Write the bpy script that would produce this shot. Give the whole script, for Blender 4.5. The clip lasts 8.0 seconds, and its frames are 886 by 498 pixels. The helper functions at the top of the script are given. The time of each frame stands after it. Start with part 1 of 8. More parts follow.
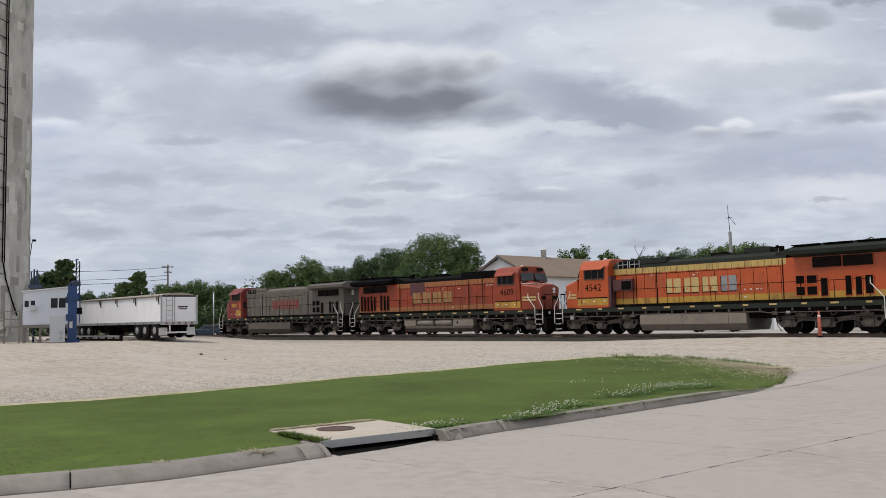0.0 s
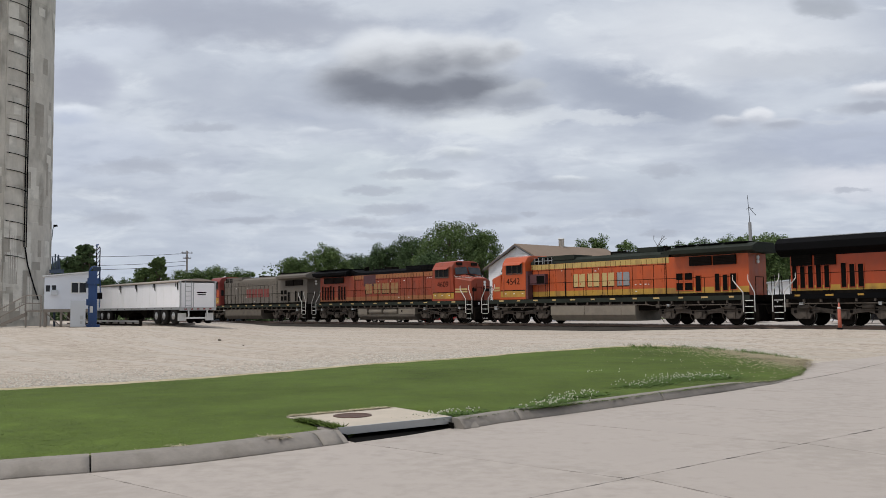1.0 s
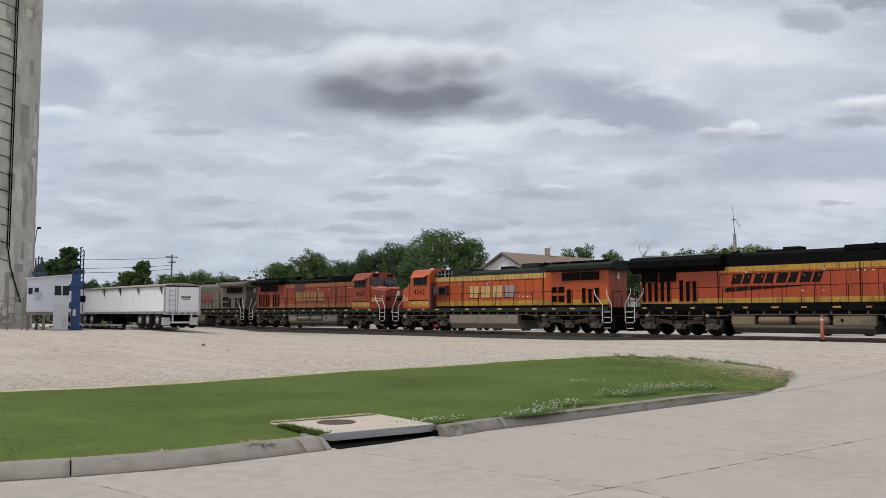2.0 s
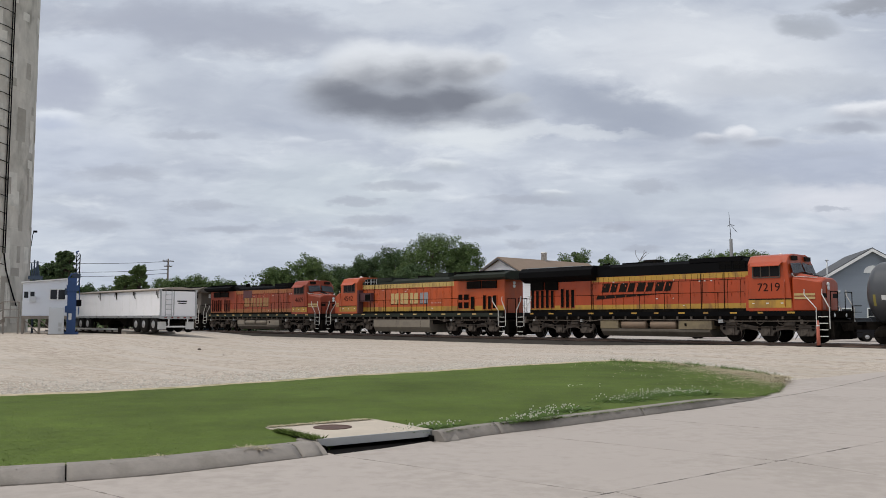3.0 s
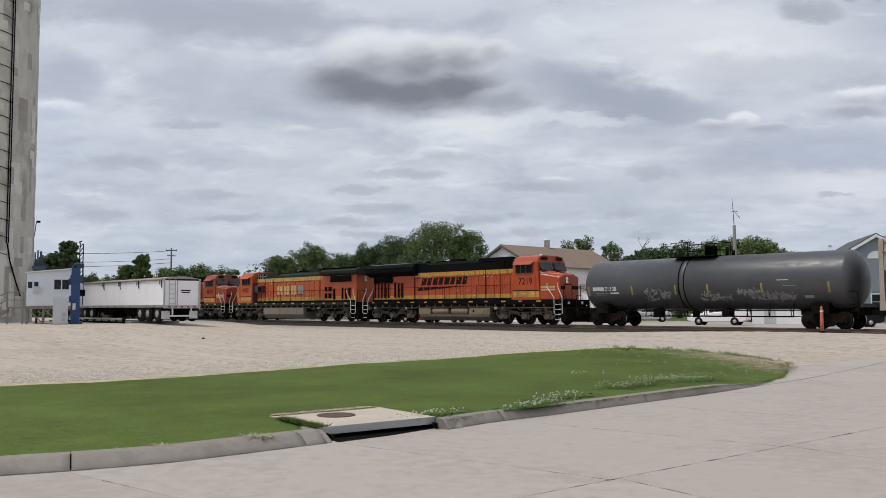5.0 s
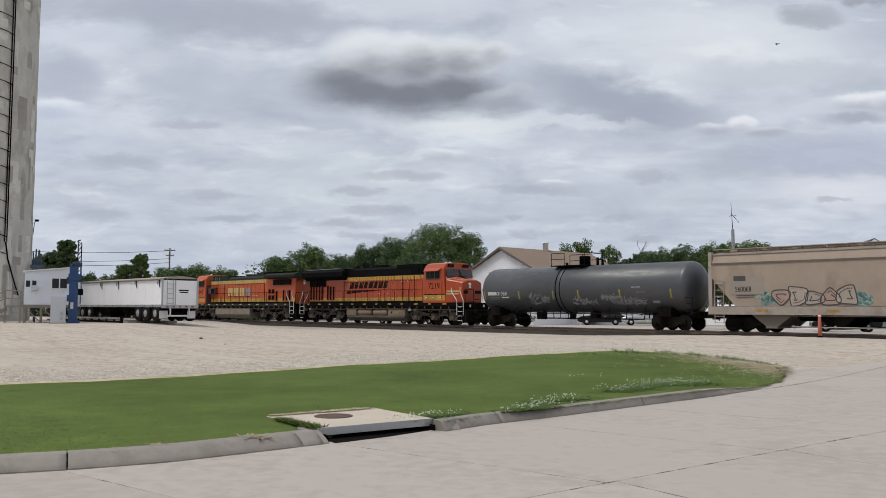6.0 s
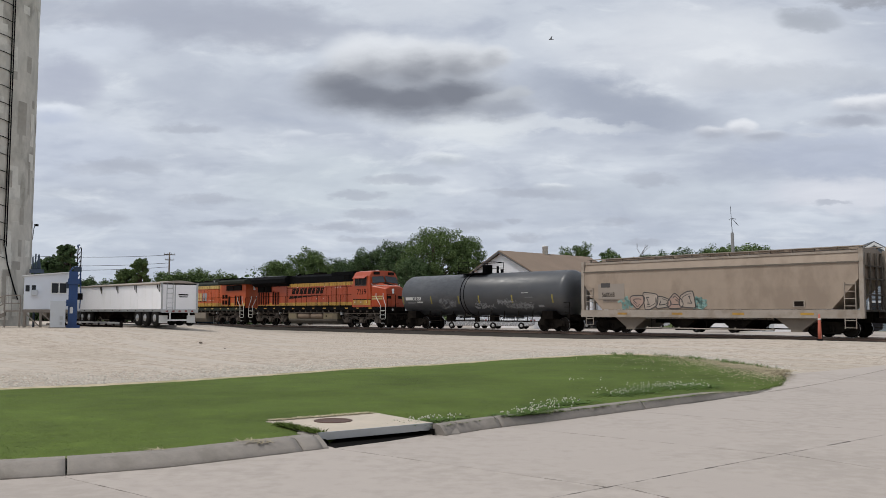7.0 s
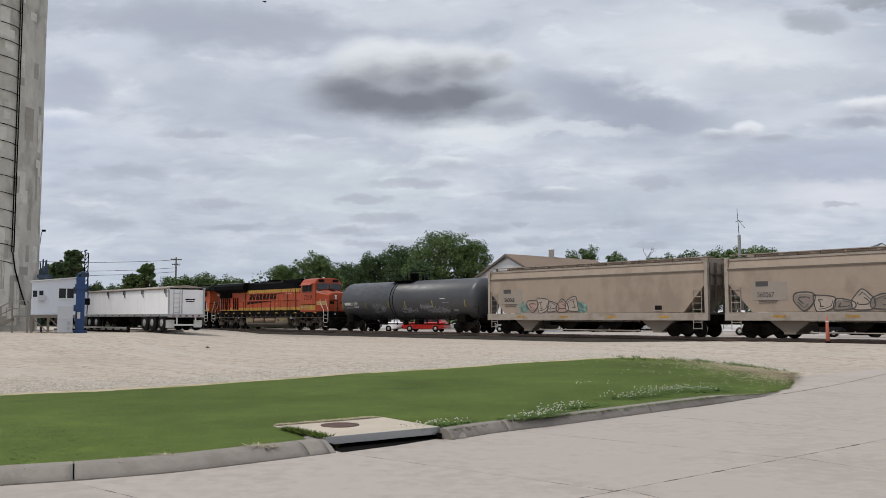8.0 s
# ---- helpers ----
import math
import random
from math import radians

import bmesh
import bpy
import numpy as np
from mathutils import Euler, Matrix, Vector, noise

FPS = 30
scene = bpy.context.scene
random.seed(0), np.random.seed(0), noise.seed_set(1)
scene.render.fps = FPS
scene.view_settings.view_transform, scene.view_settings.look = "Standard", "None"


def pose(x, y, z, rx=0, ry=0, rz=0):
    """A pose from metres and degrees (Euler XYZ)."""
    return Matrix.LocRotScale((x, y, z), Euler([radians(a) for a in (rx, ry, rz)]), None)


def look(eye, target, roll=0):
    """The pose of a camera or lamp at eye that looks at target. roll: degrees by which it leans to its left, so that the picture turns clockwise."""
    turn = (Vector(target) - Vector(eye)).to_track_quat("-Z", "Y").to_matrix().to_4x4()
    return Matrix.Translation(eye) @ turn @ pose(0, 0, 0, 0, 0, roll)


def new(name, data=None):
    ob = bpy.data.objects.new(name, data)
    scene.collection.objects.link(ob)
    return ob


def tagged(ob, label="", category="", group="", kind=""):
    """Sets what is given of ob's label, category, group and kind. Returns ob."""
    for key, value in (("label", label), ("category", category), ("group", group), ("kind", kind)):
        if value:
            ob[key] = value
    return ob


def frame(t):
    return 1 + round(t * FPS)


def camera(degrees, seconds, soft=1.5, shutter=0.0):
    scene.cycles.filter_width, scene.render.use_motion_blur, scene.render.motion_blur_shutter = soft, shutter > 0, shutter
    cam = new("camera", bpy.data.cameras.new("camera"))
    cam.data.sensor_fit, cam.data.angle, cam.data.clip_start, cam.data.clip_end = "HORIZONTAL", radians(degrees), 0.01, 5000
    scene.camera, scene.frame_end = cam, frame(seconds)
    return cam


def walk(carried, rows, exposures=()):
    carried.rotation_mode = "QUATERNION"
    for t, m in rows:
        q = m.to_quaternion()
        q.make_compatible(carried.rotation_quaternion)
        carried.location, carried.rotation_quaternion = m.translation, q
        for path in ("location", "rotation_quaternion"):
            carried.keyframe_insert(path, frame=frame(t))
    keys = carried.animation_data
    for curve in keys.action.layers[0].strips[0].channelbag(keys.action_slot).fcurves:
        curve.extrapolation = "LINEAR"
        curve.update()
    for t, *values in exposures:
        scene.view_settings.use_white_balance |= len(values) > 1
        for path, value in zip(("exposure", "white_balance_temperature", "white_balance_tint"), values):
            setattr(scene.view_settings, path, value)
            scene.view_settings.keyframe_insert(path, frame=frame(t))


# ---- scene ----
# ---- camera: hand-held on one spot at the kerb side of the road ----
cam = camera(53.79, 8.0, soft=0.9)


def view(x, y, z, yaw, pitch, roll):
    a, b = radians(yaw), radians(pitch)
    ahead = Vector((-math.sin(a) * math.cos(b), math.cos(a) * math.cos(b), math.sin(b)))
    return look((x, y, z), Vector((x, y, z)) + ahead, roll)


PATH = [
    (0.0, -0.001, -0.012, 1.531, -0.018, 4.576, -1.242),
    (0.5, -0.001, -0.004, 1.529, 1.181, 4.011, -1.379),
    (1.0, -0.002, -0.008, 1.534, 1.148, 3.822, -0.692),
    (1.5, 0.001, -0.009, 1.531, 0.353, 4.009, -0.111),
    (2.0, -0.002, -0.012, 1.532, 0.241, 4.311, -0.000),
    (3.5, -0.003, -0.012, 1.538, -0.048, 4.638, 0.136),
    (4.0, -0.003, -0.004, 1.530, -0.037, 4.299, 0.131),
    (4.5, 0.001, 0.000, 1.536, 0.247, 3.815, -0.357),
    (6.0, -0.001, 0.009, 1.530, 0.119, 3.948, 0.228),
    (6.5, 0.007, 0.008, 1.535, 0.314, 4.115, -0.255),
    (7.0, 0.004, 0.011, 1.536, 0.101, 4.194, 0.113),
    (7.5, 0.003, 0.009, 1.535, 0.205, 4.298, 0.141),
    (8.0, 0.003, 0.019, 1.538, 0.503, 4.437, -0.104),
]
walk(cam, [(t, view(*row)) for t, *row in PATH])

# ---- the railway's line: local x runs along the rails to the near end, local y away from the camera ----
THETA = radians(42.79)
ALONG = Vector((math.sin(THETA), -math.cos(THETA), 0))
ACROSS = Vector((math.cos(THETA), math.sin(THETA), 0))
TRACK = 45.69          # the track's centre line from the camera, square to the rails
RAIL = 0.346           # top of rail
TURN = -47.21          # heading of ALONG
# metres that the train has run, by seconds
RUN = [(0.0, 37.62), (0.5, 41.86), (1.0, 46.07), (1.5, 50.30), (2.0, 54.56), (3.5, 67.51), (4.0, 71.79), (4.5, 76.22), (6.0, 89.83), (6.5, 94.27), (7.0, 98.76), (7.5, 103.23), (8.0, 107.67)]


def on_track(q, off=0.0, z=0.0):
    return ACROSS * (TRACK + off) + ALONG * q + Vector((0, 0, z))


def run_at(t):
    for (ta, sa), (tb, sb) in zip(RUN, RUN[1:]):
        if t <= tb:
            return sa + (sb - sa) * (t - ta) / (tb - ta)
    return RUN[-1][1]


# ---- world: broken overcast, a soft high sun behind the cloud ----
class Nodes:
    """A short hand for node trees."""

    def __init__(self, tree):
        self.t = tree
        tree.nodes.clear()

    def add(self, kind, **values):
        n = self.t.nodes.new(kind)
        for k, v in values.items():
            self.put(n.inputs[k.replace("_", " ")], v)
        return n

    def put(self, socket, v):
        if isinstance(v, bpy.types.NodeSocket):
            self.t.links.new(v, socket)
        else:
            socket.default_value = v

    def math(self, op, *args, clamp=False):
        n = self.t.nodes.new("ShaderNodeMath")
        n.operation, n.use_clamp = op, clamp
        for s, v in zip(n.inputs, args):
            self.put(s, v)
        return n.outputs[0]

    def vec(self, x, y, z):
        return self.add("ShaderNodeCombineXYZ", X=x, Y=y, Z=z).outputs[0]

    def noise(self, vector, scale, detail=4.0, rough=0.55, distortion=0.0):
        n = self.add("ShaderNodeTexNoise", Vector=vector, Scale=scale, Detail=detail, Roughness=rough, Distortion=distortion)
        return n.outputs[0]

    def ramp(self, fac, *stops):
        n = self.t.nodes.new("ShaderNodeValToRGB")
        self.put(n.inputs[0], fac)
        e = n.color_ramp.elements
        while len(e) < len(stops):
            e.new(0.5)
        for el, (p, c) in zip(e, stops):
            el.position, el.color = p, (*c, 1) if len(c) == 3 else c
        return n.outputs[0]

    def smooth(self, v, lo, hi, out_lo=0.0, out_hi=1.0):
        n = self.t.nodes.new("ShaderNodeMapRange")
        n.interpolation_type = "SMOOTHSTEP"
        for s, val in zip(n.inputs, (v, lo, hi, out_lo, out_hi)):
            self.put(s, val)
        return n.outputs[0]

    def mix(self, fac, a, b, how="MIX"):
        n = self.t.nodes.new("ShaderNodeMix")
        n.data_type, n.blend_type = "RGBA", how
        for s, v in zip((n.inputs[0], n.inputs[6], n.inputs[7]), (fac, a, b)):
            self.put(s, (*v, 1) if isinstance(v, tuple) and len(v) == 3 else v)
        return n.outputs[2]


SUN_HEIGHT, SUN_TURN = radians(64), radians(245)


def sky():
    w = bpy.data.worlds.new("sky")
    scene.world = w
    w.use_nodes = True
    k = Nodes(w.node_tree)
    way = k.add("ShaderNodeTexCoord").outputs["Generated"]
    sep = k.add("ShaderNodeSeparateXYZ", Vector=way)
    x, y, z = sep.outputs
    clear = k.t.nodes.new("ShaderNodeTexSky")
    clear.sky_type, clear.sun_disc = "NISHITA", False
    clear.sun_elevation, clear.sun_rotation = SUN_HEIGHT, SUN_TURN
    blue = k.mix(1.0, clear.outputs[0], (0.10, 0.10, 0.10), "MULTIPLY")
    # cloud deck on a level sheet
    zz = k.math("MAXIMUM", z, 0.0)
    d = k.math("ADD", zz, 0.13)
    flat = k.vec(k.math("DIVIDE", x, d), k.math("DIVIDE", y, d), 0.0)
    n1 = k.noise(flat, 0.85, 5.0, 0.55, 0.3)
    n2 = k.noise(flat, 2.6, 5.0, 0.55, 0.2)
    n3 = k.noise(flat, 7.0, 4.0, 0.5, 0.3)
    deck = k.math("ADD", k.math("ADD", k.math("MULTIPLY", n1, 0.55), k.math("MULTIPLY", n2, 0.37)), k.math("MULTIPLY", n3, 0.08))
    tone = k.ramp(deck, (0.34, (0.44, 0.47, 0.56)), (0.46, (0.53, 0.56, 0.64)), (0.55, (0.62, 0.65, 0.72)), (0.68, (0.78, 0.80, 0.85)))
    cover = k.smooth(deck, 0.30, 0.42, 0.55, 1.0)
    col = k.mix(cover, blue, tone)
    # paler toward the horizon, with thin flat banks
    low = k.smooth(zz, 0.0, 0.20, 1.0, 0.0)
    col = k.mix(k.math("MULTIPLY", low, 0.55), col, (0.50, 0.545, 0.64))
    # the sheet ahead, by slope: X to the side, Z up
    ahead = k.math("MAXIMUM", y, 0.02)
    X, Z = k.math("DIVIDE", x, ahead), k.math("DIVIDE", z, ahead)
    front = k.smooth(y, 0.1, 0.3)
    near = k.vec(X, k.math("MULTIPLY", Z, 2.2), 0.0)
    wob = k.math("SUBTRACT", k.noise(near, 13.0, 6.0, 0.6), 0.5)
    wob2 = k.math("SUBTRACT", k.noise(near, 4.0, 3.0, 0.5), 0.5)
    wob3 = k.math("SUBTRACT", k.noise(k.vec(X, k.math("MULTIPLY", Z, 2.2), 7.0), 15.0, 6.0, 0.6), 0.5)
    crisp = k.math("SUBTRACT", k.noise(near, 42.0, 6.0, 0.6), 0.5)
    streak = k.noise(k.vec(X, k.math("MULTIPLY", Z, 5.5), 3.0), 11.0, 3.0, 0.5)
    bank = k.math("MULTIPLY", k.smooth(streak, 0.52, 0.66), k.math("MULTIPLY", k.smooth(Z, 0.27, 0.16), k.smooth(Z, 0.03, 0.07)))
    col = k.mix(k.math("MULTIPLY", bank, 0.3), col, (0.43, 0.46, 0.54))
    # rolling ripples over the whole sheet
    ripple = k.noise(k.vec(X, k.math("MULTIPLY", Z, 3.0), 5.0), 8.5, 6.0, 0.58, 0.35)
    ripple_front = k.math("MULTIPLY", front, k.smooth(Z, 0.02, 0.10))
    col = k.mix(k.math("MULTIPLY", k.smooth(ripple, 0.52, 0.72), k.math("MULTIPLY", ripple_front, 0.65)), col, (0.80, 0.82, 0.86))
    col = k.mix(k.math("MULTIPLY", k.smooth(ripple, 0.47, 0.28), k.math("MULTIPLY", ripple_front, 0.55)), col, (0.43, 0.46, 0.55))
    # broad veils, leaning a little
    for cx, cz, a, b, lean, c, amount in (
            (-0.2407, 0.3378, 0.1552, 0.0298, -4, (0.385, 0.405, 0.485), 0.85),
            (-0.4064, 0.3513, 0.1035, 0.0194, 0, (0.43, 0.45, 0.53), 0.6),
            (-0.4185, 0.3142, 0.0776, 0.0259, 0, (0.7, 0.73, 0.81), 0.6),
            (-0.4533, 0.2672, 0.055, 0.0272, 0, (0.415, 0.435, 0.535), 0.75),
            (-0.4409, 0.1906, 0.0841, 0.0388, 0, (0.5, 0.54, 0.66), 0.5),
            (-0.2524, 0.2571, 0.097, 0.0272, -3, (0.455, 0.485, 0.57), 0.6),
            (0.3076, 0.3108, 0.1746, 0.055, 0, (0.78, 0.79, 0.83), 0.75),
            (0.1944, 0.2438, 0.1196, 0.0272, -11, (0.36, 0.39, 0.475), 0.9),
            (0.4186, 0.2739, 0.1229, 0.0168, 0, (0.5, 0.52, 0.58), 0.55),
            (0.4551, 0.184, 0.1229, 0.0291, 0, (0.43, 0.465, 0.58), 0.75),
            (0.46, 0.1366, 0.097, 0.0207, 0, (0.76, 0.745, 0.8), 0.6),
            (0.1088, 0.2165, 0.1164, 0.0091, 0, (0.74, 0.76, 0.8), 0.7),
            (0.0105, 0.2085, 0.0711, 0.0129, 0, (0.75, 0.77, 0.8), 0.6),
            (-0.0424, 0.3561, 0.097, 0.0207, 0, (0.7, 0.72, 0.77), 0.6),
            (0.4957, 0.3669, 0.0453, 0.0097, 0, (0.3, 0.31, 0.35), 0.85),
            (0.4386, 0.3425, 0.0285, 0.0129, 0, (0.36, 0.38, 0.43), 0.75),
            (-0.1461, 0.1478, 0.1293, 0.0388, 0, (0.62, 0.67, 0.71), 0.5),
            (0.2189, 0.1379, 0.1293, 0.0259, 0, (0.6, 0.64, 0.7), 0.5)):
        dx = k.math("ADD", k.math("SUBTRACT", X, cx), k.math("MULTIPLY", wob2, 0.16))
        dz = k.math("ADD", k.math("SUBTRACT", Z, cz), k.math("MULTIPLY", wob, 0.05))
        ca, sa = math.cos(radians(lean)), math.sin(radians(lean))
        ex = k.math("ADD", k.math("MULTIPLY", dx, ca / a), k.math("MULTIPLY", dz, sa / a))
        ez = k.math("ADD", k.math("MULTIPLY", dz, ca / b), k.math("MULTIPLY", dx, -sa / b))
        e = k.math("ADD", k.math("MULTIPLY", ex, ex), k.math("MULTIPLY", ez, ez))
        m = k.math("MULTIPLY", k.smooth(e, 1.7, 0.0), k.math("MULTIPLY", front, k.math("MULTIPLY", k.smooth(ripple, 0.3, 0.65, 0.80, 1.0), amount)))
        col = k.mix(m, col, c)
    # thin flat grey shreds low in the sky
    for cx, cz, a, b in (
            (-0.3781, 0.1675, 0.0517, 0.0084), (-0.4005, 0.1065, 0.0401, 0.0084), (-0.2696, 0.13, 0.031, 0.0052), (-0.2495, 0.1019, 0.042, 0.0045), (-0.1195, 0.0986, 0.042, 0.0052), (-0.0837, 0.083, 0.0356, 0.0045), (-0.0774, 0.1137, 0.031, 0.0058), (0.0948, 0.0882, 0.0246, 0.0045), (0.1924, 0.1052, 0.0194, 0.0058), (0.0787, 0.1078, 0.0175, 0.0032), (0.0351, 0.0993, 0.0246, 0.0058), (0.2485, 0.153, 0.0291, 0.0071), (0.0984, 0.1366, 0.055, 0.0052), (0.4336, 0.1261, 0.0194, 0.0026), (-0.0548, 0.1544, 0.0453, 0.0058), (-0.0938, 0.1346, 0.0356, 0.0045), (0.231, 0.081, 0.0259, 0.0039), (-0.2975, 0.2125, 0.0388, 0.0058)):
        dx = k.math("ADD", k.math("SUBTRACT", X, cx), k.math("MULTIPLY", wob, 0.13))
        dz = k.math("ADD", k.math("SUBTRACT", Z, cz), k.math("MULTIPLY", k.math("ADD", wob3, k.math("MULTIPLY", crisp, 0.5)), 0.022))
        ex, ez = k.math("DIVIDE", dx, a), k.math("DIVIDE", dz, b)
        e = k.math("ADD", k.math("MULTIPLY", ex, ex), k.math("MULTIPLY", ez, ez))
        m = k.math("MULTIPLY", k.smooth(e, 2.0, 0.0), k.math("MULTIPLY", front, 0.62))
        col = k.mix(m, col, (0.415, 0.435, 0.505))
    # heaped clouds of several lobes: bright crowns with crisp tops, grey soft bases
    for lobes, top, bottom, dark, light, warp, amount in (
            ([(-0.087, 0.2927, 0.0595, 0.0375), (-0.0356, 0.2886, 0.0582, 0.0362), (0.0158, 0.2927, 0.0466, 0.0298), (0.0541, 0.298, 0.0272, 0.0168), (-0.1171, 0.2672, 0.0569, 0.0259), (-0.0946, 0.2525, 0.0711, 0.0233), (-0.042, 0.2485, 0.0776, 0.0272), (0.0105, 0.2551, 0.0614, 0.0272)], 0.3196, 0.2485, (0.215, 0.226, 0.268), (0.78, 0.79, 0.83), 0.022, 1.0),
            ([(0.0663, 0.2391, 0.0388, 0.0181), (0.0841, 0.2551, 0.0194, 0.0103)], 0.2605, 0.2338, (0.375, 0.395, 0.455), (0.52, 0.54, 0.59), 0.03, 1.0),
            ([(0.3434, 0.2152, 0.0207, 0.0103), (0.3105, 0.2085, 0.0233, 0.0084), (0.3707, 0.2052, 0.0285, 0.0065)], 0.2218, 0.2019, (0.44, 0.46, 0.53), (0.82, 0.82, 0.86), 0.016, 1.0),
            ([(0.48, 0.2418, 0.0323, 0.0129), (0.5109, 0.2431, 0.0356, 0.0142), (0.4761, 0.2232, 0.0453, 0.0078)], 0.2525, 0.2258, (0.42, 0.44, 0.51), (0.82, 0.82, 0.86), 0.02, 1.0),
            ([(0.0007, 0.1781, 0.0272, 0.0071)], 0.186, 0.1728, (0.5, 0.53, 0.59), (0.8, 0.82, 0.85), 0.016, 0.9),
            ([(0.1265, 0.1451, 0.0233, 0.0058)], 0.1517, 0.1399, (0.5, 0.53, 0.59), (0.78, 0.8, 0.84), 0.016, 0.9),
            ([(-0.1696, 0.2052, 0.0207, 0.0084)], 0.2152, 0.1979, (0.52, 0.55, 0.63), (0.72, 0.74, 0.8), 0.014, 0.8),
            ([(-0.454, 0.2305, 0.0356, 0.0142)], 0.2458, 0.2192, (0.5, 0.54, 0.66), (0.8, 0.82, 0.88), 0.018, 0.9),
            ([(0.4586, 0.1926, 0.0388, 0.0039), (0.4297, 0.2072, 0.0194, 0.0032)], 0.2099, 0.1926, (0.46, 0.49, 0.58), (0.62, 0.64, 0.7), 0.02, 0.6)):
        wx = k.math("ADD", X, k.math("ADD", k.math("MULTIPLY", wob, warp), k.math("MULTIPLY", crisp, warp * 0.35)))
        wz = k.math("ADD", Z, k.math("ADD", k.math("MULTIPLY", wob3, warp * 0.8), k.math("MULTIPLY", crisp, warp * 0.35)))
        field = None
        for cx, cz, a, b in lobes:
            ex, ez = k.math("DIVIDE", k.math("SUBTRACT", wx, cx), a), k.math("DIVIDE", k.math("SUBTRACT", wz, cz), b)
            e = k.math("SUBTRACT", 1.0, k.math("SQRT", k.math("ADD", k.math("MULTIPLY", ex, ex), k.math("MULTIPLY", ez, ez))))
            field = e if field is None else k.math("SMOOTH_MAX", field, e, 0.30)
        rise = k.smooth(wz, bottom, top)
        m = k.math("MULTIPLY", k.smooth(field, k.smooth(rise, 0.1, 0.9, -0.42, -0.16), k.smooth(rise, 0.1, 0.9, 0.75, 0.40)), k.math("MULTIPLY", front, amount))
        shade = k.math("ADD", rise, k.math("ADD", k.math("MULTIPLY", wob, 0.35), k.math("MULTIPLY", k.math("SUBTRACT", 0.35, field), 0.30)))
        if len(lobes) > 4:
            shade = k.math("SUBTRACT", shade, k.smooth(X, -0.06, 0.02, 0.0, 0.10))
        col = k.mix(m, col, k.mix(k.smooth(shade, -0.10, 1.15), dark, light))
    ground = k.smooth(z, -0.02, 0.0)
    col = k.mix(ground, (0.30, 0.29, 0.27), k.mix(1.0, col, (0.97, 1.0, 1.012), "MULTIPLY"))
    bg = k.add("ShaderNodeBackground", Color=col, Strength=1.0)
    out = k.t.nodes.new("ShaderNodeOutputWorld")
    k.t.links.new(bg.outputs[0], out.inputs[0])


sky()
sun = new("sun", bpy.data.lights.new("sun", "SUN"))
sun.data.energy, sun.data.angle, sun.data.color = 2.2, radians(18), (1.0, 0.96, 0.90)
sun.matrix_world = look(Vector((math.sin(SUN_TURN) * math.cos(SUN_HEIGHT), math.cos(SUN_TURN) * math.cos(SUN_HEIGHT), math.sin(SUN_HEIGHT))) * 100, (0, 0, 0))
scene.view_settings.exposure = 0.0


# ---- materials ----
def surface(name, color, rough=0.7, metal=0.0, vary=0.25, grain=6.0, blotch=0.5, bump=0.0, dirt=None, dirt_amount=0.0, each=0.0, stretch=(1, 1, 1), sheen=0.5, islands=0.0):
    """A procedural surface: colour with two scales of variation, stains and fine relief, in metres."""
    m = bpy.data.materials.new(name)
    m.use_nodes = True
    k = Nodes(m.node_tree)
    co = k.add("ShaderNodeTexCoord").outputs["Object"]
    mp = k.add("ShaderNodeMapping", Vector=co, Scale=stretch).outputs[0]
    fine, wide = k.noise(mp, grain, 5.0, 0.65), k.noise(mp, blotch, 4.0, 0.6, 0.4)
    v = k.math("ADD", k.math("MULTIPLY", k.math("SUBTRACT", fine, 0.5), 1.2 * vary), k.math("MULTIPLY", k.math("SUBTRACT", wide, 0.5), 1.6 * vary))
    if each:
        rnd = k.add("ShaderNodeObjectInfo").outputs["Random"]
        v = k.math("ADD", v, k.math("MULTIPLY", k.math("SUBTRACT", rnd, 0.5), each))
    if islands:
        rnd = k.add("ShaderNodeNewGeometry").outputs["Random Per Island"]
        v = k.math("ADD", v, k.math("MULTIPLY", k.math("SUBTRACT", rnd, 0.5), islands))
    col = k.mix(1.0, (*color, 1.0), k.add("ShaderNodeCombineColor", Red=k.math("ADD", v, 1.0), Green=k.math("ADD", v, 1.0), Blue=k.math("ADD", v, 1.0)).outputs[0], "MULTIPLY")
    if dirt:
        spots = k.smooth(k.math("ADD", k.math("MULTIPLY", wide, 0.6), k.math("MULTIPLY", k.noise(mp, grain * 0.35, 4.0, 0.6), 0.4)), 0.46, 0.62, 0.0, dirt_amount)
        col = k.mix(spots, col, (*dirt, 1.0))
    b = k.add("ShaderNodeBsdfPrincipled", Base_Color=col, Metallic=metal)
    k.put(b.inputs["Roughness"], k.smooth(fine, 0.2, 0.8, max(rough - 0.12, 0.02), min(rough + 0.12, 1.0)))
    k.put(b.inputs["Specular IOR Level"], sheen)
    if bump:
        bp = k.add("ShaderNodeBump", Strength=0.6, Distance=bump, Height=fine)
        k.put(b.inputs["Normal"], bp.outputs[0])
    out = k.t.nodes.new("ShaderNodeOutputMaterial")
    k.t.links.new(b.outputs[0], out.inputs[0])
    return m


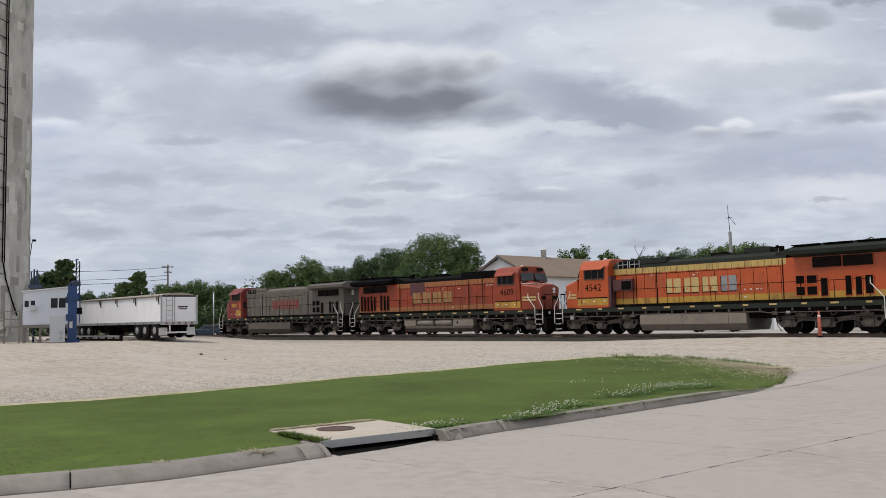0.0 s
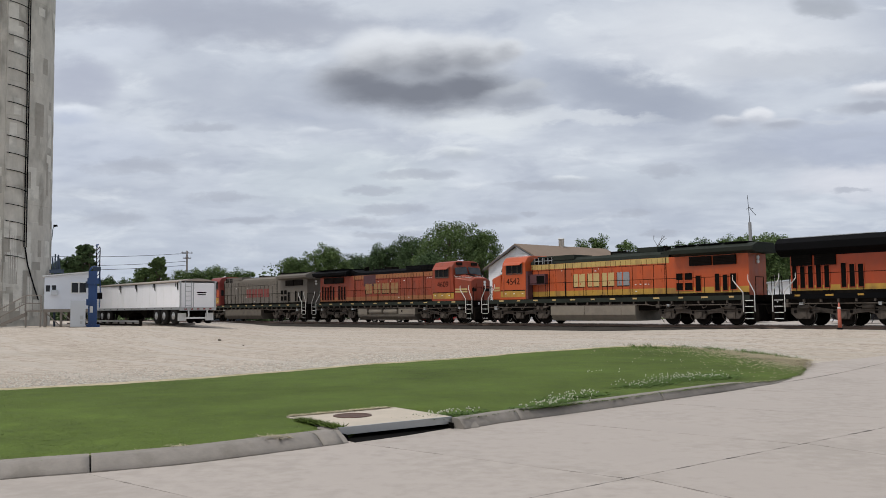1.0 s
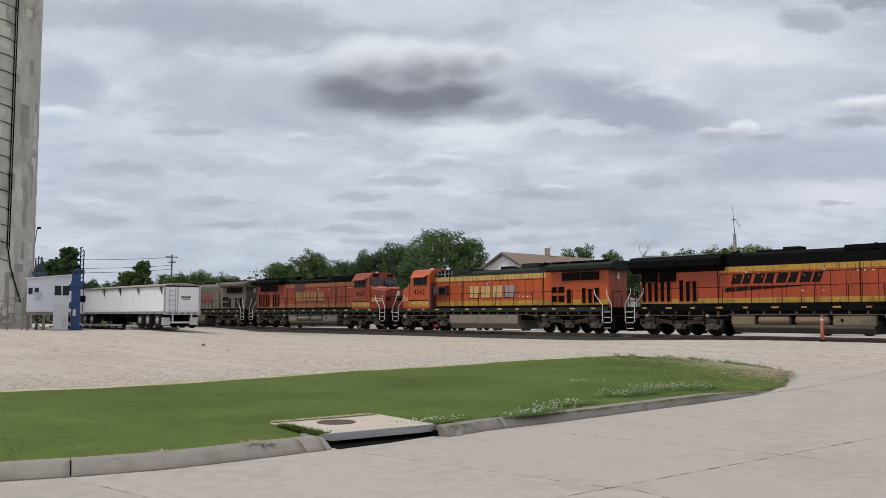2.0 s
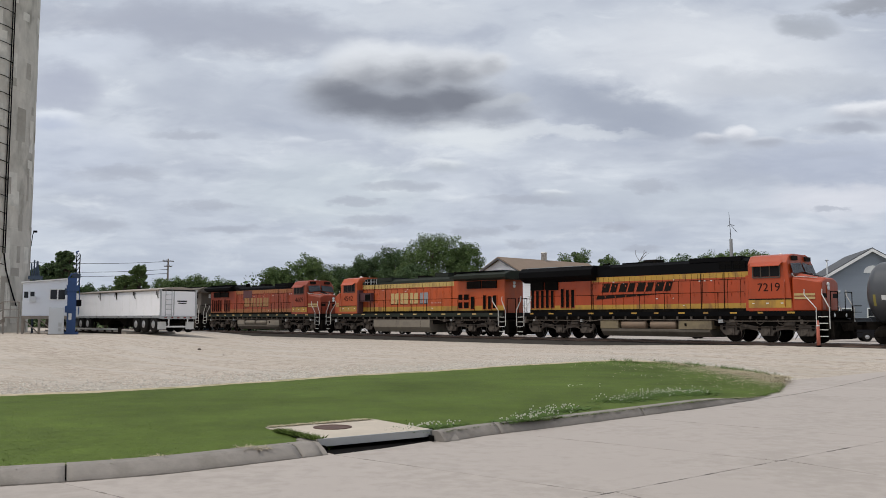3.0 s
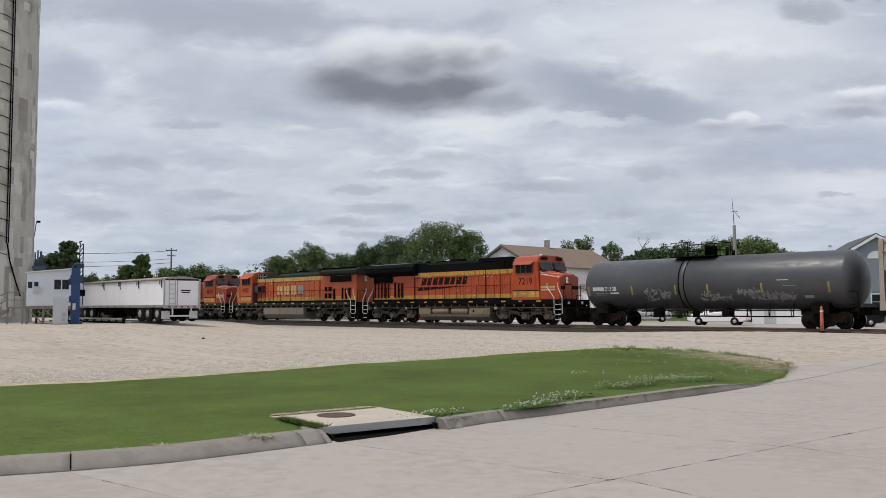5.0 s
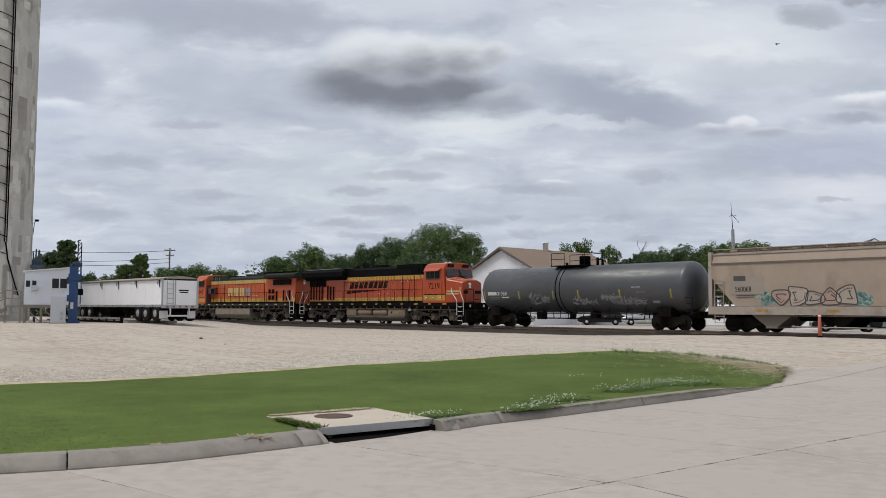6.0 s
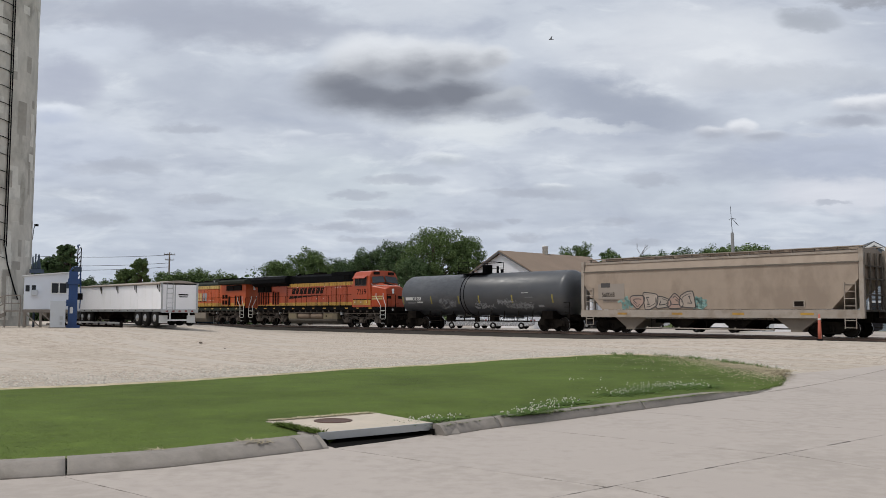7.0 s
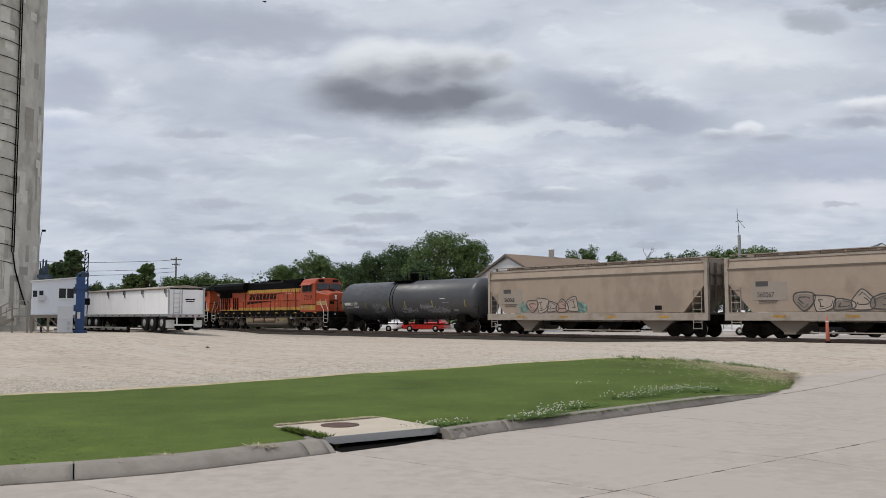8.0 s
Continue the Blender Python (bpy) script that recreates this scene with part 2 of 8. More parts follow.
CONCRETE = surface("road_concrete", (0.392, 0.344, 0.306), 0.85, vary=0.16, grain=14, blotch=0.35, bump=0.003, dirt=(0.315, 0.277, 0.243), dirt_amount=0.7, each=0.08, sheen=0.3)
JOINT = surface("joint_dirt", (0.07, 0.065, 0.058), 0.95, vary=0.3, grain=12)
CURB = surface("curb_concrete", (0.245, 0.218, 0.190), 0.92, vary=0.30, grain=12, blotch=1.3, bump=0.012, dirt=(0.17, 0.15, 0.125), dirt_amount=0.75, each=0.10)
APRON = surface("inlet_concrete", (0.47, 0.405, 0.325), 0.9, vary=0.25, grain=10, blotch=1.2, bump=0.003)
RUST = surface("rusty_iron", (0.10, 0.055, 0.04), 0.75, 0.3, vary=0.5, grain=20, blotch=3)
GALV = surface("galvanised_steel", (0.42, 0.43, 0.43), 0.45, 0.7, vary=0.25, grain=14)
DARK = surface("dark_void", (0.006, 0.0055, 0.005), 0.95, vary=0.2, sheen=0.05)
GRASS = surface("grass_blades", (0.094, 0.132, 0.030), 0.8, vary=0.72, grain=2.2, blotch=0.30, islands=0.5, sheen=0.1)
TURF = surface("turf", (0.085, 0.118, 0.027), 0.95, vary=0.7, grain=2.2, blotch=0.30, bump=0.008, sheen=0.1)
DRY = surface("dry_grass", (0.40, 0.345, 0.235), 0.9, vary=0.3, grain=6, islands=0.4, sheen=0.1)
SOIL = surface("bleached_soil", (0.45, 0.375, 0.265), 0.95, vary=0.35, grain=6, blotch=0.9, bump=0.01, dirt=(0.16, 0.17, 0.06), dirt_amount=0.55, sheen=0.1)
FLOWER = surface("clover_flower", (0.46, 0.46, 0.36), 0.9, vary=0.15)
CLOVER = surface("clover_leaf", (0.095, 0.150, 0.040), 0.8, vary=0.3, islands=0.35, sheen=0.1)
STONES = surface("crushed_stone", (0.46, 0.42, 0.36), 0.95, vary=0.2, grain=8, islands=0.5)
BALLAST = surface("ballast", (0.05, 0.045, 0.040), 0.95, vary=0.55, grain=7, blotch=0.6, bump=0.05, sheen=0.0)
TIE = surface("tie_wood", (0.05, 0.04, 0.033), 0.9, vary=0.4, grain=5, each=0.4)
RAILSTEEL = surface("rail_steel", (0.16, 0.11, 0.085), 0.6, 0.6, vary=0.3)
RAILTOP = surface("rail_polish", (0.62, 0.61, 0.60), 0.25, 1.0, vary=0.05)
ORANGE = surface("faded_orange_paint", (0.455, 0.077, 0.015), 0.45, vary=0.26, grain=4, blotch=0.6, dirt=(0.22, 0.055, 0.02), dirt_amount=0.5, stretch=(1, 1, 0.35))
ORANGE_OLD = surface("weathered_orange_paint", (0.275, 0.040, 0.012), 0.55, vary=0.34, grain=4, blotch=0.7, dirt=(0.13, 0.036, 0.018), dirt_amount=0.65, stretch=(1, 1, 0.35))
ORANGE_NEW = surface("clean_orange_paint", (0.385, 0.053, 0.010), 0.40, vary=0.20, grain=4, blotch=0.5, dirt=(0.22, 0.045, 0.014), dirt_amount=0.45, stretch=(1, 1, 0.35))
YELLOW = surface("faded_yellow_paint", (0.45, 0.255, 0.035), 0.5, vary=0.4, grain=5, blotch=0.9, dirt=(0.18, 0.09, 0.03), dirt_amount=0.7, stretch=(1, 1, 0.5))
CREAM = surface("weathered_cream_letters", (0.50, 0.36, 0.15), 0.6, vary=0.3, grain=6, dirt=(0.40, 0.22, 0.08), dirt_amount=0.4)
TANLETTER = surface("worn_tan_letters", (0.30, 0.17, 0.065), 0.65, vary=0.5, grain=6, dirt=(0.22, 0.06, 0.02), dirt_amount=0.6)
PALESTRIPE = surface("bleached_yellow_paint", (0.48, 0.335, 0.105), 0.6, vary=0.45, grain=6, blotch=1.1, dirt=(0.20, 0.12, 0.05), dirt_amount=0.6, stretch=(1, 1, 0.5))
FADEDSTRIPE = surface("worn_stripe_paint", (0.30, 0.115, 0.038), 0.6, vary=0.4, grain=5, blotch=0.8, dirt=(0.28, 0.08, 0.03), dirt_amount=0.7)
GREENBLACK = surface("dark_green_roof_paint", (0.026, 0.030, 0.024), 0.7, vary=0.4, grain=3, blotch=0.5, sheen=0.1)
BLACK = surface("black_paint", (0.005, 0.005, 0.0055), 0.7, vary=0.4, grain=4, sheen=0.05)
LETTERBLACK = surface("black_lettering", (0.012, 0.008, 0.006), 0.7, vary=0.2, sheen=0.1)
# grime kept near-black so that the shade beneath vehicles is in the colour
UNDER = surface("underframe_grime_and_shade", (0.010, 0.0085, 0.0075), 0.95, vary=0.5, grain=5, blotch=1.2, dirt=(0.03, 0.025, 0.02), dirt_amount=0.4, sheen=0.0)
TRUCKGREY = surface("dusty_truck_frame", (0.108, 0.089, 0.074), 0.85, vary=0.6, grain=6, blotch=1.5, dirt=(0.03, 0.026, 0.022), dirt_amount=0.7, sheen=0.15)
TANKDULL = surface("dull_grey_tank", (0.115, 0.097, 0.076), 0.8, vary=0.4, grain=5, blotch=0.9, dirt=(0.06, 0.05, 0.04), dirt_amount=0.6)
TANKOLIVE = surface("olive_grimed_tank", (0.20, 0.158, 0.092), 0.7, vary=0.4, grain=5, blotch=0.9, dirt=(0.07, 0.055, 0.04), dirt_amount=0.6)
TANKGREY = surface("dusty_fuel_tank", (0.215, 0.185, 0.145), 0.75, vary=0.3, grain=5, blotch=0.9, dirt=(0.13, 0.11, 0.09), dirt_amount=0.5)
TANKTAN = surface("dusty_air_tank", (0.20, 0.14, 0.095), 0.7, vary=0.3, grain=5, blotch=0.9)
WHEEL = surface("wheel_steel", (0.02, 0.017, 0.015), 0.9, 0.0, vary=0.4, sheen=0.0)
TREAD = surface("wheel_tread", (0.45, 0.44, 0.43), 0.35, 0.9, vary=0.1)
SILVER = surface("weathered_silver_paint", (0.130, 0.111, 0.090), 0.7, vary=0.34, grain=4, blotch=0.5, dirt=(0.13, 0.115, 0.10), dirt_amount=0.6, stretch=(1, 1, 0.4))
RED = surface("faded_red_paint", (0.19, 0.026, 0.020), 0.5, vary=0.25, grain=4, dirt=(0.16, 0.03, 0.025), dirt_amount=0.4)
MAROON = surface("primer_patch", (0.085, 0.03, 0.034), 0.75, vary=0.3)
WHITERAIL = surface("white_handrail_paint", (0.62, 0.60, 0.56), 0.6, vary=0.2)
WHITE = surface("white_paint", (0.84, 0.83, 0.84), 0.5, vary=0.05, grain=4, blotch=0.6, dirt=(0.70, 0.70, 0.69), dirt_amount=0.3)
TRIM = surface("white_trim_paint", (0.72, 0.72, 0.70), 0.6, vary=0.08)
GLASS = surface("dark_window_glass", (0.02, 0.022, 0.025), 0.08, vary=0.1, sheen=0.25)
SCREEN = surface("windscreen_glass", (0.05, 0.06, 0.07), 0.04, vary=0.1, sheen=1.0)
CABGLASS = surface("shaded_cab_glass", (0.012, 0.012, 0.013), 0.35, vary=0.3, sheen=0.12)
LENS = surface("headlight_lens", (0.75, 0.75, 0.72), 0.15, vary=0.05, sheen=0.9)
TANKER = surface("dusty_black_tank_paint", (0.058, 0.061, 0.067), 0.42, vary=0.28, grain=3, blotch=0.35, dirt=(0.095, 0.092, 0.088), dirt_amount=0.5, stretch=(0.5, 1, 1))
MARK = surface("white_stencil", (0.62, 0.62, 0.60), 0.7, vary=0.2)
YELLOWMARK = surface("yellow_stripe", (0.27, 0.225, 0.05), 0.7, vary=0.25)
CHALK = surface("pale_spray_paint", (0.24, 0.245, 0.255), 0.8, vary=0.5, grain=8)
HOPPER = surface("dusty_tan_hopper_paint", (0.325, 0.258, 0.200), 0.65, vary=0.22, grain=3, blotch=0.28, dirt=(0.215, 0.165, 0.125), dirt_amount=0.65, stretch=(1.0, 1, 0.6))
HOPPERDARK = surface("shaded_hopper_paint", (0.12, 0.10, 0.08), 0.75, vary=0.3, grain=5, blotch=0.7)
SILL = surface("pale_sill_paint", (0.33, 0.285, 0.24), 0.65, vary=0.3, grain=5, blotch=0.8, dirt=(0.19, 0.145, 0.105), dirt_amount=0.6)
HOPPERGREY = surface("dusty_grey_bay_steel", (0.20, 0.165, 0.13), 0.75, vary=0.3, grain=5, blotch=0.7)
PATCH = surface("grey_blue_patch", (0.275, 0.237, 0.202), 0.7, vary=0.15)
SPRAYBLACK = surface("black_spray_paint", (0.06, 0.055, 0.055), 0.7, vary=0.4)
SPRAYPALE = surface("pale_faded_spray_fill", (0.36, 0.30, 0.25), 0.7, vary=0.35, grain=5)
SPRAYSMOKE = surface("smoky_brown_spray_fill", (0.20, 0.165, 0.14), 0.7, vary=0.5, grain=4)
SPRAYTEAL = surface("teal_spray_paint", (0.22, 0.36, 0.33), 0.7, vary=0.3, grain=5)
SPRAYTAN = surface("faded_spray_fill", (0.34, 0.235, 0.19), 0.7, vary=0.3, grain=5)
SILO = surface("silo_concrete", (0.56, 0.53, 0.47), 0.9, vary=0.5, grain=1.5, blotch=0.4, bump=0.015, dirt=(0.27, 0.255, 0.22), dirt_amount=0.9, stretch=(1, 1, 0.55))
SILOPATCH = surface("pale_concrete_lift", (0.66, 0.635, 0.57), 0.9, vary=0.28, grain=3, blotch=0.5, dirt=(0.30, 0.29, 0.26), dirt_amount=0.5)
SILOSTAIN = surface("stained_concrete", (0.36, 0.335, 0.29), 0.9, vary=0.4, grain=3, blotch=0.5, dirt=(0.40, 0.38, 0.34), dirt_amount=0.6)
SHEDWHITE = surface("white_steel_siding", (0.70, 0.73, 0.78), 0.55, vary=0.05, grain=3)
PROBEBLUE = surface("blue_machine_paint", (0.014, 0.050, 0.155), 0.5, vary=0.4, grain=5)
DARKBLUE = surface("dull_dark_blue_paint", (0.02, 0.035, 0.06), 0.7, vary=0.3)
CABINET = surface("pale_grey_cabinet", (0.50, 0.52, 0.54), 0.5, vary=0.08)
OLDWOOD = surface("weathered_lumber", (0.23, 0.20, 0.17), 0.9, vary=0.3, stretch=(1, 1, 0.3))
ROOF = surface("brown_shingles", (0.20, 0.145, 0.105), 0.9, vary=0.25, grain=7, blotch=0.5, bump=0.02)
GREYSIDING = surface("grey_blue_siding", (0.26, 0.29, 0.33), 0.7, vary=0.1, grain=4, stretch=(0.2, 0.2, 5))
DARKROOF = surface("charcoal_shingles", (0.085, 0.088, 0.095), 0.9, vary=0.25, grain=7)
BARK = surface("bark", (0.11, 0.085, 0.065), 0.95, vary=0.4, grain=6, stretch=(1, 1, 0.3), bump=0.02)
LEAF = surface("leaves", (0.100, 0.148, 0.048), 0.7, vary=0.3, grain=0.8, blotch=0.22, islands=0.6, sheen=0.3)
LEAFDARK = surface("dark_leaves", (0.066, 0.105, 0.040), 0.7, vary=0.3, grain=0.8, blotch=0.22, islands=0.9, sheen=0.3)
TYRE = surface("tyre_rubber", (0.018, 0.017, 0.016), 0.95, vary=0.3, sheen=0.05)
RIM = surface("polished_rim", (0.50, 0.50, 0.50), 0.35, 0.8, vary=0.1)
CARBLACK = surface("black_car_paint", (0.008, 0.008, 0.010), 0.35, vary=0.1, sheen=0.25)
CARRED = surface("red_car_paint", (0.38, 0.018, 0.015), 0.22, vary=0.1, sheen=0.7)
CARSILVER = surface("silver_car_paint", (0.50, 0.51, 0.53), 0.25, 0.4, vary=0.08)
CONE = surface("orange_marker_plastic", (0.46, 0.12, 0.075), 0.6, vary=0.2, dirt=(0.50, 0.24, 0.18), dirt_amount=0.4)
FEATHER = surface("dark_feathers", (0.03, 0.028, 0.027), 0.9, vary=0.2)
MASTGREY = surface("weathered_grey_mast", (0.15, 0.15, 0.15), 0.7, vary=0.25)
POLEWOOD = surface("pole_wood", (0.12, 0.095, 0.075), 0.95, vary=0.35, stretch=(1, 1, 0.2))


# ---- mesh short hands ----
def box(bm, x0, x1, y0, y1, z0, z1):
    v = [bm.verts.new(p) for p in ((x0, y0, z0), (x1, y0, z0), (x1, y1, z0), (x0, y1, z0), (x0, y0, z1), (x1, y0, z1), (x1, y1, z1), (x0, y1, z1))]
    for f in ((3, 2, 1, 0), (4, 5, 6, 7), (0, 1, 5, 4), (1, 2, 6, 5), (2, 3, 7, 6), (3, 0, 4, 7)):
        bm.faces.new([v[i] for i in f])
    return v


def prism(bm, pts, y0, y1):
    """A profile in x and z, drawn out from y0 to y1."""
    a, b = [bm.verts.new((x, y0, z)) for x, z in pts], [bm.verts.new((x, y1, z)) for x, z in pts]
    n = len(pts)
    fs = [bm.faces.new(a), bm.faces.new(b[::-1])]
    for i in range(n):
        fs.append(bm.faces.new([a[i], b[i], b[(i + 1) % n], a[(i + 1) % n]]))
    bmesh.ops.recalc_face_normals(bm, faces=fs)
    return a, b


def slab(bm, pts, z0, z1):
    """An outline in x and y, drawn out from z0 to z1."""
    a, b = [bm.verts.new((x, y, z0)) for x, y in pts], [bm.verts.new((x, y, z1)) for x, y in pts]
    n = len(pts)
    fs = [bm.faces.new(a[::-1]), bm.faces.new(b)]
    for i in range(n):
        fs.append(bm.faces.new([a[i], a[(i + 1) % n], b[(i + 1) % n], b[i]]))
    bmesh.ops.recalc_face_normals(bm, faces=fs)


def tube(bm, p0, p1, r0, r1=None, seg=8, caps=True):
    p0, p1 = Vector(p0), Vector(p1)
    r1 = r0 if r1 is None else r1
    q = (p1 - p0).to_track_quat("Z", "Y")
    rings = []
    for p, r in ((p0, r0), (p1, r1)):
        rings.append([bm.verts.new(p + q @ Vector((r * math.cos(math.tau * i / seg), r * math.sin(math.tau * i / seg), 0))) for i in range(seg)])
    for i in range(seg):
        f = bm.faces.new([rings[0][i], rings[0][(i + 1) % seg], rings[1][(i + 1) % seg], rings[1][i]])
        f.smooth = seg > 6
    if caps:
        bm.faces.new(rings[0][::-1])
        bm.faces.new(rings[1])


def lathe(bm, prof, seg=32, axis="x", smooth=True):
    """Rings (place along the axis, radius) round the axis through the origin."""
    rings = []
    for a, r in prof:
        ring = []
        for i in range(seg):
            c, s = r * math.cos(math.tau * i / seg), r * math.sin(math.tau * i / seg)
            ring.append(bm.verts.new((a, c, s) if axis == "x" else (c, a, s) if axis == "y" else (c, s, a)))
        rings.append(ring)
    fs = []
    for r0, r1 in zip(rings, rings[1:]):
        for i in range(seg):
            f = bm.faces.new([r0[i], r0[(i + 1) % seg], r1[(i + 1) % seg], r1[i]])
            f.smooth = smooth
            fs.append(f)
    fs += [bm.faces.new(rings[0]), bm.faces.new(rings[-1])]
    bmesh.ops.recalc_face_normals(bm, faces=fs)


def pipe(bm, pts, r, seg=6):
    for a, b in zip(pts, pts[1:]):
        tube(bm, a, b, r, seg=seg)


def finish(name, bm, material, bevel=0.0):
    if bevel:
        bmesh.ops.bevel(bm, geom=[e for e in bm.edges if len(e.link_faces) == 2 and e.calc_face_angle(0) > 0.6], offset=bevel, segments=1, affect="EDGES", clamp_overlap=True)
    me = bpy.data.meshes.new(name)
    bm.to_mesh(me)
    bm.free()
    me.materials.append(material)
    return me


def part(name, bm, material, parent, label="", bevel=0.0):
    ob = new(name, finish(name, bm, material, bevel))
    ob.parent = parent
    return tagged(ob, label)


def thing(name, m, label, category, group="", kind=""):
    ob = new(name)
    ob.matrix_world = m
    return tagged(ob, label, category, group, kind)


def solid(name, bm, material, m, label, category, group="", kind="", bevel=0.0):
    ob = new(name, finish(name, bm, material, bevel))
    ob.matrix_world = m
    return tagged(ob, label, category, group, kind)


def boxpart(name, dims, material, parent, label="", bevel=0.0):
    bm = bmesh.new()
    box(bm, *dims)
    return part(name, bm, material, parent, label, bevel)


def lettering(name, text, size, material, parent, m, label="", slant=0.0, width=1.0):
    """Raised flat letters, 6 mm thick."""
    cu = bpy.data.curves.new(name, "FONT")
    cu.body, cu.size, cu.extrude, cu.shear, cu.align_x = text, size, 0.003, slant, "CENTER"
    tmp = bpy.data.objects.new(name, cu)
    scene.collection.objects.link(tmp)
    dg = bpy.context.evaluated_depsgraph_get()
    me = bpy.data.meshes.new_from_object(tmp.evaluated_get(dg))
    bpy.data.objects.remove(tmp)
    me.materials.clear()
    me.materials.append(material)
    ob = new(name, me)
    ob.parent = parent
    ob.matrix_local = m @ Matrix.Diagonal((width, 1, 1, 1))
    return tagged(ob, label)


# upright sheet facing -y (near side) or +y
def side_pose(x, y, z, near=True):
    return pose(x, y, z, 90, 0, 0) if near else pose(x, y, z, 90, 0, 180)


# ---- ground: one sheet to the horizon ----
def ease(v):
    v = min(max(v, 0.0), 1.0)
    return v * v * (3 - 2 * v)


ROAD_R, ROAD_W = Vector((0.745, 0.667, 0)), Vector((0.667, -0.745, 0))   # along the road, and across it to the near side


def land(x, y):
    """Height of the bare ground."""
    p, q = ACROSS.x * x + ACROSS.y * y, ALONG.x * x + ALONG.y * y
    yard = 0.62 * ease((-x - 8) / 12) * ease((y - 18) / 27) * ease((41 - p) / 8)
    ramp = 0.33 * ease((q + 38) / 18) * ease((p - 27) / 13) * (1 - ease((p - 41.6) / 1.3))
    return yard + ramp


def ground_material():
    m = bpy.data.materials.new("gravel_yard")
    m.use_nodes = True
    k = Nodes(m.node_tree)
    co = k.add("ShaderNodeTexCoord").outputs["Object"]
    turned = k.add("ShaderNodeMapping", Vector=co, Rotation=(0, 0, math.pi / 2 - THETA)).outputs[0]
    sep = k.add("ShaderNodeSeparateXYZ", Vector=turned)
    ruts = k.noise(k.add("ShaderNodeMapping", Vector=turned, Scale=(0.12, 1.0, 1.0)).outputs[0], 0.8, 4.0, 0.6)
    fine, mid, wide = k.noise(co, 22.0, 6.0, 0.75), k.noise(co, 3.0, 6.0, 0.7), k.noise(co, 0.12, 4.0, 0.6)
    stone = k.ramp(k.math("ADD", k.math("MULTIPLY", fine, 0.55), k.math("MULTIPLY", mid, 0.45)), (0.39, (0.185, 0.148, 0.118)), (0.47, (0.40, 0.338, 0.278)), (0.57, (0.54, 0.47, 0.395)))
    stone = k.mix(k.smooth(ruts, 0.48, 0.62, 0.0, 0.65), stone, (0.48, 0.43, 0.375))
    stone = k.mix(k.smooth(wide, 0.5, 0.66, 0.0, 0.4), stone, (0.36, 0.31, 0.25))
    turf = k.ramp(mid, (0.35, (0.05, 0.085, 0.025)), (0.6, (0.11, 0.13, 0.05)), (0.72, (0.24, 0.21, 0.14)))
    dist = k.math("ADD", k.math("MULTIPLY", sep.outputs[1], 1.0), k.math("MULTIPLY", mid, 2.0))
    col = k.mix(k.smooth(dist, 49.5, 51.0), stone, turf)
    b = k.add("ShaderNodeBsdfPrincipled", Base_Color=col, Roughness=0.95)
    k.put(b.inputs["Specular IOR Level"], 0.15)
    bp = k.add("ShaderNodeBump", Strength=0.7, Distance=0.03, Height=k.math("ADD", fine, mid))
    k.put(b.inputs["Normal"], bp.outputs[0])
    out = k.t.nodes.new("ShaderNodeOutputMaterial")
    k.t.links.new(b.outputs[0], out.inputs[0])
    return m


def graded(lo, hi, step, reach):
    inner = list(np.arange(lo, hi + step / 2, step))
    d, out = step, []
    v = 0.0
    while v < reach:
        d *= 1.35
        v += d
        out.append(v)
    return [lo - o for o in out[::-1]] + inner + [hi + o for o in out]


def sheet(name, xs, ys, height, material, label, category):
    nx = len(xs)
    verts = [(x, y, height(x, y)) for y in ys for x in xs]
    faces = [(j * nx + i, j * nx + i + 1, (j + 1) * nx + i + 1, (j + 1) * nx + i) for j in range(len(ys) - 1) for i in range(nx - 1)]
    me = bpy.data.meshes.new(name)
    me.from_pydata(verts, [], faces)
    me.polygons.foreach_set("use_smooth", [True] * len(faces))
    me.materials.append(material)
    return tagged(new(name, me), label, category, "", "structure")


sheet("ground", graded(-80, 60, 1.0, 3500), graded(-12, 110, 1.0, 3500), lambda x, y: land(x, y) - 0.05, ground_material(), "pale crushed-gravel yard with worn wheel tracks", "ground")


# ---- the concrete road: slabs with dark broken joints ----
FOOT = [(-30, -17), (-10, -13), (2.42, -8.79), (2.85, -8.60), (3.34, -8.48), (3.85, -8.38), (5.7, -8.34), (7.17, -8.30), (8.2, -8.38), (9.87, -8.36), (11.74, -8.41), (13.86, -8.49), (15.85, -8.66), (17.5, -8.76), (19.3, -8.98), (20.6, -9.18), (30, -10.8), (62, -16)]


def foot(r):
    """Where the kerb's foot lies across the road, by the place along it."""
    for (ra, wa), (rb, wb) in zip(FOOT, FOOT[1:]):
        if r <= rb:
            return wa + (wb - wa) * (r - ra) / (rb - ra)
    return FOOT[-1][1]


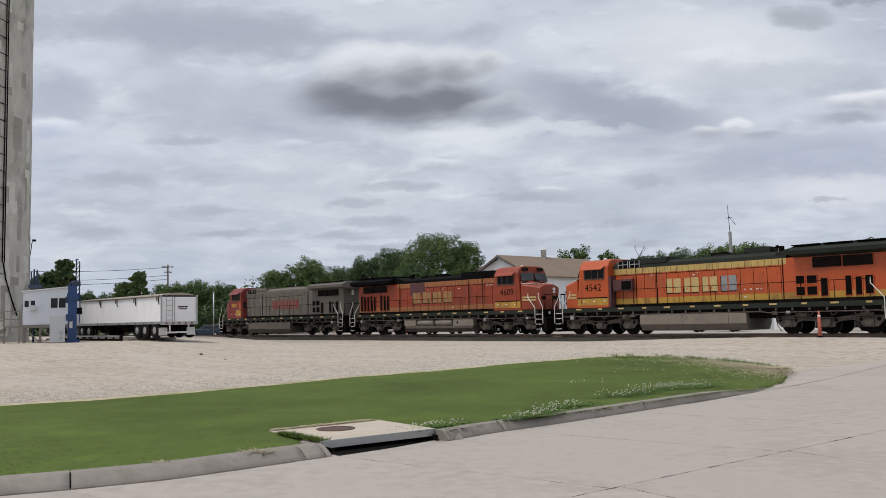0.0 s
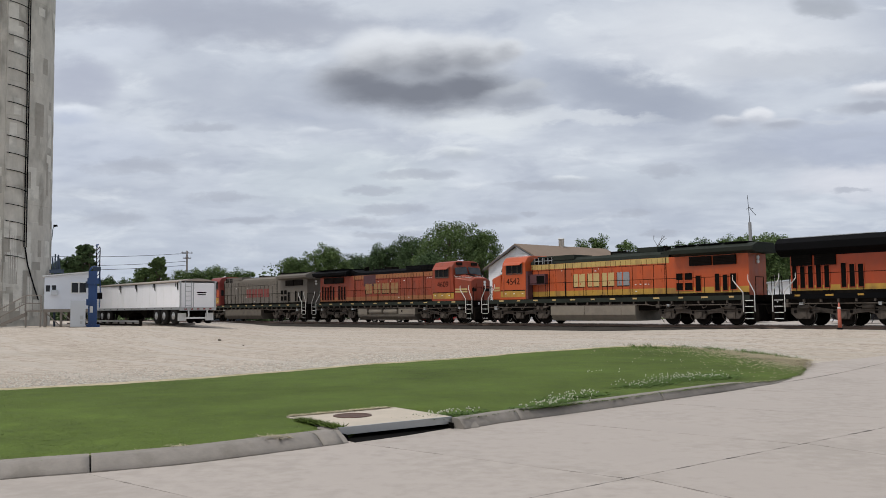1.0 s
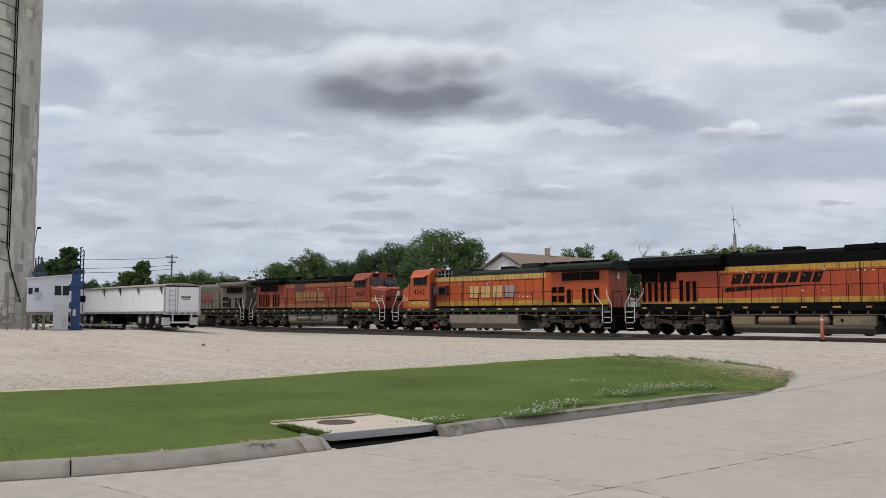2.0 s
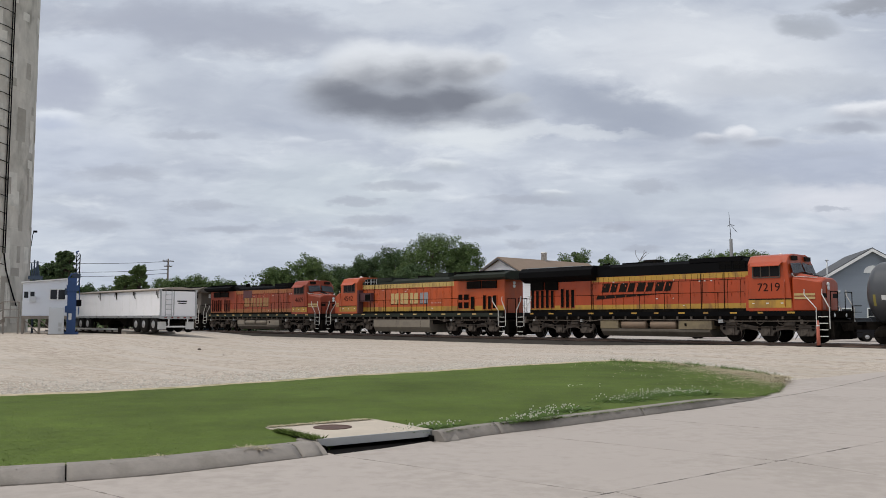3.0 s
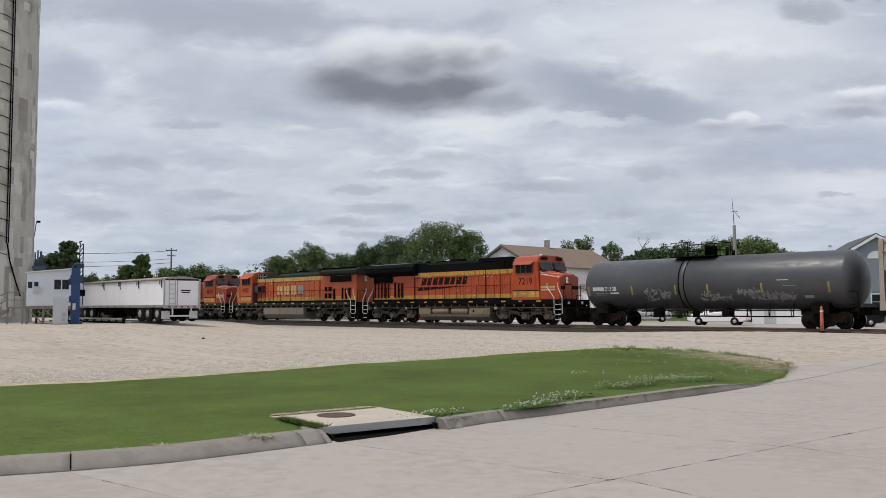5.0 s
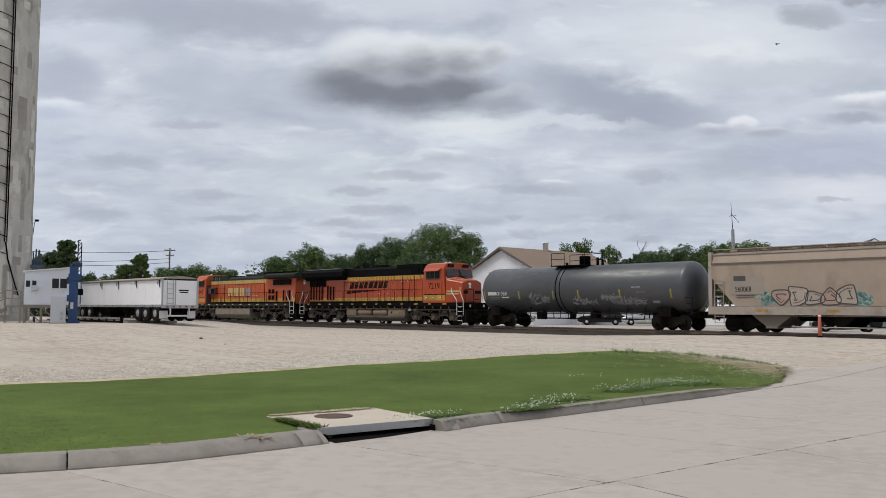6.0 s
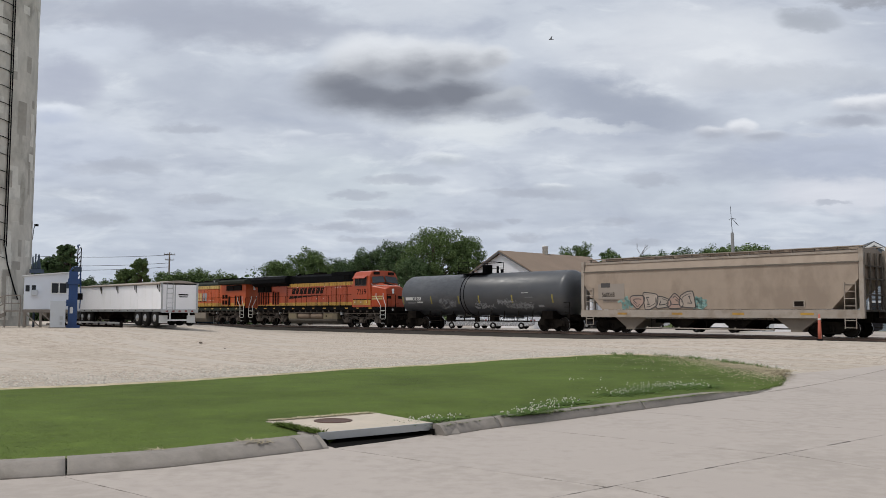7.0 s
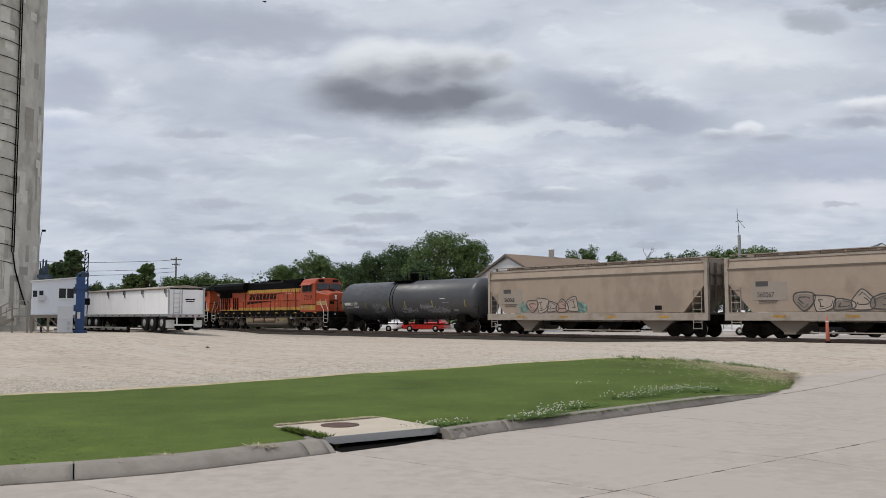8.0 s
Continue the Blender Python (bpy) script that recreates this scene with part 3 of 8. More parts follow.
def road():
    base = bmesh.new()
    rows = []
    for r in np.arange(-30, 62, 2.0):
        w0 = foot(float(r)) - 0.3
        row = []
        for i in range(9):
            v = ROAD_R * float(r) + ROAD_W * (w0 + (14 - w0) * i / 8)
            row.append(base.verts.new((v.x, v.y, land(v.x, v.y) - 0.012)))
        rows.append(row)
    for a, b in zip(rows, rows[1:]):
        for i in range(8):
            base.faces.new([a[i], a[i + 1], b[i + 1], b[i]])
    bmesh.ops.recalc_face_normals(base, faces=base.faces[:])
    ob = solid("road", base, JOINT, Matrix(), "pale worn concrete road with dark broken joints", "road", kind="structure")

    def long_joint(i, r):
        if i == 0:
            return foot(r) - (0.16 if r < 13 else 0.0)
        return (-4.93, -1.15, 2.6, 6.3, 10.0)[i - 1] + 0.045 * (r - 5.86)

    def cross_joint(i, j, w):
        if i == 0:
            return 8.64 + 2.86 * (j - 3) + 0.16 * (w + 8.41)
        return 9.29 + 2.86 * (j - 3) - 0.15 * (w + 4.73)

    def gap(p, tight, wide):
        n = noise.noise(Vector((p.x * 5.5, p.y * 5.5, 1))) + 0.5 * noise.noise(Vector((p.x * 1.3, p.y * 1.3, 5)))
        return tight + (wide - tight) * ease(n * 1.5 + 0.25)

    for i in range(5):
        for j in range(-10, 18):
            n = 26 if -3 <= j <= 7 and i < 3 else 4
            ring = []
            for side in range(4):
                for k in range(n):
                    f = k / n
                    u, q = ((f, 0.0), (1.0, f), (1.0 - f, 1.0), (0.0, 1.0 - f))[side]
                    w = -6.5 + 3.6 * i
                    for _ in range(4):
                        r = cross_joint(i, j, w) * (1 - u) + cross_joint(i, j + 1, w) * u
                        w = long_joint(i, r) * (1 - q) + long_joint(i + 1, r) * q
                    p = ROAD_R * r + ROAD_W * w
                    d = gap(p, 0.0025, 0.020 if side in (0, 2) and q != 0.0 or side == 0 and i == 1 else 0.017)
                    way = ((0, 1), (-1, 0), (0, -1), (1, 0))[side] if k else ((1, 1), (-1, 1), (-1, -1), (1, -1))[side]
                    ring.append(p + ROAD_R * (way[0] * d) + ROAD_W * (way[1] * d))
            bm = bmesh.new()
            top = [bm.verts.new((p.x, p.y, land(p.x, p.y))) for p in ring]
            low = [bm.verts.new((p.x, p.y, land(p.x, p.y) - 0.03)) for p in ring]
            bm.faces.new(top)
            for k in range(len(ring)):
                bm.faces.new([low[k], low[(k + 1) % len(ring)], top[(k + 1) % len(ring)], top[k]])
            bmesh.ops.recalc_face_normals(bm, faces=bm.faces[:])
            part("slab", bm, CONCRETE, ob)
    # the flare at the corner, beyond the kerb's end
    bm = bmesh.new()
    rows = []
    for r in np.arange(13.2, 52, 0.6):
        w1 = foot(float(r)) - 0.012 - 0.012 * ease(noise.noise(Vector((r * 3, 0, 0))) + 0.4)
        w0 = min(w1 - 0.02, -8.25 - 2.6 * ease((r - 13.4) / 6.0))
        row = []
        for i in range(4):
            v = ROAD_R * float(r) + ROAD_W * (w0 + (w1 - w0) * i / 3)
            row.append(bm.verts.new((v.x, v.y, land(v.x, v.y))))
        rows.append(row)
    for a, b in zip(rows, rows[1:]):
        for i in range(3):
            bm.faces.new([a[i], a[i + 1], b[i + 1], b[i]])
    bmesh.ops.recalc_face_normals(bm, faces=bm.faces[:])
    part("corner_flare", bm, CONCRETE, ob)


road()


# ---- the grass island with its kerb ----
def resample(pts, n):
    pts = [Vector((*p, 0)) for p in pts]
    ln = [0.0]
    for a, b in zip(pts, pts[1:]):
        ln.append(ln[-1] + (b - a).length)
    out, i = [], 0
    for j in range(n):
        d = ln[-1] * j / (n - 1)
        while i < len(pts) - 2 and ln[i + 1] < d:
            i += 1
        out.append(pts[i].lerp(pts[i + 1], (d - ln[i]) / (ln[i + 1] - ln[i])))
    return out


KERB_LEFT = [(-14, 2.6), (-7, 6.55), (-4.06, 8.16), (-3.61, 8.34), (-3.17, 8.56), (-2.70, 8.83), (-2.24, 9.23), (-1.62, 9.78), (-1.36, 10.02)]
KERB_RIGHT = [(0.02, 11.10), (0.50, 11.66), (0.90, 12.03), (1.78, 12.81), (3.13, 14.10), (4.66, 15.58), (6.03, 17.03), (7.2, 18.75), (8.0, 20.5), (8.4, 21.6)]
FAR_EDGE = [(-26, 7.0), (-14, 14.2), (-8.79, 17.3), (-7.48, 18.15), (-6.08, 19.3), (-4.59, 20.9), (-2.9, 23.3), (-0.15, 25.9), (1.96, 28.5), (4.12, 30.8), (6.3, 32.7), (7.6, 32.3), (8.5, 29.8), (8.9, 25.8), (8.75, 23.0), (8.45, 21.9)]


def island_grid():
    near = resample(KERB_LEFT + KERB_RIGHT, 90)
    far = resample(FAR_EDGE, 90)
    rows = 16
    grid = []
    for j in range(rows + 1):
        f = j / rows
        line = []
        for i, (a, b) in enumerate(zip(near, far)):
            back = Vector((-0.667, 0.745, 0)) * (0.15 - 0.04 * ease(a.x - 0.5) + 0.20 * (1 - ease((a.x + 1.6) / 1.4)))
            p = (a + back).lerp(b, f)
            n = noise.noise(Vector((p.x * 0.7, p.y * 0.7, 0)))
            p.z = 0.115 * (1 - f) * (1 - 0.85 * ease((a.x - 4.4) / 2.4)) + 0.02 * f + 0.07 * math.sin(math.pi * f) + 0.015 * n * math.sin(math.pi * min(f * 3, 1) * 0.5) + land(p.x, p.y)
            line.append(p)
        grid.append(line)
    return grid


GRID = island_grid()
LID = Vector((-1.47, 11.52, 0))
FRONT_A, FRONT_B = Vector((-1.46, 10.32, 0)), Vector((-0.15, 11.28, 0))
INTO = Vector((-0.623, 0.782, 0))


def on_apron(p, pad=0.0):
    d = Vector((p.x, p.y, 0)) - FRONT_A
    e = (FRONT_B - FRONT_A).normalized()
    return -0.05 - pad < d.dot(e) < 1.68 + pad and -0.4 < d.dot(INTO) < 1.42 + pad


def turf():
    nx = len(GRID[0])
    verts = [tuple(p - Vector((0, 0, (0.35 if (p - FRONT_A).dot(INTO) < 0.5 else 0.07) if on_apron(p, -0.17) else 0.0))) for line in GRID for p in line]
    faces = [(j * nx + i, j * nx + i + 1, (j + 1) * nx + i + 1, (j + 1) * nx + i) for j in range(len(GRID) - 1) for i in range(nx - 1)]
    me = bpy.data.meshes.new("grass_island")
    me.from_pydata(verts, [], faces)
    me.polygons.foreach_set("use_smooth", [True] * len(faces))
    me.materials.append(TURF)
    tagged(new("grass_island", me), "mown green grass island beside the road", "grass", "", "structure")


turf()


def spots(count, seed, choose=None):
    """Places spread evenly over the island."""
    rng = random.Random(seed)
    cells, weights = [], []
    for j in range(len(GRID) - 1):
        for i in range(len(GRID[0]) - 1):
            a, b, c, d = GRID[j][i], GRID[j][i + 1], GRID[j + 1][i + 1], GRID[j + 1][i]
            if a.x < -15:
                continue
            area = 0.5 * ((b - a).cross(d - a).length + (b - c).cross(d - c).length)
            near = 1.0 + 60.0 / (20 + (a.y * a.y + a.x * a.x))
            cells.append((a, b, c, d, j, i))
            weights.append(area * near)
    for a, b, c, d, j, i in rng.choices(cells, weights, k=count):
        u, v = rng.random(), rng.random()
        p = a.lerp(b, u).lerp(d.lerp(c, u), v)
        if not on_apron(p, -0.07):
            yield p, (j + v) / (len(GRID) - 1), (i + u) / (len(GRID[0]) - 1), rng


def blades(name, places, material, label, category, low, high, wide, flop=1.3):
    verts, faces = [], []
    for p, rng in places:
        h, a, w = rng.uniform(low, high), rng.uniform(0, math.tau), rng.uniform(0.6, 1.3) * wide
        lean = Vector((rng.gauss(0, flop), rng.gauss(0, flop), 0.32 if flop > 1 else 0.9)) * h
        s = (Vector((-lean.y, lean.x, 0)).normalized() if flop > 1 else Vector((math.cos(a), math.sin(a), 0))) * w
        n = len(verts)
        verts += [tuple(p - s), tuple(p + s), tuple(p + lean)]
        faces.append((n, n + 1, n + 2))
    me = bpy.data.meshes.new(name)
    me.from_pydata(verts, [], faces)
    me.materials.append(material)
    return tagged(new(name, me), label, category, "", "stuff")


def grass():
    blades("grass", [(p, rng) for p, f, g, rng in spots(200000, 1) if p.x < 7.5 + 1.2 * noise.noise(p * 0.9)], GRASS, "short green mown grass blades", "grass", 0.008, 0.020, 0.007)
    rng = random.Random(9)
    rim = []
    for i in range(22000):
        f = rng.random() ** 0.7
        j = rng.random() * (len(GRID[0]) - 2)
        k = int(j)
        a = GRID[-1][k].lerp(GRID[-1][k + 1], j - k)
        b = GRID[-2][k].lerp(GRID[-2][k + 1], j - k)
        clump = noise.noise(Vector((a.x * 0.5, a.y * 0.5, 4)))
        if clump > -0.1 + 0.3 * rng.random():
            rim.append((a.lerp(b, rng.gauss(0.0, 0.22)) + Vector((0, 0, -0.01)), rng))
    blades("dry_grass", rim, DRY, "bleached dry grass fringe along the gravel", "grass", 0.015, 0.05, 0.02)
    verge = []
    for i in range(11000):
        j = rng.random() * (len(GRID[0]) - 2)
        k = int(j)
        a = GRID[0][k].lerp(GRID[0][k + 1], j - k)
        ragged = 0.05 * noise.noise(Vector((a.x * 2.0, a.y * 2.0, 8)))
        q = a + ROAD_W * (rng.gauss(-0.01, 0.045) + ragged) + Vector((0, 0, -0.005))
        if a.x > -15 and not on_apron(q):
            verge.append((q, rng))
    blades("grass_verge", verge, GRASS, "ragged grass hanging over the kerb", "grass", 0.02, 0.065, 0.007)
    tuft = [(Vector((-2.10 + rng.gauss(0, 0.09), 9.72 + rng.gauss(0, 0.06), 0.12)), rng) for _ in range(240)]
    tuft += [(Vector((-2.95 + rng.gauss(0, 0.04), 9.12 + rng.gauss(0, 0.03), 0.12)), rng) for _ in range(60)]
    blades("dry_tuft", tuft, DRY, "dry tuft growing in a kerb crack", "grass", 0.03, 0.09, 0.006)
    e = (FRONT_B - FRONT_A).normalized()
    edge = []
    for i in range(1500):
        u, v = abs(rng.gauss(0, 0.07)) - 0.06, rng.uniform(0.02, 1.0)
        edge.append((FRONT_A + e * u + INTO * v + Vector((0, 0, 0.135)), rng))
    litter = []
    for i in range(2600):
        j = rng.random() * (len(GRID[0]) - 2)
        k = int(j)
        a = GRID[0][k].lerp(GRID[0][k + 1], j - k)
        if -5 < a.x < 6.2 and noise.noise(Vector((a.x * 1.1, a.y * 1.1, 3))) > 0.0:
            q = Vector((a.x, a.y, 0.125 * (1 - 0.9 * ease((a.x - 4.4) / 2.4)))) + ROAD_W * rng.gauss(0.03, 0.03)
            if not on_apron(q):
                litter.append((q, rng))
    blades("kerb_litter", litter, DRY, "dead grass caught along the kerb", "grass", 0.012, 0.04, 0.006)
    blades("inlet_grass", edge, GRASS, "grass creeping over the inlet slab", "grass", 0.02, 0.06, 0.008, 1.0)
    soil = [(FRONT_A + e * rng.uniform(0.1, 1.6) + INTO * (1.36 + abs(rng.gauss(0, 0.06))) + Vector((0, 0, 0.137)), rng) for _ in range(1500)]
    blades("inlet_dry_grass", soil, DRY, "dry grass behind the inlet slab", "grass", 0.02, 0.05, 0.016)
    bare = []
    for i in range(26000):
        k = (1 - abs(rng.gauss(0, 0.075))) * (len(GRID[0]) - 2)
        f = 1 - abs(rng.gauss(0, 0.35))
        if k < 0 or f < 0:
            continue
        row = min(int(f * (len(GRID) - 1)), len(GRID) - 2)
        a, b = GRID[row][int(k)], GRID[row + 1][int(k)]
        q = a.lerp(b, rng.random()) + Vector((rng.gauss(0, 0.12), rng.gauss(0, 0.12), 0.012))
        bare.append((q, rng))
    blades("dry_tip", bare, DRY, "bleached dry grass at the island's tip", "grass", 0.02, 0.06, 0.016)
    weeds = []
    for i in range(1500):
        k = rng.uniform(0.76, 0.985) * (len(GRID[0]) - 2)
        a, b = GRID[-1][int(k)], GRID[-5][int(k)]
        if noise.noise(Vector((a.x * 1.6, a.y * 1.6, 2))) < -0.05:
            continue
        weeds.append((a.lerp(b, rng.random() ** 1.5) + Vector((rng.gauss(0, 0.1), rng.gauss(0, 0.1), 0)), rng))
    blades("weeds", weeds, CLOVER, "ragged weeds at the tip of the island", "weeds", 0.05, 0.16, 0.012, 0.6)
    # clover patches by the kerb
    leaves, heads = [], []
    patches = [(4.14, 16.88, 0.62, 0.42, 1300), (3.23, 15.63, 0.4, 0.25, 600), (4.69, 16.90, 0.3, 0.25, 420), (1.79, 13.79, 0.32, 0.2, 620), (1.14, 12.50, 0.24, 0.12, 520), (1.43, 12.96, 0.26, 0.14, 460), (-0.28, 11.47, 0.28, 0.13, 620), (2.90, 18.28, 0.25, 0.25, 120), (5.02, 21.89, 0.5, 0.4, 70), (1.85, 12.73, 0.1, 0.06, 160)]
    for x, y, a, b, n in patches:
        for i in range(n):
            u, v = rng.gauss(0, 1), rng.gauss(0, 1)
            p = Vector((x, y, 0.12)) + ROAD_R * u * a + Vector((-0.667, 0.745, 0)) * v * b * 0.6
            if ROAD_W.dot(p) > foot(ROAD_R.dot(p)) - 0.06:
                continue
            leaves.append((p, rng))
            if i % 14 == 0:
                heads.append(p)
    blades("clover", [(p + Vector((r.gauss(0, 0.03), r.gauss(0, 0.03), 0)), r) for p, r in leaves for _ in range(4)], CLOVER, "clover leaves spilling over the kerb", "clover", 0.025, 0.07, 0.016)
    bm = bmesh.new()
    for p in heads:
        r = rng.uniform(0.010, 0.015)
        q = p + Vector((0, 0, rng.uniform(0.04, 0.08)))
        v = [bm.verts.new(q + Vector(o) * r) for o in ((1, 0, 0), (0, 1, 0), (-1, 0, 0), (0, -1, 0), (0, 0, 1), (0, 0, -1))]
        for i in range(4):
            bm.faces.new([v[i], v[(i + 1) % 4], v[4]])
            bm.faces.new([v[(i + 1) % 4], v[i], v[5]])
    solid("clover_flowers", bm, FLOWER, Matrix(), "small white clover flower heads", "flowers", kind="stuff")


def loose_stones():
    """Coarse gravel thrown up along the far side of the island."""
    rng = random.Random(21)
    verts, faces = [], []
    n = len(GRID[0])
    for i in range(26000):
        f = rng.random() * (n - 2)
        k = int(f)
        if GRID[-1][k].x < -16:
            continue
        a = GRID[-1][k].lerp(GRID[-1][k + 1], f - k)
        out = (GRID[-1][k] - GRID[-3][k]).normalized()
        p = a + out * (0.1 + abs(rng.gauss(0, 2.6))) + Vector((rng.gauss(0, 0.3), rng.gauss(0, 0.3), 0))
        if ROAD_W.dot(p) > -10.9 and p.x > 7:
            continue
        r = rng.uniform(0.012, 0.034) * (1.4 if rng.random() < 0.1 else 1)
        z = land(p.x, p.y) - 0.05 + r * 0.3
        b = len(verts)
        for o in ((1, 0, 0), (0, 1, 0), (-1, 0, 0), (0, -1, 0), (0, 0, 0.8)):
            verts.append((p.x + o[0] * r * rng.uniform(0.7, 1.3), p.y + o[1] * r * rng.uniform(0.7, 1.3), z + o[2] * r))
        faces += [(b + j, b + (j + 1) % 4, b + 4) for j in range(4)]
    me = bpy.data.meshes.new("loose_stones")
    me.from_pydata(verts, [], faces)
    me.materials.append(STONES)
    tagged(new("loose_stones", me), "loose pale gravel stones", "gravel", kind="stuff")


def bare_fringe():
    """Bleached soil between the gravel and the grass, ragged on both sides."""
    verts, faces = [], []
    line = resample(FAR_EDGE, 420)
    n = len(line)
    for i, p in enumerate(line):
        t = (line[min(i + 1, n - 1)] - line[max(i - 1, 0)]).normalized()
        out = Vector((-t.y, t.x, 0))
        tip = ease((p.x - 4.5) / 3.0)
        a = 0.16 + 0.55 * tip + 0.20 * noise.noise(p * 0.9) + 0.10 * noise.noise(p * 4.1)
        b = 0.75 * (1 - tip) + 0.45 * noise.noise(p * 0.6 + Vector((9, 0, 0))) + 0.25 * noise.noise(p * 2.6)
        for d, rise in ((-a, 0.02), (-a * 0.3, 0.052), (0.10, -0.015), (max(b, 0.18), -0.045)):
            q = p + out * d
            verts.append((q.x, q.y, land(q.x, q.y) + rise))
        if i:
            k = len(verts) - 8
            faces += [(k + j, k + j + 1, k + j + 5, k + j + 4) for j in range(3)]
    me = bpy.data.meshes.new("bare_soil")
    me.from_pydata(verts, [], faces)
    me.polygons.foreach_set("use_smooth", [True] * len(faces))
    me.materials.append(SOIL)
    tagged(new("bare_soil", me), "bleached bare soil fringe beside the gravel", "soil", kind="structure")


grass()
bare_fringe()
loose_stones()


def kerb():
    top = thing("curb", Matrix(), "worn rolled concrete kerb with cracked joints", "kerb", kind="structure")
    prof = [(0.0, -0.05), (0.0, 0.012), (-0.035, 0.055), (-0.075, 0.105), (-0.115, 0.128), (-0.21, 0.132), (-0.21, -0.05)]
    rng = random.Random(3)

    def piece(pts):
        bm = bmesh.new()
        rings = []
        for i, p in enumerate(pts):
            t = (pts[min(i + 1, len(pts) - 1)] - pts[max(i - 1, 0)]).normalized()
            out = Vector((t.y, -t.x, 0))
            chip = 0.010 * noise.noise(p * 3) + 0.006 * noise.noise(p * 11)
            deep = 1.0 + 0.70 * (1 - ease((p.x + 1.5) / 1.4))
            fade = 1.0 - 0.95 * ease((p.x - 4.4) / 2.4)
            rings.append([bm.verts.new(p + out * (o * deep + (chip if 0 < k < 5 else 0)) + Vector((0, 0, z * fade + (chip * 0.4 if 0 < k < 5 else 0) + land(p.x, p.y)))) for k, (o, z) in enumerate(prof)])
        for a, b in zip(rings, rings[1:]):
            for k in range(len(prof) - 1):
                f = bm.faces.new([a[k], a[k + 1], b[k + 1], b[k]])
                f.smooth = 1 <= k <= 3
        bm.faces.new(rings[0])
        bm.faces.new(rings[-1][::-1])
        bmesh.ops.recalc_face_normals(bm, faces=bm.faces[:])
        part("curb_segment", bm, CURB, top)

    for line, cuts in ((KERB_LEFT, (-5.9, -3.0, 0.1, 3.0, 5.40)), (KERB_RIGHT, (8.60, 11.9, 15.99))):
        pts = [p for p in resample(line, 160) if p.x < 6.8]
        group = []
        last = prev = None
        for p in pts:
            r = ROAD_R.dot(p)
            if any(last is not None and last < c <= r for c in cuts) and len(group) > 1:
                piece(group)
                group = [prev + ROAD_R * 0.014, p]
            else:
                group.append(p)
            last, prev = r, p
        if len(group) > 1:
            piece(group)


kerb()


def inlet():
    e = (FRONT_B - FRONT_A).normalized()
    m = Matrix.Translation(FRONT_A) @ Matrix.Rotation(math.atan2(e.y, e.x), 4, "Z")
    ob = thing("storm_inlet", m, "concrete storm drain inlet with steel edge and open throat", "storm drain", kind="structure")
    L = (FRONT_B - FRONT_A).length
    bm = bmesh.new()
    box(bm, -0.02, L + 0.02, 0.012, 1.40, 0.075, 0.138)
    part("cover_slab", bm, APRON, ob, "sandy concrete cover slab", 0.008)
    boxpart("edge_angle", (0.0, L, -0.012, 0.012, 0.052, 0.142), GALV, ob, "galvanised steel edge", 0.003)
    bm = bmesh.new()
    for d in ((0.03, L - 0.03, 0.42, 0.45, -0.03, 0.074), (0.03, 0.05, -0.10, 0.42, -0.03, 0.073), (L - 0.05, L - 0.03, -0.10, 0.42, -0.03, 0.073)):
        box(bm, *d)
    slab(bm, [(0.05, -0.31), (L * 0.5, -0.22), (L - 0.05, -0.04), (L - 0.05, 0.42), (0.05, 0.42)], -0.03, 0.006)
    part("throat", bm, DARK, ob, "dark open throat")
    bm = bmesh.new()
    prism(bm, [(-0.30, -0.03), (0.30, -0.03), (0.30, 0.128), (-0.08, 0.120), (-0.22, 0.06), (-0.30, 0.01)], -0.14, -0.02)
    for v in bm.verts:
        v.co = Vector((v.co.y, v.co.x, v.co.z))
    bmesh.ops.recalc_face_normals(bm, faces=bm.faces[:])
    part("cheek", bm, CURB, ob, bevel=0.012)
    bm = bmesh.new()
    prism(bm, [(-0.22, -0.03), (0.30, -0.03), (0.30, 0.128), (-0.04, 0.120), (-0.15, 0.06), (-0.22, 0.01)], L + 0.02, L + 0.30)
    for v in bm.verts:
        v.co = Vector((v.co.y, v.co.x, v.co.z))
    bmesh.ops.recalc_face_normals(bm, faces=bm.faces[:])
    part("cheek", bm, CURB, ob, bevel=0.012)
    lid = bmesh.new()
    lathe(lid, [(0.134, 0.25), (0.146, 0.25), (0.148, 0.225), (0.143, 0.215), (0.146, 0.1), (0.146, 0.01)], 36, "z")
    lo = part("manhole_lid", lid, RUST, ob, "rusty brown iron lid")
    c = m.inverted() @ LID
    lo.location = (c.x, 0.92, 0)


inlet()


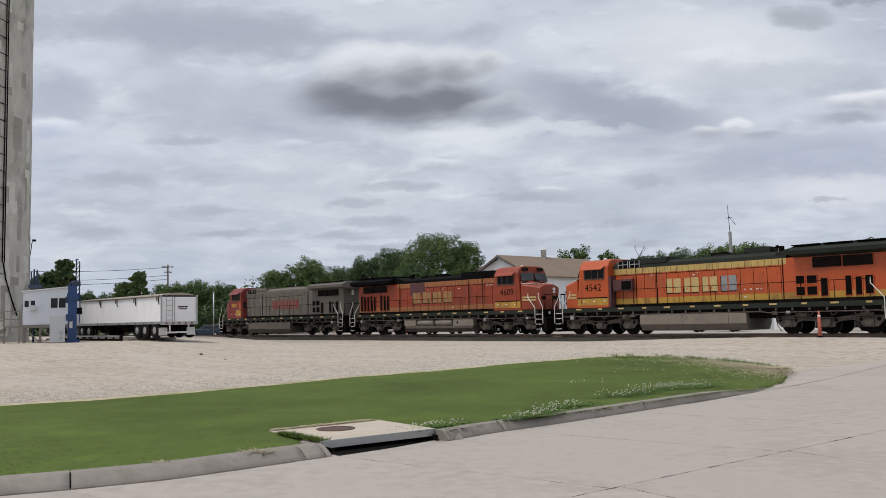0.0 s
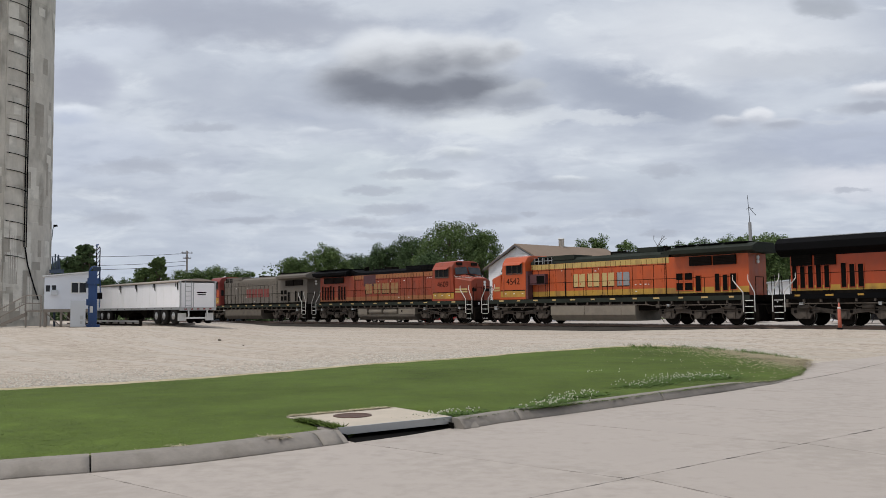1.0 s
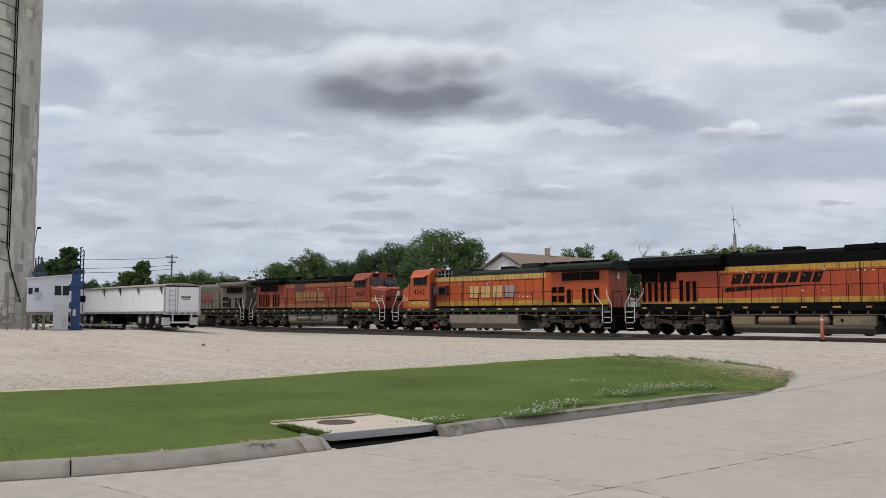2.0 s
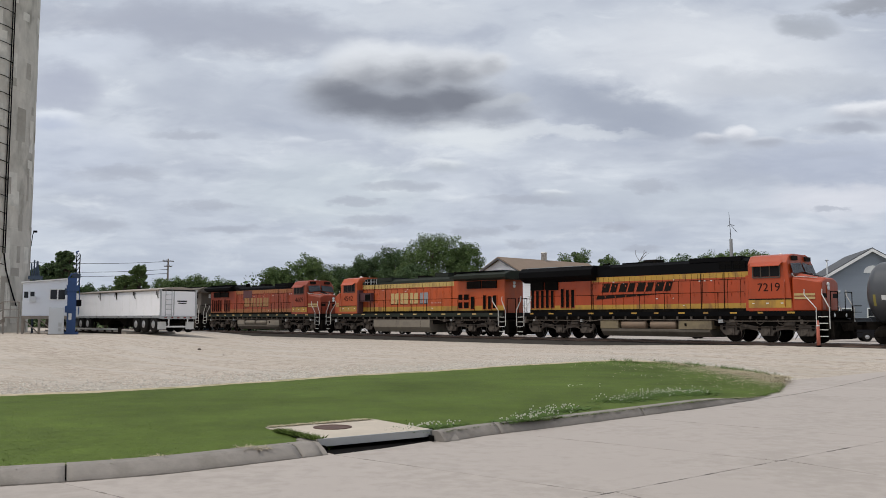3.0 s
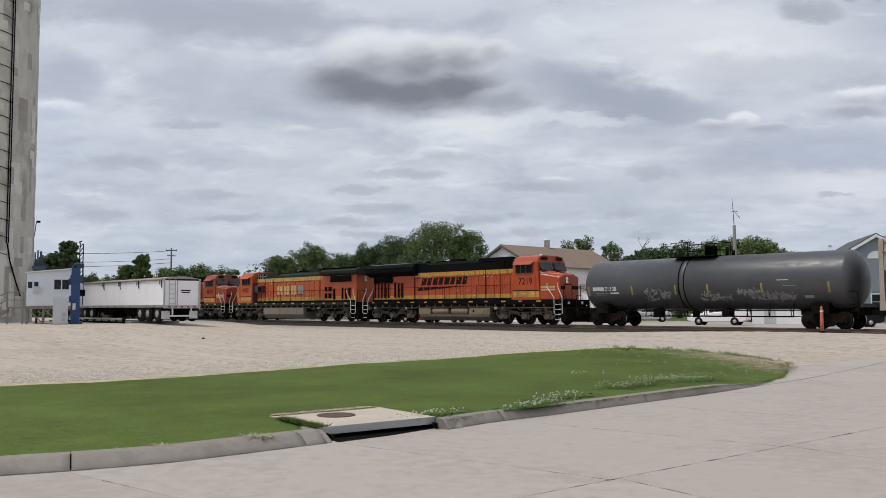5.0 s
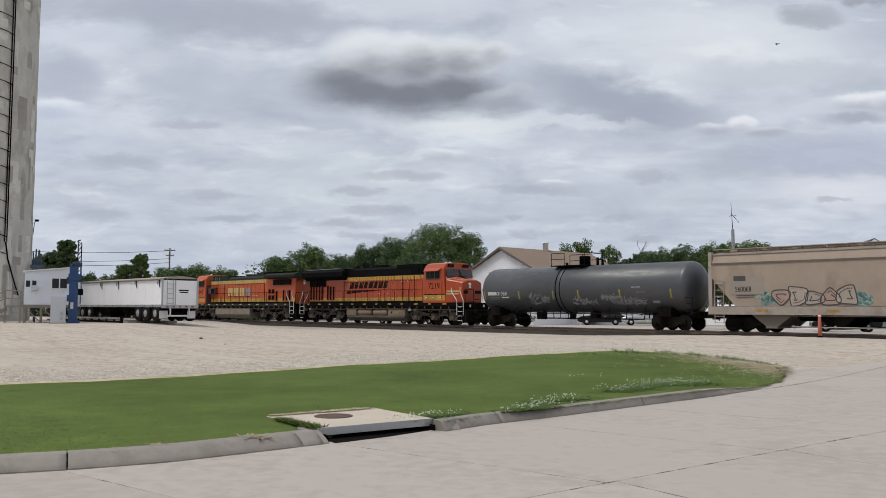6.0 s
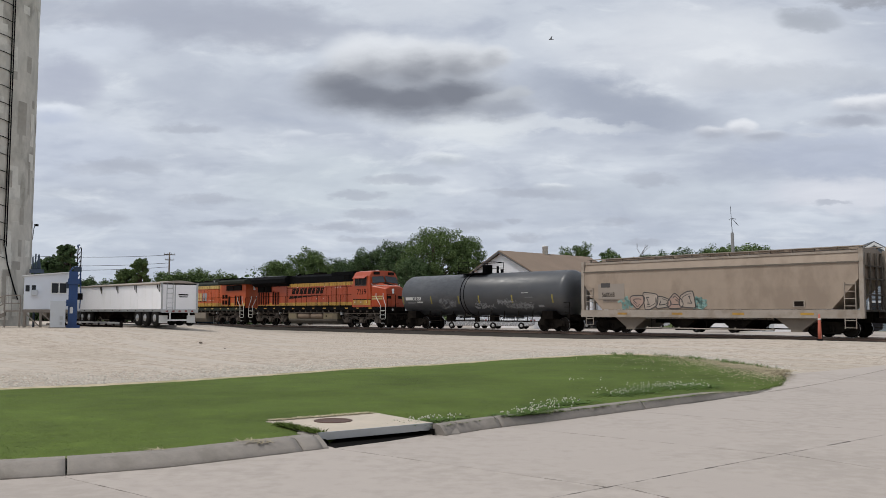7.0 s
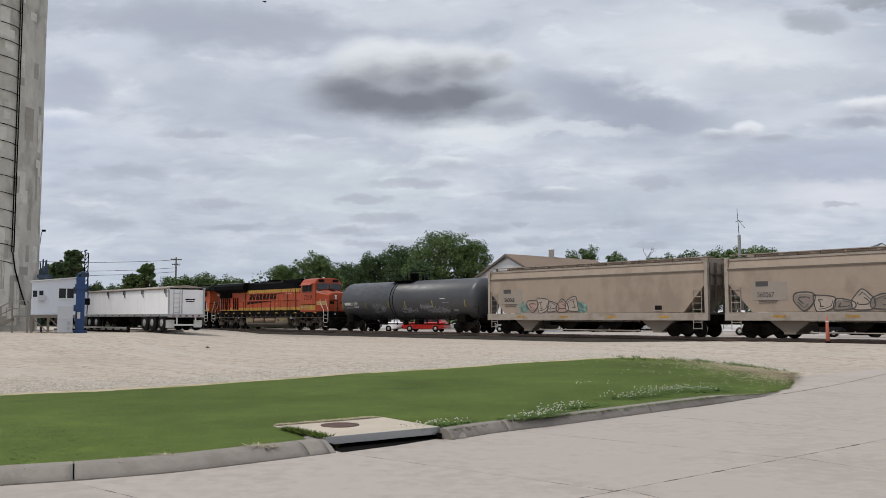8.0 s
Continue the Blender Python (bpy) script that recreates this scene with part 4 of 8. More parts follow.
# ---- the railway ----
def railway():
    m = Matrix.Translation(on_track(0, 0, 0)) @ pose(0, 0, 0, 0, 0, TURN)
    bm = bmesh.new()
    prof = [(-3.1, -0.35), (-2.5, 0.02), (-1.75, 0.165), (1.75, 0.165), (2.6, 0.0), (3.2, -0.35)]
    xs = np.arange(-420, 60, 2.0)
    rings = []
    for x in xs:
        ring = []
        for y, z in prof:
            j = 0.05 * noise.noise(Vector((x * 0.9, y * 1.7, 2)))
            ring.append(bm.verts.new((x, y + j * 3, z + j * 0.6)))
        rings.append(ring)
    for a, b in zip(rings, rings[1:]):
        for k in range(len(prof) - 1):
            bm.faces.new([a[k], b[k], b[k + 1], a[k + 1]])
    bmesh.ops.recalc_face_normals(bm, faces=bm.faces[:])
    solid("ballast_bed", bm, BALLAST, m, "dark stone ballast bed under the track", "ballast", kind="structure")
    verts, faces = [], []
    rng = random.Random(2)
    for i in range(330):
        x, a = -140 + i * 0.53, rng.uniform(-0.03, 0.03)
        n = len(verts)
        for dz in (0.03, 0.185):
            verts += [(x - 0.11 + a, -1.3, dz), (x + 0.11 + a, -1.3, dz), (x + 0.11 - a, 1.3, dz), (x - 0.11 - a, 1.3, dz)]
        faces += [(n + 4, n + 5, n + 6, n + 7), (n, n + 1, n + 5, n + 4), (n + 1, n + 2, n + 6, n + 5), (n + 2, n + 3, n + 7, n + 6), (n + 3, n, n + 4, n + 7)]
    me = bpy.data.meshes.new("railway_ties")
    me.from_pydata(verts, [], faces)
    me.materials.append(TIE)
    ob = new("railway_ties", me)
    ob.matrix_world = m
    tagged(ob, "weathered wooden railway ties", "ties", kind="stuff")
    for y in (-0.755, 0.755):
        bm = bmesh.new()
        prism(bm, [(-0.07, 0.19), (0.07, 0.19), (0.02, 0.215), (0.012, 0.30), (0.036, 0.315), (0.036, 0.342), (-0.036, 0.342), (-0.036, 0.315), (-0.012, 0.30), (-0.02, 0.215)], -420, 60)
        for v in bm.verts:
            v.co = Vector((v.co.y, v.co.x + y, v.co.z))
        bmesh.ops.recalc_face_normals(bm, faces=bm.faces[:])
        rail = solid("rail", bm, RAILSTEEL, m, "steel running rail with a polished head", "rail", group="rails of the track", kind="structure")
        boxpart("rail_head", (-420, 60, y - 0.034, y + 0.034, 0.342, 0.3465), RAILTOP, rail, "polished top of the rail")


railway()


# ---- the train ----
MOVERS = []        # (thing, its centre along the train)
WHEELSETS = []     # (part, its place in its truck, radius, +1 or -1 by heading)
FLAPS = []


def wheelset(parent, x, r, sign):
    bm = bmesh.new()
    tube(bm, (0, -0.75, 0), (0, 0.75, 0), 0.09, seg=10)
    for y in (-0.755, 0.755):
        o = -1 if y < 0 else 1
        for (a, ra), (b, rb) in zip([(0.0, r), (0.07, r)], [(0.07, r), (0.075, r * 0.86)]):
            tube(bm, (0, y + a * o, 0), (0, y + b * o, 0), ra, rb, seg=28)
        tube(bm, (0, y - 0.06 * o, 0), (0, y, 0), r + 0.03, r, seg=28)
        for i in range(5):
            c, s = math.cos(math.tau * i / 5), math.sin(math.tau * i / 5)
            tube(bm, (c * r * 0.55, y + 0.07 * o, s * r * 0.55), (c * r * 0.55, y + 0.085 * o, s * r * 0.55), 0.06, seg=6)
    ob = part("wheelset", bm, WHEEL, parent)
    for y in (-0.79, 0.79):
        bm = bmesh.new()
        tube(bm, (0, y - 0.035, 0), (0, y + 0.035, 0), r + 0.003, seg=28, caps=False)
        part("tread", bm, TREAD, ob, "polished wheel tread")
    ob.location = (x, 0, r)
    WHEELSETS.append((ob, x, r, sign))


def loco_truck(parent, x, sign):
    ob = boxpart("truck", (-2.5, 2.5, -0.6, 0.6, 0.62, 0.86), UNDER, parent)
    ob.location = (x, 0, 0)
    for y in (-1.12, 1.12):
        bm = bmesh.new()
        prof = [(-2.75, 0.92), (-2.75, 0.66), (-2.45, 0.36), (-1.72, 0.36), (-1.60, 0.60), (-1.25, 0.70), (-0.75, 0.66), (-0.42, 0.56), (-0.33, 0.34), (0.33, 0.34), (0.42, 0.56), (0.75, 0.66), (1.25, 0.70), (1.60, 0.60), (1.72, 0.36), (2.45, 0.36), (2.75, 0.66), (2.75, 0.92), (1.5, 1.0), (0.6, 0.86), (-0.6, 0.86), (-1.5, 1.0)]
        prism(bm, prof, y - 0.09, y + 0.09)
        part("side_frame", bm, TRUCKGREY, ob, bevel=0.02)
        o = -1 if y < 0 else 1
        for ax in (-2.07, 0, 2.07):
            bm = bmesh.new()
            box(bm, ax - 0.2, ax + 0.2, y - 0.05 + o * 0.1, y + 0.05 + o * 0.1, 0.36, 0.74)
            tube(bm, (ax, y, 0.53), (ax, y + o * 0.2, 0.53), 0.13, seg=12)
            part("journal_box", bm, TRUCKGREY, ob, bevel=0.012)
            for sx in (-0.42, 0.42):
                bm = bmesh.new()
                lathe(bm, [(0.66 + k * 0.03, 0.11 if k % 2 else 0.08) for k in range(9)], 8, "z", smooth=False)
                part("spring", bm, UNDER, ob).location = (ax + sx, y + o * 0.05, 0)
        bm = bmesh.new()
        for sx in (-2.3, 1.0):
            tube(bm, (sx, y + o * 0.12, 0.98), (sx + 0.6, y + o * 0.12, 0.98), 0.12, seg=10)
        pipe(bm, [(-2.6, y + o * 0.13, 0.84), (-1.0, y + o * 0.13, 0.80), (0.9, y + o * 0.13, 0.83), (2.6, y + o * 0.13, 0.78)], 0.025)
        part("brake_cylinder", bm, TRUCKGREY, ob)
    for ax in (-2.07, 0, 2.07):
        wheelset(ob, ax, 0.53, sign)


def ribbon(bm, pts, w, y):
    """A flat stroke on an upright side, at y."""
    for (x0, z0), (x1, z1) in zip(pts, pts[1:]):
        d = Vector((x1 - x0, 0, z1 - z0))
        if d.length < 1e-6:
            continue
        n = Vector((-d.z, 0, d.x)).normalized() * w / 2
        e = d.normalized() * w * 0.3
        a, b = Vector((x0, y, z0)) - e, Vector((x1, y, z1)) + e
        bm.faces.new([bm.verts.new(p) for p in (a - n, b - n, b + n, a + n)])


def locomotive(u, ahead, label, paint, roof, cab_paint, number, style):
    """ahead: +1 when the nose looks to the near end of the line."""
    ob = thing("locomotive", Matrix(), label, "locomotive", "locomotives of the train")
    MOVERS.append((ob, u, ahead))
    new_wave = style == "modern"
    silver = style == "silver"
    # frame, platforms and couplers
    bm = bmesh.new()
    box(bm, -10.35, 10.2, -1.5, 1.5, 1.40, 1.66)
    part("side_sill", bm, GREENBLACK if not new_wave else BLACK, ob, "dark side sill", 0.02)
    # frame below the sill: its shade is put into the near-black colour
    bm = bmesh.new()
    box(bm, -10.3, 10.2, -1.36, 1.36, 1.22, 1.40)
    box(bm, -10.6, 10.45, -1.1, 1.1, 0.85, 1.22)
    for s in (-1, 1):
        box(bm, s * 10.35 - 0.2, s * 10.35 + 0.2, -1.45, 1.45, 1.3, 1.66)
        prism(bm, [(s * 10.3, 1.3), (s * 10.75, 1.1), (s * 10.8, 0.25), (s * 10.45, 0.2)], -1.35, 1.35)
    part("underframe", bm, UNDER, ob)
    for s in (-1, 1):
        bm = bmesh.new()
        box(bm, min(s * 10.4, s * 11.1), max(s * 10.4, s * 11.1), -0.14, 0.14, 0.72, 1.0)
        box(bm, s * 11.0 - 0.14, s * 11.0 + 0.14, -0.22, 0.22, 0.66, 1.05)
        part("coupler", bm, UNDER, ob, bevel=0.03)
    for y in (-1.504, 1.504):
        for i, x in enumerate(np.arange(-9.4, 10, 1.62)):
            boxpart("sill_reflector", (x, x + (0.42 if i % 2 else 0.3), min(y, y * 1.002), max(y, y * 1.002), 1.54, 1.63), CREAM if not new_wave else YELLOW, ob)
    # long hood
    back = -10.05 if not new_wave else -9.85
    hood_top = 4.02 if not new_wave else 3.86
    bm = bmesh.new()
    box(bm, back, 6.3, -0.95, 0.95, 1.66, hood_top)
    part("hood", bm, paint, ob, bevel=0.03)
    bm = bmesh.new()
    top = 4.40 if not new_wave else 4.62
    prof = [(-0.955, hood_top), (0.955, hood_top), (0.93, top - 0.18), (0.66, top), (-0.66, top), (-0.93, top - 0.18)]
    prism(bm, prof, -4.9, 6.25)
    for v in bm.verts:
        v.co = Vector((v.co.y, v.co.x, v.co.z))
    bmesh.ops.recalc_face_normals(bm, faces=bm.faces[:])
    part("hood_roof", bm, roof, ob)
    bm = bmesh.new()
    box(bm, 2.4, 5.6, -0.96, 0.96, top - 0.15, top + (0.16 if not new_wave else 0.10))
    box(bm, -2.6, -0.4, -0.5, 0.5, top - 0.05, top + 0.10)
    if style == "classic":
        box(bm, -3.8, -2.3, -0.5, 0.5, top, top + 0.34)
    part("roof_housing", bm, roof if style != "silver" else SILVER, ob, bevel=0.03)
    if not silver:
        for y in (-1, 1):
            boxpart("upper_stripe", (-4.6 if new_wave else -4.9, 6.2, min(y * 0.953, y * 0.958), max(y * 0.953, y * 0.958), hood_top - 0.34 if not new_wave else 3.56, hood_top - 0.01), PALESTRIPE if style == "classic" else YELLOW if new_wave else FADEDSTRIPE, ob, "faded yellow stripe")
            boxpart("lower_stripe", (back + 0.02, 6.2, min(y * 0.953, y * 0.958), max(y * 0.953, y * 0.958), 1.84, 2.18 if not new_wave else 2.12), YELLOW if style != "worn" else FADEDSTRIPE, ob, "faded yellow stripe")
    # hood doors: seams and latches
    for y in (-1, 1):
        bm = bmesh.new()
        for x in np.arange(-4.6, 6.2, 0.78):
            box(bm, x, x + 0.022, min(y * 0.958, y * 0.964), max(y * 0.958, y * 0.964), 1.78, hood_top - 0.42)
        for x in np.arange(-4.6, 6.0, 0.39):
            box(bm, x + 0.1, x + 0.115, min(y * 0.958, y * 0.964), max(y * 0.958, y * 0.964), hood_top - 0.40, hood_top - 0.05)
        box(bm, -4.7, 6.2, min(y * 0.958, y * 0.963), max(y * 0.958, y * 0.963), hood_top - 0.425, hood_top - 0.40)
        for x in (-4.72, 3.1, 4.55, 6.1):
            box(bm, x, x + 0.05, min(y * 0.958, y * 0.972), max(y * 0.958, y * 0.972), 1.72, hood_top - 0.02)
        box(bm, back, 6.2, min(y * 0.958, y * 0.968), max(y * 0.958, y * 0.968), 1.66, 1.84)
        part("door_seams", bm, UNDER, ob)
        bm = bmesh.new()
        for x in np.arange(-4.4, 6.0, 0.78):
            for z in (2.55, 3.2):
                box(bm, x, x + 0.05, min(y * 0.958, y * 0.985), max(y * 0.958, y * 0.985), z, z + 0.13)
        tagged(part("door_latches", bm, paint, ob), kind="stuff")
    # radiator end
    bm = bmesh.new()
    x0 = -3.95 if new_wave else -5.0
    if new_wave:
        prof = [(-0.95, 3.66), (-1.5, 3.98), (-1.52, 4.36), (-1.2, 4.62), (1.2, 4.62), (1.52, 4.36), (1.5, 3.98), (0.95, 3.66)]
    else:
        prof = [(-0.95, 4.0), (-1.46, 4.12), (-1.5, 4.36), (-0.9, 4.60), (0.9, 4.60), (1.5, 4.36), (1.46, 4.12), (0.95, 4.0)]
    prism(bm, prof, -10.40 if new_wave else -10.6, x0 - 0.3)
    for v in bm.verts:
        v.co = Vector((v.co.y, v.co.x, v.co.z))
    bmesh.ops.recalc_face_normals(bm, faces=bm.faces[:])
    part("radiator_wing", bm, roof, ob, "dark overhanging radiator housing", 0.02)
    bm = bmesh.new()
    prism(bm, [(x0 - 0.32, 4.1), (x0 + 0.7, top - 0.1), (x0 - 0.32, 4.58)], -0.94, 0.94)
    part("radiator_fairing", bm, roof, ob)
    for s in range(3):
        boxpart("radiator_grille", (-10.1 + s * 1.65, -8.6 + s * 1.65, -1.12, 1.12, 4.61, 4.66), BLACK if not new_wave else GALV, ob)
    for y in (-1, 1):
        z0, z1 = (3.42, 3.95) if not new_wave else (3.14, 3.74)
        for s in range(2):
            bm = bmesh.new()
            xa = -6.35 - 1.55 * s if not new_wave else -7.4 - 1.25 * s
            wd = 1.42 if not new_wave else 1.1
            box(bm, xa - wd, xa, min(y * 0.95, y * 1.06), max(y * 0.95, y * 1.06), z0, z1)
            part("radiator_intake", bm, LETTERBLACK if not new_wave else DARK, ob, "dark screened intake", 0.02)
            bm = bmesh.new()
            for k in range(6):
                box(bm, xa - wd + 0.03, xa - 0.03, min(y * 1.06, y * 1.075), max(y * 1.06, y * 1.075), z0 + 0.05 + k * (z1 - z0) / 6.3, z0 + 0.08 + k * (z1 - z0) / 6.3)
            part("intake_slats", bm, UNDER, ob)
        # louvred openings low on the hood
        if style in ("classic", "silver"):
            spec = [(-5.85, -5.4, 2.62, 3.02), (-5.85, -5.4, 2.02, 2.45), (-6.5, -5.98, 2.62, 3.02), (-6.5, -5.98, 2.02, 2.45), (-7.05, -6.7, 1.95, 2.85), (-8.25, -7.95, 1.95, 2.92), (-8.75, -8.45, 1.95, 2.85), (-9.3, -8.92, 2.0, 2.9)]
        else:
            spec = [(-9.75 + 0.43 * i, -9.75 + 0.43 * i + 0.26, 1.98, 3.12 if i % 3 else 3.2) for i in range(9) if i != 5]
        for xa, xb, za, zb in spec:
            bm = bmesh.new()
            box(bm, xa, xb, min(y * 0.94, y * 0.968), max(y * 0.94, y * 0.968), za, zb)
            part("louvre", bm, DARK, ob, "dark louvred opening")
        for xa, xb, za, zb in spec:
            bm = bmesh.new()
            for e0, e1, f0, f1 in ((xa - 0.04, xa, za - 0.04, zb + 0.04), (xb, xb + 0.04, za - 0.04, zb + 0.04), (xa, xb, za - 0.04, za), (xa, xb, zb, zb + 0.04)):
                box(bm, e0, e1, min(y * 0.95, y * 0.99), max(y * 0.95, y * 0.99), f0, f1)
            part("louvre_frame", bm, paint, ob)
    # hood end with its lights
    bm = bmesh.new()
    for z in (3.55, 3.78):
        tube(bm, (back, 0, z), (back - 0.08, 0, z), 0.11, seg=14)
    part("rear_headlight", bm, LENS, ob)
    # cab and nose
    bm = bmesh.new()
    prof = [(-1.5, 1.66), (1.5, 1.66), (1.5, 4.22), (1.2, 4.60), (0.75, 4.70), (-0.75, 4.70), (-1.2, 4.60), (-1.5, 4.22)]
    prism(bm, prof, 6.28, 8.75)
    for v in bm.verts:
        front = v.co.y > 8 and v.co.z > 2
        v.co = Vector((v.co.y - (0.28 if front and v.co.z > 4.1 else 0), v.co.x, v.co.z))
    bmesh.ops.recalc_face_normals(bm, faces=bm.faces[:])
    part("cab", bm, cab_paint, ob, "", 0.03)
    bm = bmesh.new()
    a = [bm.verts.new(p) for p in ((8.72, -1.48, 1.66), (8.72, 1.48, 1.66), (8.72, 1.48, 3.42), (8.72, 0.6, 3.66), (8.72, -0.6, 3.66), (8.72, -1.48, 3.42))]
    b = [bm.verts.new(p) for p in ((10.05, -0.98, 1.66), (10.05, 0.98, 1.66), (10.05, 0.98, 3.16), (10.05, 0.5, 3.36), (10.05, -0.5, 3.36), (10.05, -0.98, 3.16))]
    bm.faces.new(a[::-1])
    bm.faces.new(b)
    for i in range(6):
        bm.faces.new([a[i], a[(i + 1) % 6], b[(i + 1) % 6], b[i]])
    bmesh.ops.recalc_face_normals(bm, faces=bm.faces[:])
    part("nose", bm, cab_paint, ob, "", 0.05)
    # dark glare panel and pale edge line on the nose
    bm = bmesh.new()
    pts = [(8.735, -1.40, 3.455), (8.735, 0.0, 3.70), (8.735, 1.40, 3.455), (9.55, 0.75, 3.42), (9.75, 0.0, 3.46), (9.55, -0.75, 3.42)]
    lift = [bm.verts.new(Vector(q) + Vector((0, 0, 0.012))) for q in pts]
    bm.faces.new([lift[0], lift[5], lift[4], lift[1]])
    bm.faces.new([lift[1], lift[4], lift[3], lift[2]])
    bmesh.ops.recalc_face_normals(bm, faces=bm.faces[:])
    part("glare_panel", bm, BLACK, ob, "black anti-glare panel")
    bm = bmesh.new()
    for y in (-1, 1):
        pipe(bm, [(8.76, y * 1.49, 3.60), (8.80, y * 1.42, 3.47), (9.62, y * 0.80, 3.40), (9.82, 0.0, 3.45)], 0.02, 5)
    part("nose_line", bm, MARK, ob, "pale edging line")
    boxpart("nose_door", (10.05, 10.075, -0.45, 0.25, 1.75, 2.95), cab_paint, ob, "", 0.006)
    bm = bmesh.new()
    for z in (2.86, 3.06):
        tube(bm, (10.0, 0.38 if not new_wave else -0.30, z), (10.13, 0.38 if not new_wave else -0.30, z), 0.10, seg=14)
    part("nose_headlight", bm, LENS, ob)
    for y in (-0.7, 0.7):
        bm = bmesh.new()
        tube(bm, (10.4, y, 1.45), (10.56, y, 1.45), 0.10, seg=12)
        part("ditch_light", bm, LENS, ob)
    if not silver:
        bm = bmesh.new()
        for y0, y1 in ((-0.9, -0.1), (0.1, 0.9)):
            box(bm, 10.05, 10.062, y0, y1, 2.35, 2.58)
        part("nose_emblem", bm, LETTERBLACK, ob, "dark plain emblem")
        for y in (-1, 1):
            bm = bmesh.new()
            m0, m1 = y * 1.506, y * 1.512
            box(bm, 6.3, 8.68, min(m0, m1), max(m0, m1), 1.84, 2.26)
            part("cab_stripe", bm, YELLOW, ob, "yellow stripe under the cab")
            bm = bmesh.new()
            box(bm, 6.3, 8.70, min(m0, m1 * 1.0005), max(m0, m1 * 1.0005), 2.26, 2.33)
            part("cab_pinstripe", bm, LETTERBLACK, ob)
            for z0, z1 in ((2.28, 2.4), (2.46, 2.58)):
                bm = bmesh.new()
                pts = [(8.80, y * 1.462, z0), (9.75, y * 1.105, z0), (9.75, y * 1.105, z1), (8.80, y * 1.462, z1)]
                bm.faces.new([bm.verts.new(Vector(p) + Vector((0.005, y * 0.012, 0))) for p in (pts if y < 0 else pts[::-1])])
                part("nose_bar", bm, CREAM, ob)
    # windows: side panes, awnings, windscreens
    for y in (-1, 1):
        for x0, x1 in ((6.62, 7.0), (7.06, 7.5), (7.56, 8.06)):
            boxpart("side_window", (x0, x1, min(y * 1.49, y * 1.508), max(y * 1.49, y * 1.508), 3.50, 4.14), CABGLASS, ob)
        bm = bmesh.new()
        for x in (6.55, 7.0, 7.5, 8.06):
            box(bm, x, x + 0.06, min(y * 1.5, y * 1.53), max(y * 1.5, y * 1.53), 3.44, 4.18)
        box(bm, 6.6, 8.1, min(y * 1.5, y * 1.54), max(y * 1.5, y * 1.54), 3.42, 3.48)
        part("window_frame", bm, TRUCKGREY, ob)
        bm = bmesh.new()
        pts = [(6.5, y * 1.50, 4.28), (8.25, y * 1.50, 4.28), (8.2, y * 1.80, 4.06), (6.55, y * 1.80, 4.06)]
        up = [bm.verts.new(p) for p in pts]
        dn = [bm.verts.new(Vector(p) - Vector((0, 0, 0.03))) for p in pts]
        bm.faces.new(up)
        bm.faces.new(dn[::-1])
        for i in range(4):
            bm.faces.new([up[i], dn[i], dn[(i + 1) % 4], up[(i + 1) % 4]])
        bmesh.ops.recalc_face_normals(bm, faces=bm.faces[:])
        part("awning", bm, cab_paint, ob, "side window awning")
        bm = bmesh.new()
        pts = [(8.75 - 0.02, 0.08 * y, 3.74), (8.75 - 0.02, 1.36 * y, 3.62), (8.55, 1.30 * y, 4.16), (8.53, 0.08 * y, 4.24)]
        bm.faces.new([bm.verts.new(Vector(p) + Vector((0.03, 0, 0.01))) for p in (pts if y > 0 else pts[::-1])])
        bmesh.ops.solidify(bm, geom=bm.faces[:], thickness=0.02)
        part("windscreen", bm, SCREEN, ob)
        bm = bmesh.new()
        box(bm, 8.42, 8.60, min(y * 0.5, y * 1.05), max(y * 0.5, y * 1.05), 4.36, 4.58)
        part("number_board", bm, LETTERBLACK, ob, bevel=0.02)
        bm = bmesh.new()
        box(bm, 6.12, 6.29, min(y * 0.96, y * 1.45), max(y * 0.96, y * 1.45), 1.7, 3.6)
        part("cab_door", bm, MAROON if style == "classic" else cab_paint, ob, bevel=0.01)
        boxpart("cab_door_window", (6.105, 6.125, min(y * 1.05, y * 1.35), max(y * 1.05, y * 1.35), 2.7, 3.3), GLASS, ob)
    # equipment box behind the cab
    for y in (-1, 1):
        if style == "classic":
            boxpart("side_locker", (4.7, 6.25, min(y * 0.95, y * 1.28), max(y * 0.95, y * 1.28), 2.66, 3.36), MAROON, ob, "dark primer-painted locker", 0.02)
            boxpart("locker_opening", (4.75, 5.45, min(y * 1.27, y * 1.285), max(y * 1.27, y * 1.285), 2.74, 3.24), DARK, ob)
        for s in range(2):
            boxpart("blower_opening", (4.3 + 0.85 * s, 5.0 + 0.85 * s, min(y * 0.955, y * 0.968), max(y * 0.955, y * 0.968), 4.06, 4.46), DARK, ob, "barred air opening")
            bm = bmesh.new()
            for k in range(3):
                x = 4.3 + 0.85 * s + 0.7 * k / 2
                box(bm, x - 0.02, x + 0.02, min(y * 0.968, y * 0.985), max(y * 0.968, y * 0.985), 4.04, 4.48)
            box(bm, 4.3 + 0.85 * s, 5.0 + 0.85 * s, min(y * 0.968, y * 0.983), max(y * 0.968, y * 0.983), 4.24, 4.28)
            part("air_opening_bars", bm, GALV if style == "classic" else roof, ob)
    if style == "worn":
        for y in (-1, 1):
            boxpart("primer_patch", (-3.4, -1.7, min(y * 0.959, y * 0.966), max(y * 0.959, y * 0.966), 3.05, 3.99), MAROON, ob, "brown primer patch")
